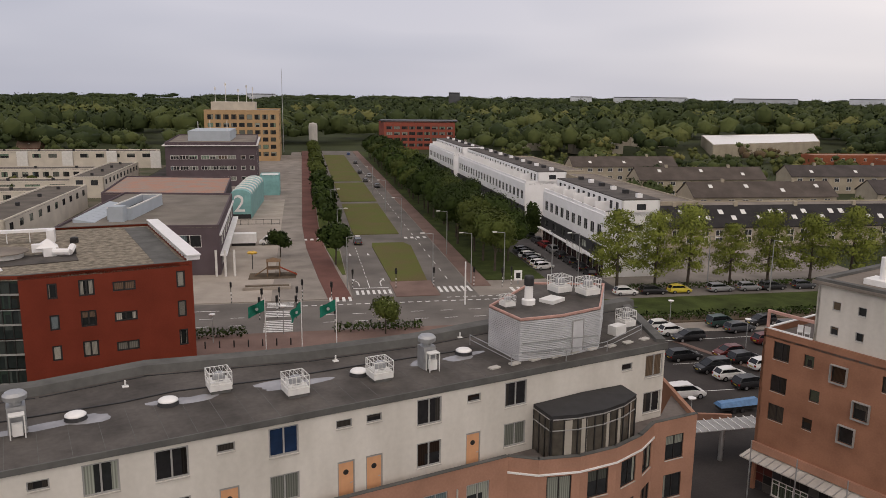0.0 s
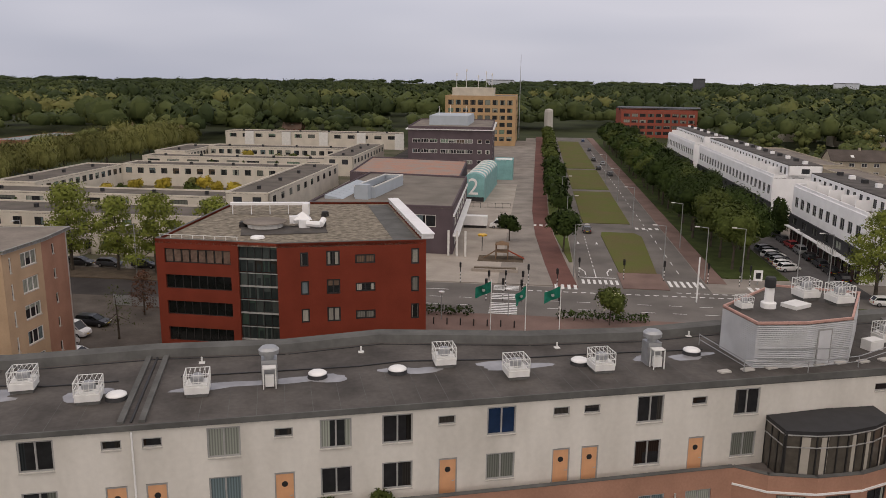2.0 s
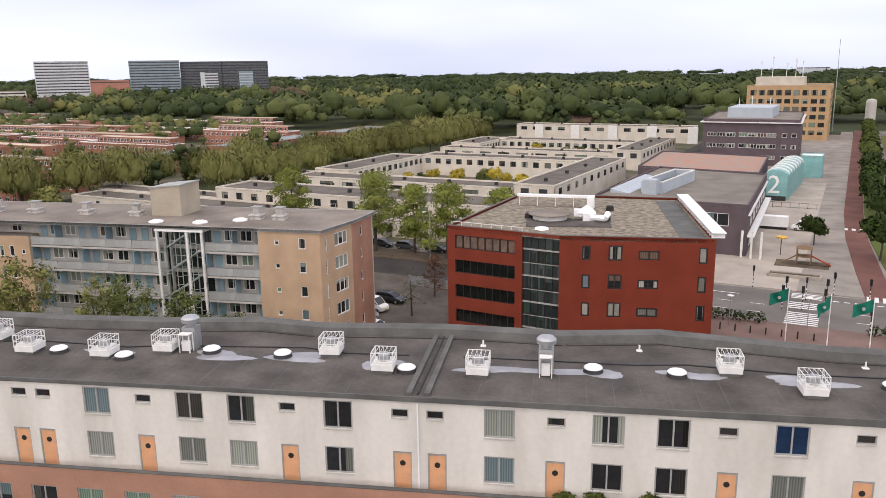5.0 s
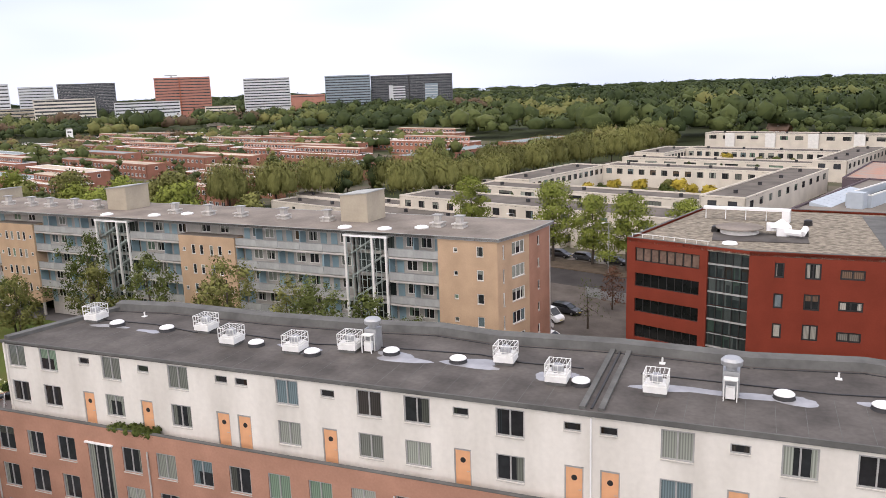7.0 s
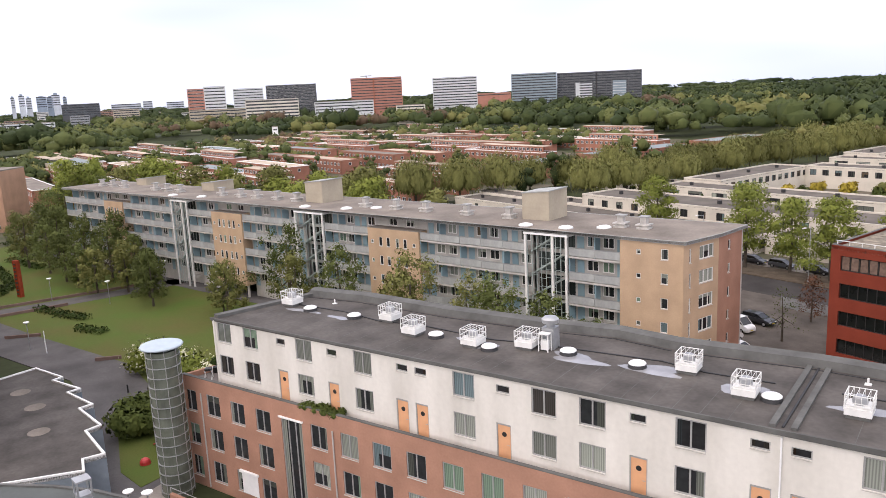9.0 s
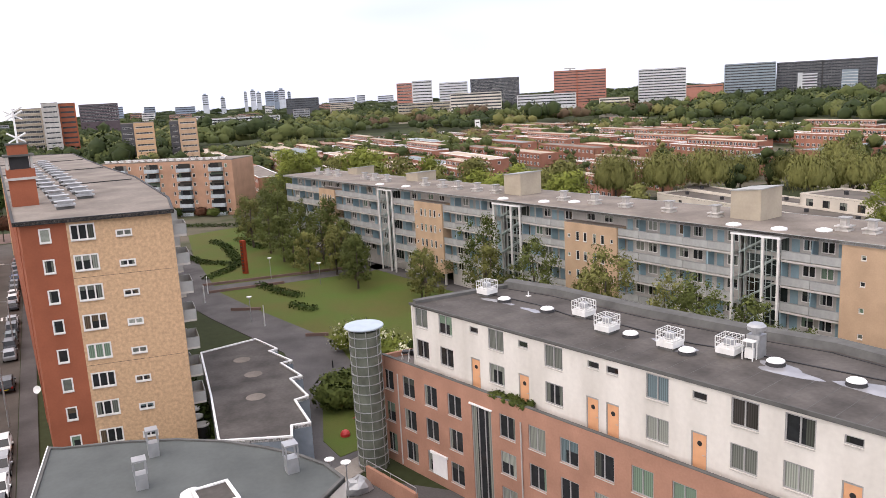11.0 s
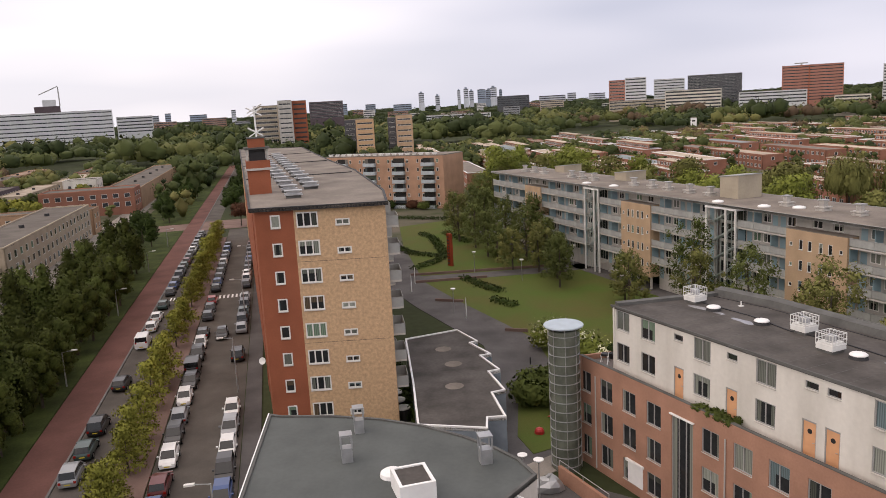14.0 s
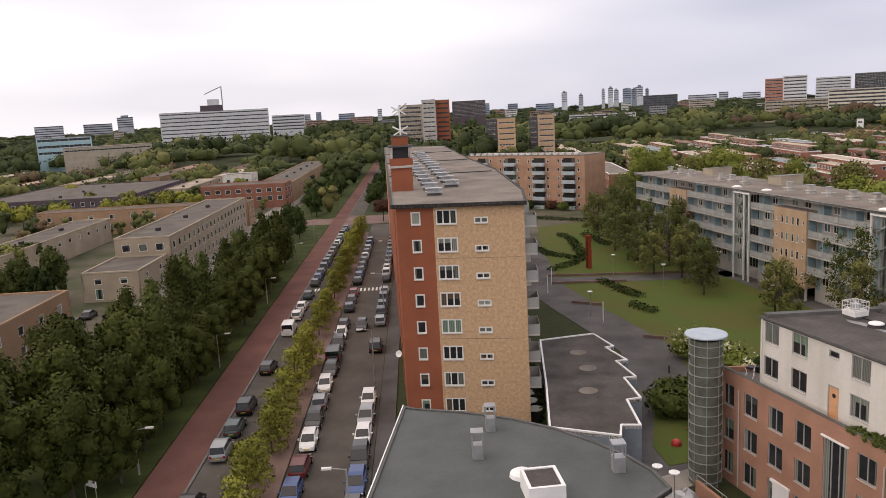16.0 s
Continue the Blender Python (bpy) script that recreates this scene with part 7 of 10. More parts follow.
patio_row(-150, -66, 14, 27, 6.0, 0, 16)
patio_row(-190, -96, 4, 13.6, 3.2, 0, 5, 1.0, "single-storey whitish patio row with a flat roof")
patio_row(-95, -62, 6, 13.6, 3.4, 0, 4, 3.2, "single-storey whitish patio row with garage doors")
patio_row(-196, -150.3, 14, 22, 3.4, 0, 3)
patio_row(-150, -84, 44, 54, 5.2, 0, 8, 3.4)
patio_row(-150, -138, 54.3, 98, 6.0, 1, 12)
patio_row(-84, -73.5, 44, 108, 6.4, 1, 9, 1.8)
patio_row(-138, -84.3, 96, 106, 6.2, 0, 13)
patio_row(-150, -84, 132, 141, 5.0, 0, 8, 3.4)
patio_row(-150, -138, 141.3, 170, 6.0, 1, 9)
patio_row(-84, -74, 130, 184, 6.4, 1, 9, 1.8)
patio_row(-138, -84.3, 160, 171, 6.2, 0, 14)
patio_row(-160, -76, 232, 244, 7.0, 0, 12, 2.6, "whitish row with pale stair bays at the wood")
patio_row(-198, -154, 60, 68, 3.2, 0, 3)
for k in range(5):
    p = blvd(-150 + k * 18, 231.8)
    solid("stair_bay", shared("sbay", lambda: Shape().box(0, -1.0, 0, 4.2, 0, 7.3).mesh("stair_bay", PALE_FRAME)), None, "white projecting stair bay", "stair bay", "stair bays", at=pose(*p, 0, 0, 0, 10.3))
for k in range(14):
    q = -147 + (k % 7) * 9.6
    s = 43.2 if k < 7 else 131.2
    solid("garden_wall", shared("gwall", lambda: Shape().box(-0.15, -8, 0, 0.15, 0, 2.4).mesh("garden_wall", PATIO)), None, "whitish garden wall between patios", "garden wall", "garden walls", at=pose(*blvd(q, s), 0, 0, 0, 10.3))

BLUE_ROOF = material("blue_grey_metal_roof", (0.21, 0.25, 0.25), 0.6, 0.1, 0.12, 4, 20, 0.05)
TERRACE_RED = material("dark_red_terrace_brick", (0.32, 0.15, 0.105), 0.9, 0, 0.2, 5, 40, 0.2, spread=0.15)
PALE_ROOF = material("bleached_roof_felt", (0.46, 0.385, 0.305), 0.9, 0, 0.25, 5, 30, 0.1, spread=0.2)
RED_TILE = material("red_brown_roof", (0.33, 0.23, 0.175), 0.85, 0, 0.25, 4, 30, 0.2, spread=0.2)


def brick_row(q0, q1, s0, depth, z1, roof, band=True, trim=False):
    poly = [blvd(q0, s0), blvd(q1, s0), blvd(q1, s0 + depth), blvd(q0, s0 + depth)]
    L = (q1 - q0)
    fr = {0: (grid(0.6, L - 0.6, int(L / 3.2), 1.8, [(z1 - 2.2, z1 - 0.8), (0.8, 2.2)], 2), PALE_FRAME), 1: ([(depth / 2, 1.4, z1 - 2.2, z1 - 0.9, 1)], PALE_FRAME)}
    t = house("brick_row", "dark red brick terrace with a flat roof", poly, z1, TERRACE_RED, roof, fr, "terrace", 0.2, "brick rows", band=True, rim=WHITE_PAINT if trim else None)
    if band:
        part("white_trim", ring(poly, 0.4, z1 + 0.2, z1 + 0.5), WHITE_PAINT, t)
        inner = [blvd(q0 + L * 0.12, s0 + depth * 0.45), blvd(q1 - L * 0.06, s0 + depth * 0.45), blvd(q1 - L * 0.06, s0 + depth), blvd(q0 + L * 0.12, s0 + depth)]
        up = ccw(inner)
        facade(t, along(up[0], up[1]), span(up[0], up[1]), z1, z1 + 2.4, grid(0.5, span(up[0], up[1]) - 0.5, int(L / 3.0), 1.9, [(z1 + 0.6, z1 + 1.9)], 2), TERRACE_RED, PALE_FRAME, band=True, name="upper_storey")
        part("upper_roof", Shape().prism([tuple(p) for p in inner], z1 + 2.4, z1 + 2.6), PALE_ROOF, t)
    return t


rnd = random.Random(5)
brick_row(-262, -212, 22, 9, 6.2, RED_TILE)
brick_row(-222, -205, 0, 9, 6.0, PALE_ROOF, False)
house("white_brick_end", "white end house beside a red brick one", [blvd(-238, -4), blvd(-222.3, -4), blvd(-222.3, 6), blvd(-238, 6)], 6.0, WHITE_STUCCO, PALE_ROOF, {0: (grid(1, 15, 3, 1.4, [(3.6, 5)], 1), DARK_FRAME)}, "house", 0.2)
brick_row(-296, -246, 90, 9, 6.4, RED_TILE)
brick_row(-296, -244, 160, 9, 6.4, PALE_ROOF)
for s0, s1 in ((45, 86), (100, 156), (172, 215)):
    house("blue_roofed_row", "brick row under a blue-grey metal roof", [blvd(-236, s0), blvd(-222, s0), blvd(-222, s1), blvd(-236, s1)], 6.0, TERRACE_RED, BLUE_ROOF, {1: (grid(1, s1 - s0 - 1, 12, 1.4, [(3.6, 5.0)], 1), DARK_FRAME)}, "terrace", 0.15, "blue-roofed rows")
for i in range(14):
    for j in range(4):
        q1 = -300 - j * 66 - rnd.uniform(0, 10)
        s = -88 + i * 24 + rnd.uniform(-3, 3)
        L = rnd.uniform(48, 60)
        brick_row(q1 - L, q1, s, 9, rnd.choice((5.4, 5.8, 6.4)), rnd.choice((RED_TILE, PALE_ROOF, PALE_ROOF, PALE_ROOF, ROOF_GREY, ROOF_GREY, BLUE_ROOF)), rnd.random() < 0.22, rnd.random() < 0.4)
for i in range(6):
    q1 = -262 - i * 44
    brick_row(q1 - 38, q1, -20 - i * 9, 9, 5.8, rnd.choice((PALE_ROOF, RED_TILE)), i % 2 == 0)
house("green_hall", "long low hall with a grey-green roof", [blvd(-470, -60), blvd(-410, -60), blvd(-410, -40), blvd(-470, -40)], 7, BEIGE_WALL, BLUE_ROOF, {}, "hall", 0.2)

# the estate on the other side of the avenue
EST = material("greyish_estate_render", (0.41, 0.34, 0.255), 0.9, 0, 0.15, 4, 30, 0.1, spread=0.1)
EST_BRICK = material("tan_estate_brick", (0.36, 0.235, 0.15), 0.9, 0, 0.15, 4, 30, 0.15, spread=0.12)


def estate(a0, a1, c0, c1, z1, n, levels, mat, edges=(3, 0), roof=None, label="flat-roofed estate row with white windows", w=1.5, pitch=6.0):
    poly = [aven(a0, c0), aven(a0, c1), aven(a1, c1), aven(a1, c0)]
    P = ccw(poly)
    fr = {}
    for e in range(4):
        p, q = P[e], P[(e + 1) % 4]
        m_ = Vector(((p[0] + q[0]) / 2, (p[1] + q[1]) / 2))
        d = Vector((q[0] - p[0], q[1] - p[1]))
        out = Vector((d.y, -d.x)).normalized()
        if out.dot(-m_) > 0.15 * m_.length:
            k = max(2, min(26, int(d.length / (pitch if a0 < 140 and c0 > -150 else 3.6))))
            fr[e] = (grid(0.6, d.length - 0.6, k, w, levels, 1), PALE_FRAME)
    t = house("estate_row", label, poly, z1, mat, roof or PATIO_ROOF, fr, "terrace", 0.3, "estate rows", band=a0 > 140 or c0 < -150)
    for k in range(int((a1 - a0) // 22)):
        p = aven(a0 + (k + 0.5) * 22, (c0 + c1) / 2)
        part("chimney", shared("ech", lambda: Shape().box(-0.5, -0.4, 0, 0.5, 0.4, 0.7).mesh("chimney", LEAD)), None, t, at=pose(*p, z1))


estate(52, 128, -46, -34, 9.4, 14, [(6.6, 8.2), (3.8, 5.4), (1.0, 2.6)], EST, pitch=3.8, w=1.8)
estate(34, 51.7, -46, -35, 5.6, 5, [(3.4, 4.6), (0.5, 2.6)], EST)
estate(-55, 6, -49, -36, 8.2, 11, [(5.6, 7.0), (2.6, 4.2)], EST_BRICK)
estate(132, 141, -100, -34, 7.5, 2, [(4.8, 6.2), (1.6, 3.2)], EST_BRICK)
estate(20, 118, -82, -72, 6.4, 18, [(4.0, 5.2)], EST)
estate(-20, 90, -118, -108, 6.2, 16, [(3.8, 5.0)], EST)
estate(-40, 70, -150, -140, 6.2, 14, [(3.8, 5.0)], EST_BRICK)
estate(182, 196, -62, -30, 9.0, 4, [(6.0, 7.6), (2.8, 4.6)], TERRACE_RED, w=2.0)
estate(197, 340, -44, -30, 7.8, 22, [(5.0, 6.6), (1.8, 3.4)], EST_BRICK)
estate(184, 260, -150, -90, 7.0, 8, [(4.2, 5.8)], BRICK_PURPLE, roof=PATIO_ROOF, label="wide low hall with a dark roof")
for k in range(24):
    a0 = 160 + (k % 4) * 62 + rnd.uniform(-6, 6)
    c0 = -72 - (k // 4) * 36 - rnd.uniform(0, 8)
    if k % 4 == 0 and k < 12 or k == 5:
        continue
    estate(a0, a0 + 54, c0 - 10, c0, rnd.choice((6.0, 6.6, 7.4)), 5, [(3.6, 5.0)], rnd.choice((EST, EST_BRICK, EST_BRICK, TERRACE_RED)), roof=rnd.choice((PATIO_ROOF, RED_TILE, PALE_ROOF)))
for k in range(5):
    estate(-60 + k * 40, -26 + k * 40, -196 - 3 * k, -186 - 3 * k, 6.2, 4, [(3.6, 5.0)], EST_BRICK, roof=PALE_ROOF)
estate(250, 262, -70, -56, 8.5, 2, [(5, 6.5)], WHITE_STUCCO, label="small white block among the rows")

# skyline
def bearing(az, d):
    return (d * math.sin(radians(az)), d * math.cos(radians(az)))


def far_block(name, label, az0, az1, d, z1, mat, floors, glass_h=1.6, step=3.4, lights=12, fr=None, deep=22, z0=0.0, roof=None):
    p, q = bearing(az0, d), bearing(az1, d)
    m, L = along(p, q), span(p, q)
    t = thing(name, label, "office building", m)
    wins = [(L / 2, L - 1.6, z1 - 2.6 - step * k, z1 - 2.6 - step * k + glass_h, lights) for k in range(floors) if z1 - 2.6 - step * k > 1]
    facade(t, pose(0, 0, 0), L, 0, z1, wins, mat, fr or PALE_FRAME, FAR_GLASS, plain=True, depth=0.3)
    part("side_wall", Shape().box(0, 0.32, 0, L, deep, z1 - 0.05), mat, t)
    part("roof", Shape().box(0, 0, z1, L, deep, z1 + 0.3), roof or ROOF_GREY, t)
    return t, L


GREY_BLUE = material("blue_grey_office", (0.24, 0.3, 0.34), 0.4, 0.1, 0.15, 6, 5, 0.0)
CHARCOAL = material("charcoal_office", (0.075, 0.078, 0.088), 0.4, 0, 0.2, 6, 5, 0.0)
SALMON = material("salmon_office", (0.42, 0.2, 0.15), 0.85, 0, 0.12, 8, 5, 0.0)
PALE_OFFICE = material("pale_office", (0.6, 0.62, 0.63), 0.6, 0, 0.1, 8, 5, 0.0)
CREAM_OFFICE = material("cream_office", (0.66, 0.62, 0.54), 0.8, 0, 0.1, 8, 5, 0.0)
t, L = far_block("charcoal_office", "wide charcoal office with a white stair bay", -56.0, -50.15, 1050, 49.0, CHARCOAL, 12, 1.9, 3.3, 34, GREY_FRAME)
part("white_bay", Shape().box(L * 0.22, -0.6, 0, L * 0.27, -0.1, 36).box(L * 0.27, -0.6, 0, L * 0.4, -0.1, 3), PALE_OFFICE, t)
for k in range(10):
    part("white_band", Shape().box(L * 0.22, -0.8, 3.4 + 3.3 * k, L * 0.42, -0.12, 5.0 + 3.3 * k), PALE_OFFICE, t)
part("joint", Shape().box(L * 0.46, -0.4, 0, L * 0.475, -0.05, 49.4), LEAD, t)
part("glass_bay", Shape().box(L * 0.66, -0.5, 6, L * 0.82, -0.1, 37), GREY_BLUE, t)
for k in range(9):
    part("bay_band", Shape().box(L * 0.66, -0.62, 7 + 3.3 * k, L * 0.82, -0.52, 7.7 + 3.3 * k), PALE_OFFICE, t)
far_block("blue_office", "blue-grey slab office with a window grid", -59.25, -56.03, 1040, 50.5, GREY_BLUE, 13, 1.5, 3.3, 18, GREY_FRAME)
far_block("pale_office", "pale banded office block", -64.9, -61.7, 1080, 51.0, PALE_OFFICE, 11, 1.6, 3.5, 16, PALE_FRAME)
t, L = far_block("salmon_office", "salmon-coloured office with window rows", -70.75, -67.1, 1020, 54.0, SALMON, 12, 1.2, 3.4, 14, SALMON)
part("mast", Shape().box(L * 0.2, 5, 56, L * 0.42, 6, 57.2).box(L * 0.3, 5, 54, L * 0.33, 6, 56), GREY_FRAME, t)
part("joint", Shape().box(L * 0.44, -0.5, 0, L * 0.455, -0.05, 54.2), BRICK_RUST, t)
far_block("striped_office", "dark office with upright pale stripes", -76.7, -73.2, 1150, 52.0, CHARCOAL, 9, 2.2, 4.0, 40, PALE_FRAME)
far_block("cream_office", "cream office with a chequered window pattern", -78.2, -74.5, 930, 33.0, CREAM_OFFICE, 7, 1.9, 3.6, 26, CREAM_OFFICE)
far_block("white_office", "white stepped office block", -78.95, -76.9, 1200, 50.0, PALE_OFFICE, 8, 1.4, 3.8, 10, PALE_FRAME)
far_block("banded_office", "white office with dark window bands", -80.9, -79.45, 1000, 51.0, PALE_OFFICE, 10, 1.6, 3.8, 8, PALE_FRAME)
far_block("brick_office", "salmon brick office end", -82.0, -80.9, 1000, 49.0, SALMON, 10, 1.4, 3.8, 5, PALE_FRAME)
far_block("low_office", "long low pale office among trees", -73.4, -69.2, 960, 27.0, PALE_OFFICE, 4, 1.6, 3.6, 20, PALE_FRAME)
far_block("low_office", "long low brownish office among trees", -82.0, -77.0, 980, 24.0, BEIGE_WALL, 3, 1.6, 3.6, 20, PALE_FRAME)
far_block("low_white_office", "low white office before the salmon one", -67.6, -65.5, 860, 20.0, CREAM_OFFICE, 3, 1.6, 3.2, 10, CREAM_OFFICE)
far_block("red_roofed_hall", "long hall with an orange-red roof", -61.7, -59.3, 1000, 28.0, SALMON, 1, 1.2, 4, 8, SALMON, roof=RED_TILE)
t, L = far_block("hospital", "wide white hospital with dark window bands", -123.8, -116.5, 900, 45.0, PALE_OFFICE, 9, 1.3, 4.1, 24, PALE_FRAME, 30)
part("core", Shape().box(L * 0.37, 4, 45.0, L * 0.58, 24, 51.5), BRICK_PURPLE, t, "dark plant storey")
part("tank", Shape().box(L * 0.44, 8, 51.5, L * 0.55, 20, 58), PALE_OFFICE, t)
part("crane", Shape().box(L * 0.575, 10, 51.5, L * 0.585, 11, 71).add([(L * 0.42, 10, 63), (L * 0.58, 10, 71), (L * 0.58, 11, 71), (L * 0.42, 11, 63), (L * 0.42, 10, 64), (L * 0.58, 10, 72), (L * 0.58, 11, 72), (L * 0.42, 11, 64)], [(0, 1, 5, 4), (1, 2, 6, 5), (2, 3, 7, 6), (3, 0, 4, 7), (4, 5, 6, 7), (3, 2, 1, 0)]), GREY_FRAME, t)
far_block("hospital_wing", "low wing beside the hospital", -116.3, -114.0, 950, 37.0, PALE_OFFICE, 5, 1.6, 3.6, 16, PALE_FRAME)
far_block("slab_flats", "grey slab flats with balcony bands", -107.3, -105.6, 540, 37.5, BEIGE_WALL, 11, 1.5, 3.0, 12, PALE_FRAME, 14)
far_block("red_tower_flats", "tall red and white stair tower of flats", -104.6, -103.6, 520, 39.5, BRICK_RUST, 12, 1.0, 3.0, 3, DARK_FRAME, 14)
far_block("white_tower_flats", "white end wall of tall flats", -105.6, -104.6, 515, 40.0, CONCRETE, 12, 1.0, 3.0, 3, PALE_FRAME, 14)
far_block("dark_slab_flats", "dark slab flats with pale balconies", -103.4, -101.0, 900, 42.0, BRICK_PURPLE, 6, 1.5, 3.0, 14, PALE_FRAME, 14)
far_block("ochre_flats", "six-storey ochre flats among trees", -100.2, -98.9, 420, 27.0, BRICK_YELLOW, 8, 0.9, 2.9, 5, PALE_FRAME, 12)
far_block("grey_flats", "grey end of low flats among trees", -101.0, -100.2, 445, 26.5, CHARCOAL, 8, 0.9, 2.9, 5, PALE_FRAME, 12)
far_block("tan_flats", "tan brick flats among trees", -97.3, -96.1, 420, 28.0, TAN_BRICK, 8, 0.9, 2.9, 5, PALE_FRAME, 12)
far_block("slate_flats", "slate-grey end of low flats", -97.9, -97.3, 445, 26.5, CHARCOAL, 8, 0.9, 2.9, 5, PALE_FRAME, 12)
far_block("blue_office", "long dark blue office with stepped roof", -89.9, -87.6, 1500, 40.0, CHARCOAL, 5, 1.8, 4.0, 12, GREY_BLUE)
far_block("white_terrace_far", "white buildings among distant trees", -96.5, -90.4, 900, 20.0, PALE_OFFICE, 4, 1.5, 3.4, 24, PALE_FRAME)
# distance haze is painted into these pale bluish base colours
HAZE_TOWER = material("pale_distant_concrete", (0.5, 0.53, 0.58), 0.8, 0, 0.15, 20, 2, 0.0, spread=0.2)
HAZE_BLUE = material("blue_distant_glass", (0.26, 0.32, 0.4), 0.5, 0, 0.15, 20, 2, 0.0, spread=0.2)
sky_rng = random.Random(17)
LOW_TONES = [material("far_render_" + n, c, 0.85, 0, 0.12, 8, 5, 0.0) for n, c in (("white", (0.62, 0.62, 0.6)), ("brick", (0.34, 0.2, 0.15)), ("sand", (0.46, 0.4, 0.32)), ("grey", (0.3, 0.31, 0.33)))]
for k in range(30):
    az = -128 + k * 1.6 + sky_rng.uniform(-0.5, 0.5)
    if -124.5 < az < -115 or -108 < az < -100.5:
        continue
    far_block("distant_block", "low distant block among the trees", az, az + sky_rng.uniform(0.6, 1.7), sky_rng.uniform(1150, 1900), sky_rng.uniform(16, 29), sky_rng.choice(LOW_TONES), 4, 1.7, 3.6, 10, PALE_FRAME, 16)
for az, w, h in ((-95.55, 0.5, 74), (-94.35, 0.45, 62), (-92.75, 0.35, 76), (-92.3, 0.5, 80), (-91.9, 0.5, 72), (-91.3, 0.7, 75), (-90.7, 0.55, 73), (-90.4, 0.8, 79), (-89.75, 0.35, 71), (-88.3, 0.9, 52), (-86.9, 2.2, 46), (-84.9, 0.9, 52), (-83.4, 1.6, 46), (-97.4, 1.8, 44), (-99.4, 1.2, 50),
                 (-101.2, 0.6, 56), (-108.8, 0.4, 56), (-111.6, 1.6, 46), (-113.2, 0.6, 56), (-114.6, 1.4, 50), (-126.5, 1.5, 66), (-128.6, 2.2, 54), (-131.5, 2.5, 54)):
    tower_ob, far_l = far_block("distant_tower", "skyline tower in a colour paled for haze", az, az + w * sky_rng.uniform(0.6, 0.85), 2500, h * (0.92 if h > 60 else 0.84), sky_rng.choice((HAZE_TOWER, HAZE_TOWER, HAZE_BLUE)), 5, 2.6, 6.5, 6, HAZE_TOWER, 30)
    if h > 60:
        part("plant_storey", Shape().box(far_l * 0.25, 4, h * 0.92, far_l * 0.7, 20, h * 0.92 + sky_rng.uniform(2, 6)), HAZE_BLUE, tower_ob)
t, L = far_block("cyan_building", "pale cyan hall beyond the trees", -131.5, -128.2, 700, 27, material("cyan_panels", (0.36, 0.55, 0.6), 0.6, 0, 0.1, 6, 5, 0), 3, 2.0, 5, 12, PALE_FRAME)
far_block("brown_hall", "long brown hall beyond the estate", -130, -124.5, 620, 20, BEIGE_WALL, 1, 1.2, 4, 20, PALE_FRAME)
far_block("church_house", "white steep-gabled house among trees", -76.5, -76.1, 620, 12, WHITE_PAINT, 2, 1.2, 4, 2, PALE_FRAME, 10)
far_block("watch_tower", "dark slim tower over the wood", 0.3, 1.1, 1500, 36, CHARCOAL, 1, 2, 5, 2, CHARCOAL, 14)
# horizon halls, with the same haze in their colour
for az, w, h in ((12, 5, 30), (20, 4, 29), (27, 6, 31), (9, 1.5, 30), (-14, 2, 29)):
    far_block("distant_hall", "long pale hall on the horizon", az, az + w, 2400, h, HAZE_TOWER, 1, 2, 5, 10, HAZE_TOWER)
for q, s in ((-253, 308), (-156, 304)):
    gabled("villa", "red-roofed villa at the edge of the wood", blvd(q, s), blvd(q + 11, s), 9, 4, 8, TERRACE_RED, RED_TILE, 3, 1, "villas")


# ---- trees and shrubs ----
BARK = material("bark", (0.09, 0.075, 0.06), 0.95, 0, 0.3, 1, 30, 0.4)
LEAF_DARK = leaf_material("dark_leaves", (0.009, 0.017, 0.005), (0.046, 0.071, 0.016))
LEAF_ALDER = leaf_material("alder_leaves", (0.006, 0.01, 0.003), (0.08, 0.097, 0.021))
LEAF_MID = leaf_material("green_leaves", (0.026, 0.04, 0.01), (0.094, 0.116, 0.029))
LEAF_FRESH = leaf_material("fresh_leaves", (0.085, 0.115, 0.022), (0.215, 0.24, 0.05))
LEAF_BIRCH = leaf_material("birch_leaves", (0.05, 0.068, 0.02), (0.13, 0.15, 0.046))
LEAF_YELLOW = leaf_material("yellow_green_leaves", (0.11, 0.12, 0.02), (0.285, 0.285, 0.055))
LEAF_WILLOW = leaf_material("willow_leaves", (0.085, 0.092, 0.028), (0.2, 0.2, 0.065))
LEAF_GOLD = leaf_material("golden_leaves", (0.22, 0.17, 0.025), (0.42, 0.33, 0.05))
LEAF_RUST = leaf_material("copper_leaves", (0.06, 0.028, 0.018), (0.13, 0.06, 0.035))
BLOSSOM = leaf_material("white_blossom", (0.4, 0.4, 0.25), (0.75, 0.74, 0.55))
LEAF_WOOD = leaf_material("wood_leaves", (0.016, 0.029, 0.011), (0.13, 0.127, 0.026))
wt = LEAF_WOOD.node_tree
# per-tree leaf tone, which also carries the painted distance haze
species = wt.nodes.new("ShaderNodeAttribute")
species.attribute_name = "species"
leaf_mix = next(n for n in wt.nodes if n.type == "VALTORGB")
while len(leaf_mix.color_ramp.elements) < 7:
    leaf_mix.color_ramp.elements.new(0.5)
for e, (p_, c_) in zip(leaf_mix.color_ramp.elements, ((0.0, (0.018, 0.029, 0.013)), (0.28, (0.042, 0.056, 0.02)), (0.48, (0.072, 0.088, 0.03)), (0.66, (0.108, 0.116, 0.04)), (0.84, (0.15, 0.142, 0.05)), (0.93, (0.115, 0.088, 0.046)), (1.0, (0.09, 0.062, 0.04)))):
    e.position, e.color = p_, (*c_, 1)
nudge = wt.nodes.new("ShaderNodeMath")
nudge.operation = "MULTIPLY_ADD"
nudge.inputs[1].default_value = 0.12
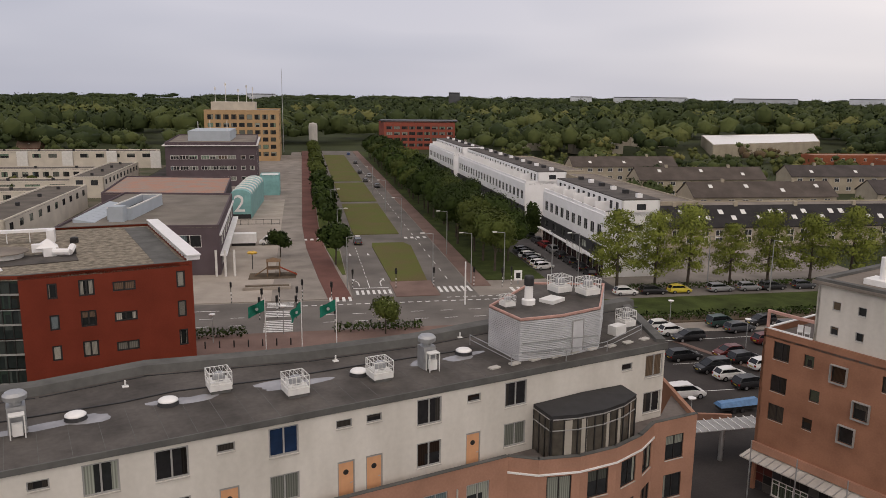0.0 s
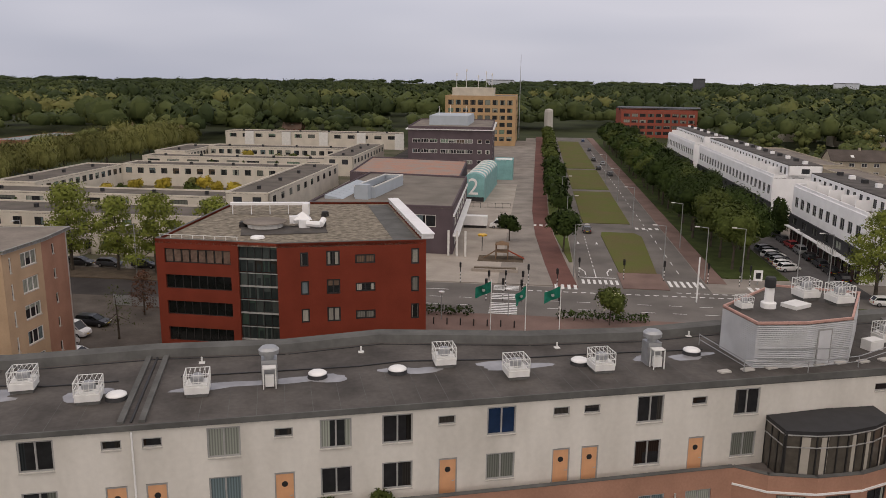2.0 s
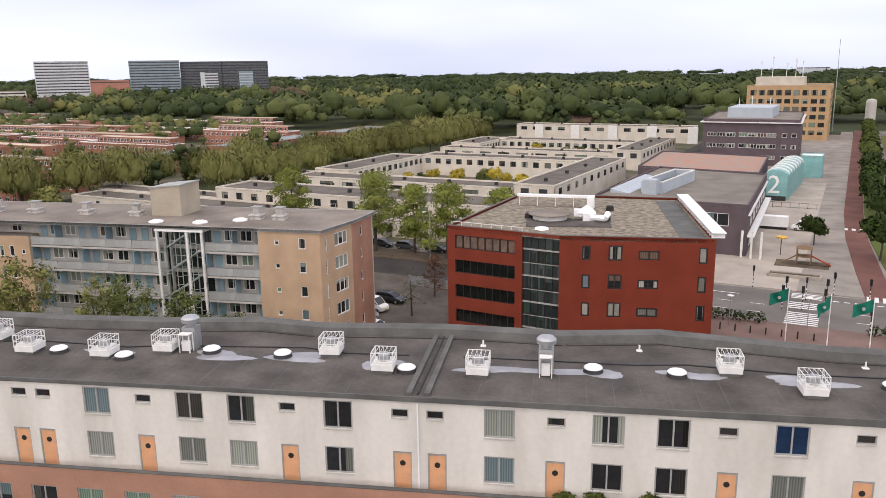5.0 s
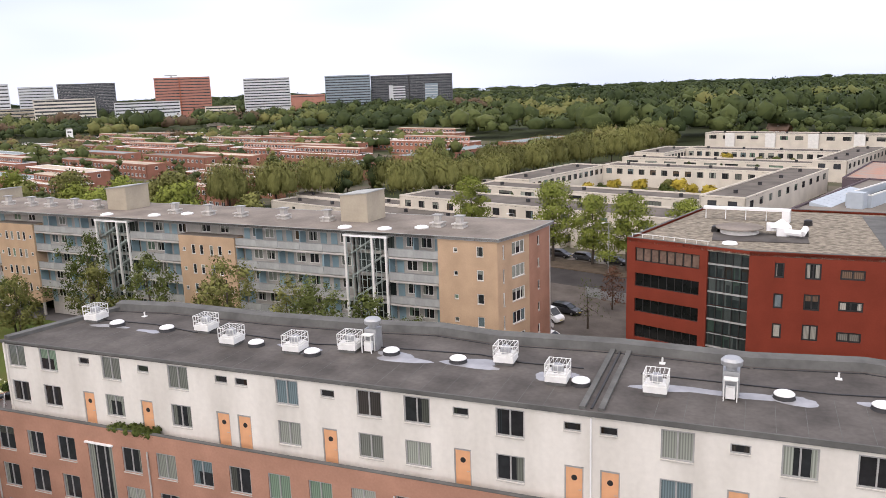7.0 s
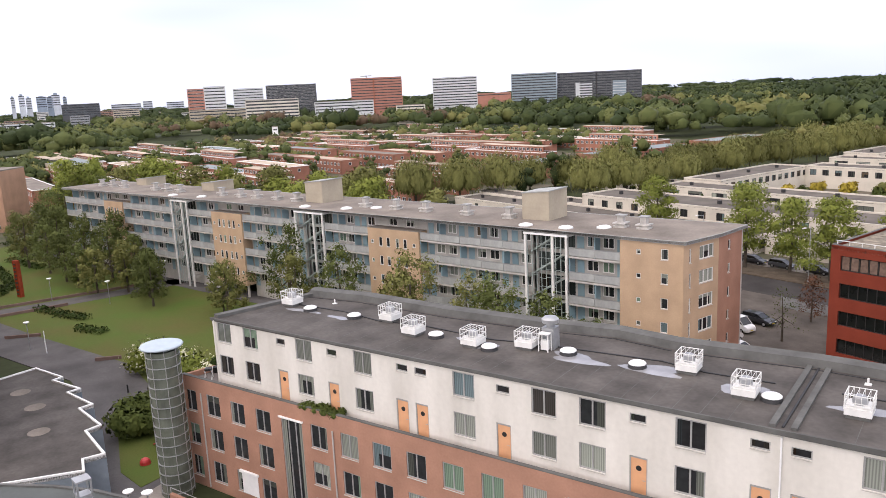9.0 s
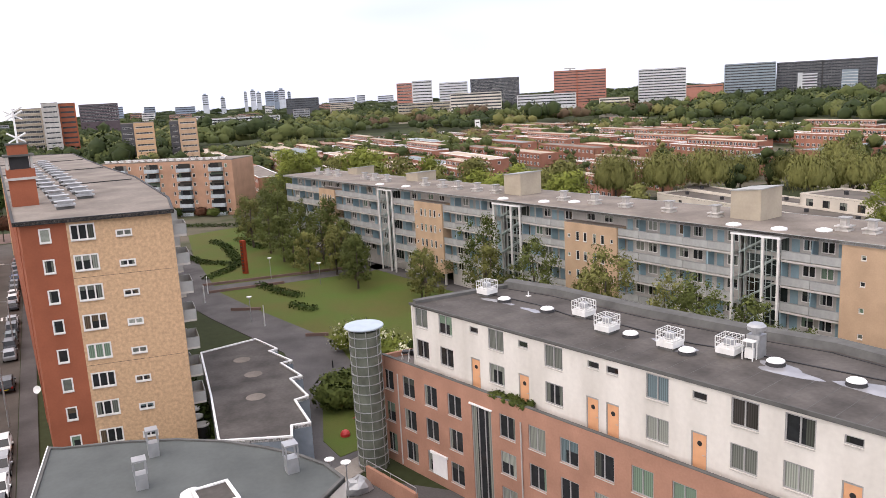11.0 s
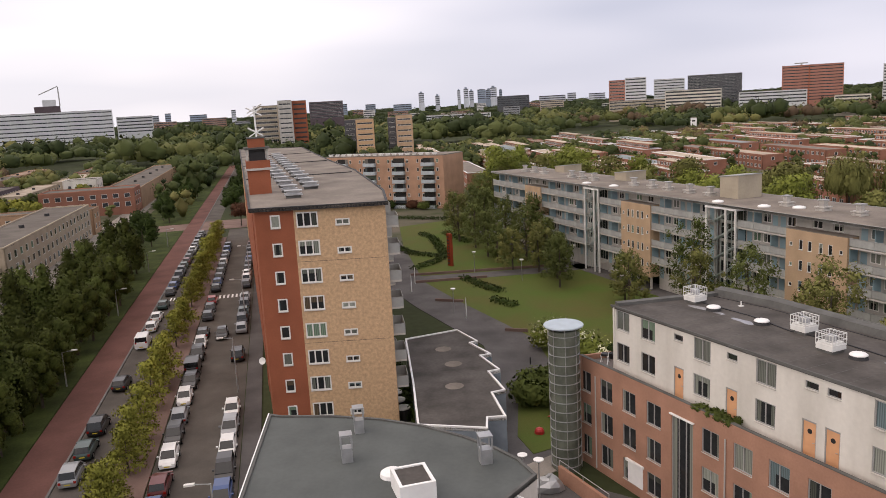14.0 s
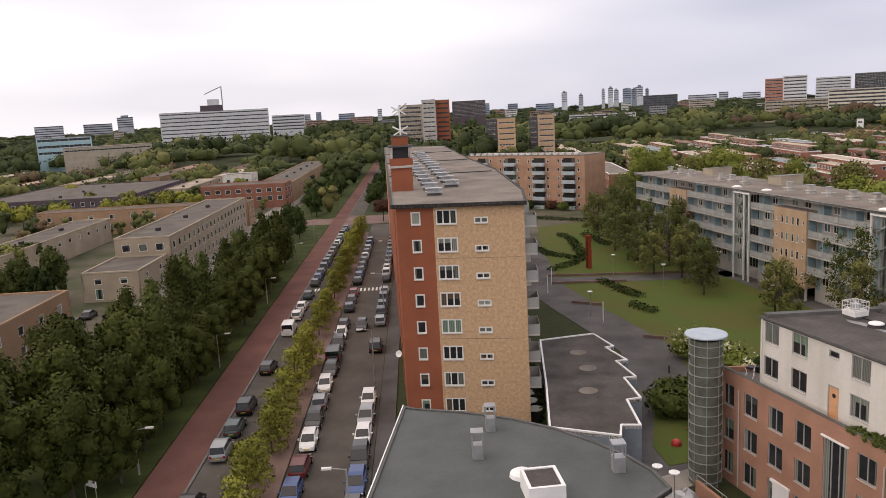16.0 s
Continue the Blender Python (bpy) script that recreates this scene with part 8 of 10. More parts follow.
wt.links.new(next(n for n in wt.nodes if n.type == "NEW_GEOMETRY").outputs["Random Per Island"], nudge.inputs[0])
wt.links.new(species.outputs["Fac"], nudge.inputs[2])
wt.links.new(nudge.outputs[0], leaf_mix.inputs["Fac"])


def leaf_cloud(rng, blobs, n, size, droop=0.0, inner=0.45, core=0.0, m=8, rings=4, low=-1.2):
    """Leaf clumps scattered over the skins of several blobs, facing outwards: three corners each, with soft normals. core: a lumpy inner mass at this share of the blobs' size."""
    blobs = np.array(blobs, float)
    n = int(n * 1.7)
    area = blobs[:, 3] * blobs[:, 4] + blobs[:, 4] * blobs[:, 5] + blobs[:, 3] * blobs[:, 5]
    pick = rng.choice(len(blobs), n, p=area / area.sum())
    b = blobs[pick]
    d = rng.normal(size=(n, 3))
    d /= np.linalg.norm(d, axis=1)[:, None]
    d[:, 2] = np.where(d[:, 2] < -0.55, -d[:, 2], d[:, 2])
    r = 1 - inner * rng.random(n) ** 1.2 + 0.14 * rng.normal(size=n)
    c = b[:, :3] + d * b[:, 3:6] * r[:, None]
    nrm = d + rng.normal(scale=0.45, size=(n, 3))
    nrm /= np.linalg.norm(nrm, axis=1)[:, None]
    ref = np.where(np.abs(nrm[:, 2:3]) > 0.9, np.array([[1.0, 0, 0]]), np.array([[0, 0, 1.0]]))
    u = np.cross(nrm, ref)
    u /= np.linalg.norm(u, axis=1)[:, None]
    v = np.cross(nrm, u)
    s = size * (0.6 + 0.8 * rng.random(n))[:, None]
    if droop:
        v = np.where(v[:, 2:3] > 0, -v, v)
        tri = np.stack([c - u * s * 0.42, c + u * s * 0.42, c + v * s * (1 + droop)], 1)
    else:
        a = rng.random(n) * math.tau
        u, v = u * np.cos(a)[:, None] + v * np.sin(a)[:, None], v * np.cos(a)[:, None] - u * np.sin(a)[:, None]
        k = rng.uniform(0.75, 1.2, size=(n, 3, 1))
        tri = np.stack([c + u * s * k[:, 0], c + (v * 0.87 - u * 0.5) * s * k[:, 1], c - (v * 0.87 + u * 0.5) * s * k[:, 2]], 1)
    soft = 0.8 * d + 0.2 * nrm + np.array([[0, 0, 0.25]])
    soft /= np.linalg.norm(soft, axis=1)[:, None]
    out = [np.concatenate([tri.reshape(-1, 3), np.repeat(soft, 3, 0)], 1)]
    if core:
        for bl in blobs:
            lump = rng.uniform(0.74, 1.16, size=(rings + 1, m))
            grid_ = np.zeros((rings + 1, m, 3))
            for i in range(rings + 1):
                e = low + (math.pi / 2 - low) * i / rings
                for j in range(m):
                    w = j * math.tau / m
                    k = 1.0 if i == rings else lump[i, j]
                    grid_[i, j] = (math.cos(e) * math.cos(w) * k, math.cos(e) * math.sin(w) * k, math.sin(e) * k)
            tris = []
            for i in range(rings):
                for j in range(m):
                    j2 = (j + 1) % m
                    if True:
                        tris.append((grid_[i, j], grid_[i, j2], grid_[i + 1, j2]))
                    if i < rings - 1:
                        tris.append((grid_[i, j], grid_[i + 1, j2], grid_[i + 1, j]))
            t = np.array(tris).reshape(-1, 3)
            nn = t + np.array([[0, 0, 0.25]])
            nn /= np.linalg.norm(nn, axis=1)[:, None]
            out.append(np.concatenate([t * bl[3:6] * core + bl[:3], nn], 1))
    return np.concatenate(out)


def leaf_mesh(name, verts, mat, hue=None):
    verts, soft = verts[:, :3], verts[:, 3:6]
    n = len(verts) // 3
    me = bpy.data.meshes.new(name)
    me.vertices.add(len(verts))
    me.vertices.foreach_set("co", verts.astype(np.float32).ravel())
    me.loops.add(len(verts))
    me.loops.foreach_set("vertex_index", np.arange(len(verts), dtype=np.int32))
    me.polygons.add(n)
    me.polygons.foreach_set("loop_start", np.arange(0, len(verts), 3, dtype=np.int32))
    me.materials.append(mat)
    me.update(calc_edges=True)
    held = me.attributes.new("custom_normal", "FLOAT_VECTOR", "POINT")
    held.data.foreach_set("vector", soft.astype(np.float32).ravel())
    if hue is not None:
        kind = me.attributes.new("species", "FLOAT", "POINT")
        kind.data.foreach_set("value", hue.astype(np.float32))
    me.update()
    return me


def crown_blobs(rng, kind, h):
    """Where the foliage of a tree of height h sits."""
    out = []
    if kind == "round":
        R = h * 0.36
        for k in range(9):
            a, e = rng.uniform(0, math.tau), rng.uniform(-0.5, 0.9)
            out.append((R * 0.55 * math.cos(a), R * 0.55 * math.sin(a), h * 0.6 + e * R * 0.6, R * rng.uniform(0.42, 0.62), R * rng.uniform(0.42, 0.62), R * rng.uniform(0.4, 0.6)))
        out.append((0, 0, h * 0.62, R * 0.75, R * 0.75, R * 0.85))
    elif kind == "upright":
        R = h * 0.23
        for k in range(9):
            f = k / 8
            w = R * (0.5 + 0.75 * math.sin(math.pi * min(1.0, 0.18 + 0.74 * f))) * (1.05 - 0.45 * f) * 0.85 * rng.uniform(0.82, 1.18)
            out.append((rng.uniform(-0.3, 0.3) * w, rng.uniform(-0.3, 0.3) * w, h * (0.25 + 0.68 * f), w, w, h * 0.11))
    elif kind == "oval":
        for k in range(16):
            f = (k + rng.random()) / 16
            a = k * 2.4 + rng.uniform(-0.5, 0.5)
            w = h * 0.115 * rng.uniform(0.75, 1.25)
            rad = h * 0.24 * math.sin(math.pi * (0.2 + 0.72 * f)) ** 0.8 * rng.uniform(0.55, 1.05)
            out.append((rad * math.cos(a), rad * math.sin(a), h * (0.24 + 0.66 * f), w, w, w * 1.15))
        out.append((0, 0, h * 0.5, h * 0.15, h * 0.15, h * 0.34))
    elif kind == "loose":
        for k in range(20):
            f = k / 19
            a = k * 2.4
            w = h * 0.11 * rng.uniform(0.7, 1.35)
            rad = h * 0.27 * (1 - 0.75 * f * f) * rng.uniform(0.35, 1.1)
            out.append((rad * math.cos(a), rad * math.sin(a), h * (0.22 + 0.72 * f), w * 1.3, w * 1.3, w * 0.8))
    elif kind == "birch":
        for k in range(30):
            f = (k + rng.random()) / 30
            a = k * 2.4 + rng.uniform(-0.4, 0.4)
            w = h * 0.085 * rng.uniform(0.6, 1.3)
            rad = h * 0.3 * math.sin(math.pi * (0.3 + 0.62 * f)) ** 0.7 * rng.uniform(0.3, 1.15)
            out.append((rad * math.cos(a), rad * math.sin(a), h * (0.16 + 0.74 * f), w, w, w * 1.2))
    elif kind == "willow":
        R = h * 0.5
        for k in range(7):
            a = k * math.tau / 7
            out.append((R * 0.5 * math.cos(a), R * 0.5 * math.sin(a), h * 0.5, R * 0.5, R * 0.5, h * 0.4))
        out.append((0, 0, h * 0.62, R * 0.7, R * 0.7, h * 0.36))
    elif kind == "bush":
        for k in range(6):
            a = rng.uniform(0, math.tau)
            out.append((h * 0.5 * math.cos(a), h * 0.5 * math.sin(a), h * 0.45, h * 0.45, h * 0.45, h * 0.45))
    return out


TREES = {}


def tree_parts(kind, leaf, h, n, size, variant):
    key = (kind, leaf.name, h, n, variant)
    if key not in TREES:
        rng = np.random.default_rng(sum(ord(c) for c in kind + leaf.name) + variant * 7 + int(h * 10))
        blobs = crown_blobs(rng, kind, h)
        crown = leaf_mesh("crown", leaf_cloud(rng, blobs, n, size, 2.4 if kind == "willow" else 0.0, inner=0.9 if kind == "birch" else 0.45, core={"loose": 0.0, "birch": 0.0, "upright": 0.6, "willow": 0.55}.get(kind, 0.7)), leaf)
        s = Shape()
        r = 0.022 * h
        top = h * (0.8 if kind != "bush" else 0.4)
        s.tube((0, 0, 0), (0.05 * h * 0.3, 0, top * 0.5), r, r * 0.65, 7).tube((0.05 * h * 0.3, 0, top * 0.5), (0, 0.02 * h, top), r * 0.65, r * 0.2, 6)
        for b in blobs[:7]:
            s.tube((0.01 * h, 0, top * rng.uniform(0.35, 0.6)), (b[0] * 0.8, b[1] * 0.8, b[2]), r * 0.4, r * 0.12, 5, False)
        TREES[key] = (crown, s.mesh("trunk", BARK))
    return TREES[key]


def tree(name, label, kind, leaf, x, y, h, n=1300, size=0.34, z=0.0, group="", variants=3, scale=None):
    var = random.randrange(variants)
    crown, trunk = tree_parts(kind, leaf, h, n, size, var)
    k = scale or random.uniform(0.88, 1.14)
    t = thing(name, label, "tree" if kind != "bush" else "shrub", pose(x, y, z, 0, 0, random.uniform(0, 360)), group)
    t.scale = (k * random.uniform(0.92, 1.08), k * random.uniform(0.92, 1.08), k)
    part("trunk", trunk, None, t)
    part("crown", crown, None, t)
    return t


random.seed(11)
# dark rows along the boulevard
for row, q in enumerate((21.8, 27.2)):
    for k in range(30):
        s = 13 + k * 9.2 + random.uniform(-1.5, 1.5)
        if row == 1 and k == 0:
            continue
        tree("boulevard_tree", "dense dark green boulevard tree", "round", random.choice((LEAF_DARK, LEAF_DARK, LEAF_MID)), *blvd(q + random.uniform(-1, 1), s), 12.0, 3000 if k < 9 else 1100, 0.22 if k < 9 else 0.42, group="boulevard trees")
tree("verge_tree", "young dark green tree on the grass verge", "round", LEAF_DARK, *blvd(-7.0, 23), 9.0, 1700, 0.32, group="verge trees")
for k in range(15):
    tree("verge_tree", "young dark green tree on the grass verge", "round", LEAF_DARK, *blvd(-7.2 + random.uniform(-0.8, 0.8), 57 + k * 6.4), 7.5, 900, 0.4, group="verge trees")
for k in range(12):
    tree("verge_tree", "young dark green tree on the grass verge", "round", LEAF_MID, *blvd(-7.2 + random.uniform(-0.8, 0.8), 158 + k * 14), 8.0, 500, 0.55, group="verge trees")
tree("plaza_tree", "small dark tree in the plaza", "round", LEAF_DARK, *blvd(-17.8, 31), 5.6, 900, 0.28)
# bright street trees of the cross street
for q in (40.5, 47.5, 54, 61.5, 69.5, 77, 85.5, 95, 106, 118):
    tree("street_tree", "light green street tree with an airy crown", "loose", LEAF_FRESH, *blvd(q, -3.5 + random.uniform(-1, 1)), 12.5, 3800, 0.17, group="light street trees")
for q, s in ((-66, -5), (-76, -6), (-83.5, -5), (-91, -6.5), (-112, -4)):
    tree("street_tree", "light green street tree with an airy crown", "loose", LEAF_FRESH, *blvd(q, s), 13.5, 4200, 0.18, group="light street trees")
tree("copper_tree", "small copper-leaved tree in the yard", "loose", LEAF_RUST, -70.5, 88.0, 7.0, 600, 0.13)
tree("bare_tree", "thin young tree almost without leaves", "loose", LEAF_MID, -67.0, 78.5, 7.5, 220, 0.1)
tree("blossom_bush", "young chestnut tree with white blossom candles", "round", LEAF_MID, -7.9, 104.5, 5.6, 1500, 0.2, variants=1, scale=1.0)
cr = leaf_mesh("crown", leaf_cloud(np.random.default_rng(3), [(0, 0, 3.3, 2.0, 2.0, 1.9)], 130, 0.1), BLOSSOM)
bb = thing("blossom", "white blossom candles on the young chestnut", "blossom", pose(-7.9, 104.5, 0))
part("flowers", cr, None, bb)
# in front of and behind the gallery block
for u, v, h in ((46, -9, 9), (52, -12, 8), (66, -8, 7), (70, -10, 9), (80, -6, 11), (84, -8, 9), (94.5, -9, 9.5), (104, -8, 8.5), (107, -9, 9.5), (116, -9, 10), (119, -10, 9), (122, -11, 10), (126, -9, 8), (129, -10, 8.5), (132, -9, 7.5), (135.5, -10, 6)):
    p = GX @ Vector((u, v, 0))
    tree("garden_tree", "feathery birch-like tree before the gallery block", "birch", random.choice((LEAF_MID, LEAF_BIRCH, LEAF_WILLOW)), p.x, p.y, float(round(h * (1.35 if u > 75 else 1.15))), 2500, 0.15, group="garden trees")
for x, y, h in ((-148, 7, 9), (-154, 9, 10), (-160, 5, 11), (-166, 7, 12), (-172, 1, 12), (-180, 3, 13), (-186, -4, 12), (-194, -3, 13), (-203, -7, 12), (-212, -6, 11), (-170, 9, 11), (-143, 10, 8), (-221, -6, 13), (-230, -2, 13), (-238, 2, 13), (-226, 8, 14), (-151, 2, 9), (-158, -1, 10), (-165, -3, 11), (-176, -6, 12), (-185, -10, 12), (-200, -12, 12), (-210, 2, 13), (-190, 6, 12)):
    tree("park_tree", "bushy green tree at the edge of the park", random.choice(("birch", "birch", "loose")), random.choice((LEAF_BIRCH, LEAF_BIRCH, LEAF_WILLOW)), x, y, float(h), 2300, 0.17, group="park trees")
for k in range(28):
    u = -62 + k * 5.0
    p = GX @ Vector((u, 30 + random.uniform(-6, 16), 0))
    tree("tall_tree", "tall fresh green tree behind the gallery block", random.choice(("oval", "loose", "loose")), random.choice((LEAF_FRESH, LEAF_FRESH, LEAF_WILLOW)), p.x, p.y, 16.0 if u < 66 else 12.0, 2400, 0.27, group="tall trees")
# willows along the ditch
for k in range(18):
    s = -16 + k * 13.2
    q = (-197 + s * 0.3 if s < 30 else -168) + random.uniform(-3, 3)
    tree("willow", "broad drooping willow beside the ditch", "willow", LEAF_WILLOW, *blvd(q, s), 13.0, 3600, 0.24, group="willows", scale=random.uniform(0.8, 1.2))
for k in range(9):
    tree("willow", "broad drooping willow beside the ditch", "willow", LEAF_WILLOW, *blvd(-190 + random.uniform(-5, 5), 34 + k * 21 + random.uniform(-3, 3)), 12.5, 2200, 0.26, group="willows")
# patio gardens
for k in range(26):
    q, s = random.uniform(-136, -88), random.choice((random.uniform(58, 92), random.uniform(145, 157), random.uniform(30, 41)))
    tree("garden_tree", "small garden tree between the patio rows", "round", random.choice((LEAF_MID, LEAF_WILLOW, LEAF_DARK)), *blvd(q, s), 4.6, 400, 0.35, group="patio trees")
for q, s in ((-122, 74), (-112, 70), (-104, 78), (-98, 72), (-126, 66), (-92, 70), (-118, 150)):
    tree("golden_tree", "small golden-leaved tree in a courtyard", "round", LEAF_GOLD, *blvd(q, s), 5.6, 700, 0.35, group="golden trees")
for k in range(12):
    q = -147 + (k % 6) * 11.5
    solid_at = blvd(q, 42.6 if k < 6 else 130.6)
    tree("conifer", "clipped dark green conifer by a patio", "upright", LEAF_DARK, *solid_at, 4.0, 500, 0.2, group="conifers")
for q, s in ((40.0, 45), (40.2, 49.5)):
    tree("conifer", "tall dark conifer beside the terrace", "upright", LEAF_DARK, *blvd(q, s), 8.0, 900, 0.25, group="conifers")
# avenue: young trees in the strip, dark trees on the verge
for k in range(38):
    a = -70 + k * 4.7 + random.uniform(-0.9, 0.9)
    if k not in (9, 13, 14, 19):
        tree("strip_tree", "young yellow-green tree in the paved strip", "loose", LEAF_YELLOW, *aven(a, 3.2 + random.uniform(-0.4, 0.4)), 5.4, 1350, 0.13, group="strip trees", scale=random.uniform(0.72, 1.14))
for row, c0 in enumerate((-11.6, -17.2)):
    for k in range(11):
        a = -24 + k * 8.6 + row * 4.2 + random.uniform(-2.2, 2.2)
        tree("verge_tree", "dark ovoid alder on the avenue verge", "upright", LEAF_ALDER if random.random() < 0.7 else LEAF_MID, *aven(a, c0 + random.uniform(-1.0, 0.8)), 11.0, 3400 if a < 0 else 1500, 0.16 if a < 0 else 0.24, group="avenue trees", scale=random.uniform(0.78, 1.3))
for a in (-45, -38, -32, -25, -18.5, -12, -5.5, 1.5, 9, 16, 25, 33):
    tree("verge_tree", "ovoid alder standing close to the cycle path", "oval", LEAF_ALDER if random.random() < 0.6 else LEAF_MID, *aven(a + random.uniform(-1, 1), -10.3 + random.uniform(-0.6, 0.3)), 9.0, 3600 if a < 5 else 2200, 0.15, group="path-side trees", scale=random.uniform(0.8, 1.08))
for a, c, k in ((-50, -12.5, 0.85), (-44, -15.5, 1.0), (-46, -21, 1.05), (-38, -12.2, 0.8), (-36, -18.6, 1.1), (-30, -14.6, 0.95), (-28, -21.5, 0.95), (-20, -17.4, 0.85), (-54, -18, 1.1), (-10, -21.8, 0.75)):
    tree("verge_tree", "broad dark tree at the near end of the verge", "oval", LEAF_ALDER, *aven(a, c), 11.0, 5200, 0.15, group="broad verge trees", scale=k * 1.22)
for k in range(3):
    tree("verge_tree", "slim dark tree beside the estate road", "upright", LEAF_DARK, *aven(-34 + k * 11 + random.uniform(-2, 2), -24.5 + random.uniform(-0.5, 0.5)), 7.0, 1100, 0.2, group="estate road trees", scale=random.uniform(0.7, 1.1))
for k in range(26):
    a = 58 + k * 8 + random.uniform(-2, 2)
    if not 118 < a < 144:
        tree("verge_tree", "dark upright tree on the avenue verge", "upright" if k % 2 else "round", LEAF_DARK, *aven(a, random.choice((-13.5, -18.5)) + random.uniform(-1.5, 1.5)), 9.0, 800, 0.32, group="avenue trees")
for k in range(14):
    a = 150 + k * 17 + random.uniform(-4, 4)
    tree("verge_tree", "dark upright tree on the avenue verge", "round", LEAF_DARK, *aven(a, 5.5 + random.uniform(-1.0, 1.5)), 9.0, 700, 0.36, group="avenue trees")
for a, c in ((126, 8.5), (130, 13.0)):
    tree("verge_tree", "dark copper-leaved tree at the junction", "round", LEAF_RUST, *aven(a, c), 8.0, 1100, 0.26, group="junction trees")
for k in range(28):
    a, c = random.uniform(-30, 260), random.uniform(-150, -50)
    tree("estate_tree", "rounded tree between the estate rows", "round", random.choice((LEAF_MID, LEAF_YELLOW, LEAF_WILLOW)), *aven(a, c), 8.0, 700, 0.42, group="estate trees")
for k in range(16):
    tree("estate_tree", "rounded yellow-green tree behind the estate rows", "round", LEAF_YELLOW, *aven(146 + random.uniform(0, 30), -60 - k * 6.5), 9.0, 800, 0.42, group="estate trees")
for a, c in ((16, -52), (22, -56), (28, -51), (33, -57), (12, -60), (38, -53), (26, -63), (18, -66)):
    tree("estate_tree", "dark leafy tree in an estate yard", "oval", random.choice((LEAF_DARK, LEAF_MID, LEAF_ALDER)), *aven(a, c), 9.0, 2200, 0.22, group="yard trees")
# low shrubs and hedges of the park
def hedge(pts, w, h, leaf, label):
    rng = np.random.default_rng(len(pts) * 31 + int(w * 10))
    blobs = []
    for a, b in zip(pts, pts[1:]):
        n = max(1, int(span(a, b) / (w * 0.8)))
        for k in range(n):
            f = k / n
            blobs.append((a[0] + (b[0] - a[0]) * f, a[1] + (b[1] - a[1]) * f, h * 0.5, w * 0.6, w * 0.6, h * 0.6))
    length = sum(span(a, b) for a, b in zip(pts, pts[1:]))
    me = leaf_mesh("hedge", leaf_cloud(rng, blobs, int(length * (w + h) * 9), 0.2), leaf)
    solid("hedge", me, None, label, "hedge", "hedges")


for pts in ([(-155, -17.5), (-161, -14), (-166, -12.3), (-178, -14.5), (-190, -17), (-199, -21)], [(-166, -13), (-171, -20), (-180, -25)], [(-196, -14), (-188, -10), (-181, -7)], [(-144, -7.2), (-138, -4.0), (-131.6, 0.3)], [(-127, -1.3), (-121.6, 2.1)],
            [(-228, -30), (-222, -16), (-217, -8)]):
    hedge(pts, 2.4, 0.8, LEAF_DARK, "low dark shrub bed in the lawn")
hedge([blvd(-60, -21.6), blvd(-20.5, -21.6)], 1.6, 1.3, LEAF_DARK, "clipped dark hedge beside the cross street")
hedge([blvd(-8.5, -21.6), blvd(4, -21.6)], 1.6, 1.3, LEAF_DARK, "clipped dark hedge beside the cross street")
hedge([blvd(42, -4.8), blvd(75, -4.8), blvd(112, -4.8)], 1.3, 1.1, LEAF_DARK, "clipped dark hedge behind the parked cars")
hedge([blvd(30, -22.5), blvd(70, -22.5), blvd(110, -22.5)], 2.2, 1.2, LEAF_DARK, "dark hedge beside the car park")
hedge([(-259.5, -52), (-252, -33), (-246.5, -19)], 1.6, 1.3, LEAF_DARK, "clipped hedge before the brick flats")
for x, y, h, leaf in ((-255, -44, 3.6, LEAF_DARK), (-251.5, -36, 4.2, LEAF_DARK), (-249, -29, 3.8, LEAF_RUST), (-246.5, -24, 3.6, LEAF_MID)):
    tree("shrub", "rounded shrub at the foot of the brick flats", "bush", leaf, x, y, h * 0.8, 700, 0.25, group="shrubs at the flats")
hedge([(-77.5, -9.6), (-90, -13.5), (-104, -16.5), (-122, -22)], 2.0, 1.6, LEAF_DARK, "dark shrubs at the foot of the tower block")
for x, y, h in ((-101, 6.2, 5.0), (-96.5, 9.5, 4.6), (-91, 12.5, 4.2)):
    tree("blossom_bush", "large shrub with cream blossom by the path", "bush", LEAF_FRESH, x, y, h * 0.75, 1100, 0.24, group="blossom bushes")
    fl = thing("blossom", "cream blossom clusters on a shrub", "blossom", pose(x, y, 0), "blossoms")
    part("flowers", leaf_mesh("flowers", leaf_cloud(np.random.default_rng(int(h * 9)), [(0, 0, h * 0.4, h * 0.68, h * 0.68, h * 0.42)], 240, 0.15), BLOSSOM), None, fl)
for x, y, h in ((-82.0, 3.4, 4.2), (-84.6, 5.2, 3.8), (-79.4, 4.8, 3.0), (-89, 6.0, 2.4)):
    tree("school_shrub", "green shrub on the play lawn", "bush", LEAF_MID, x, y, h * 0.8, 900, 0.24, group="school shrubs")
for u in (11.0, 12.2, 13.0, 14.0, 52.9, 54.6, 57.5):
    p = WB @ Vector((u, -0.55, 9.66))
    tree("pot_plant", "leafy pot plant on the walkway", "bush", LEAF_MID, p.x, p.y, 0.8, 220, 0.09, z=9.66, group="pot plants")

# the woods beyond, and the trees between the far rows, as one mass of crowns
def inside(x, y, poly):
    hit = False
    for (x0, y0), (x1, y1) in zip(poly, poly[1:] + poly[:1]):
        if (y0 > y) != (y1 > y) and x < (x1 - x0) * (y - y0) / (y1 - y0) + x0:
            hit = not hit
    return hit


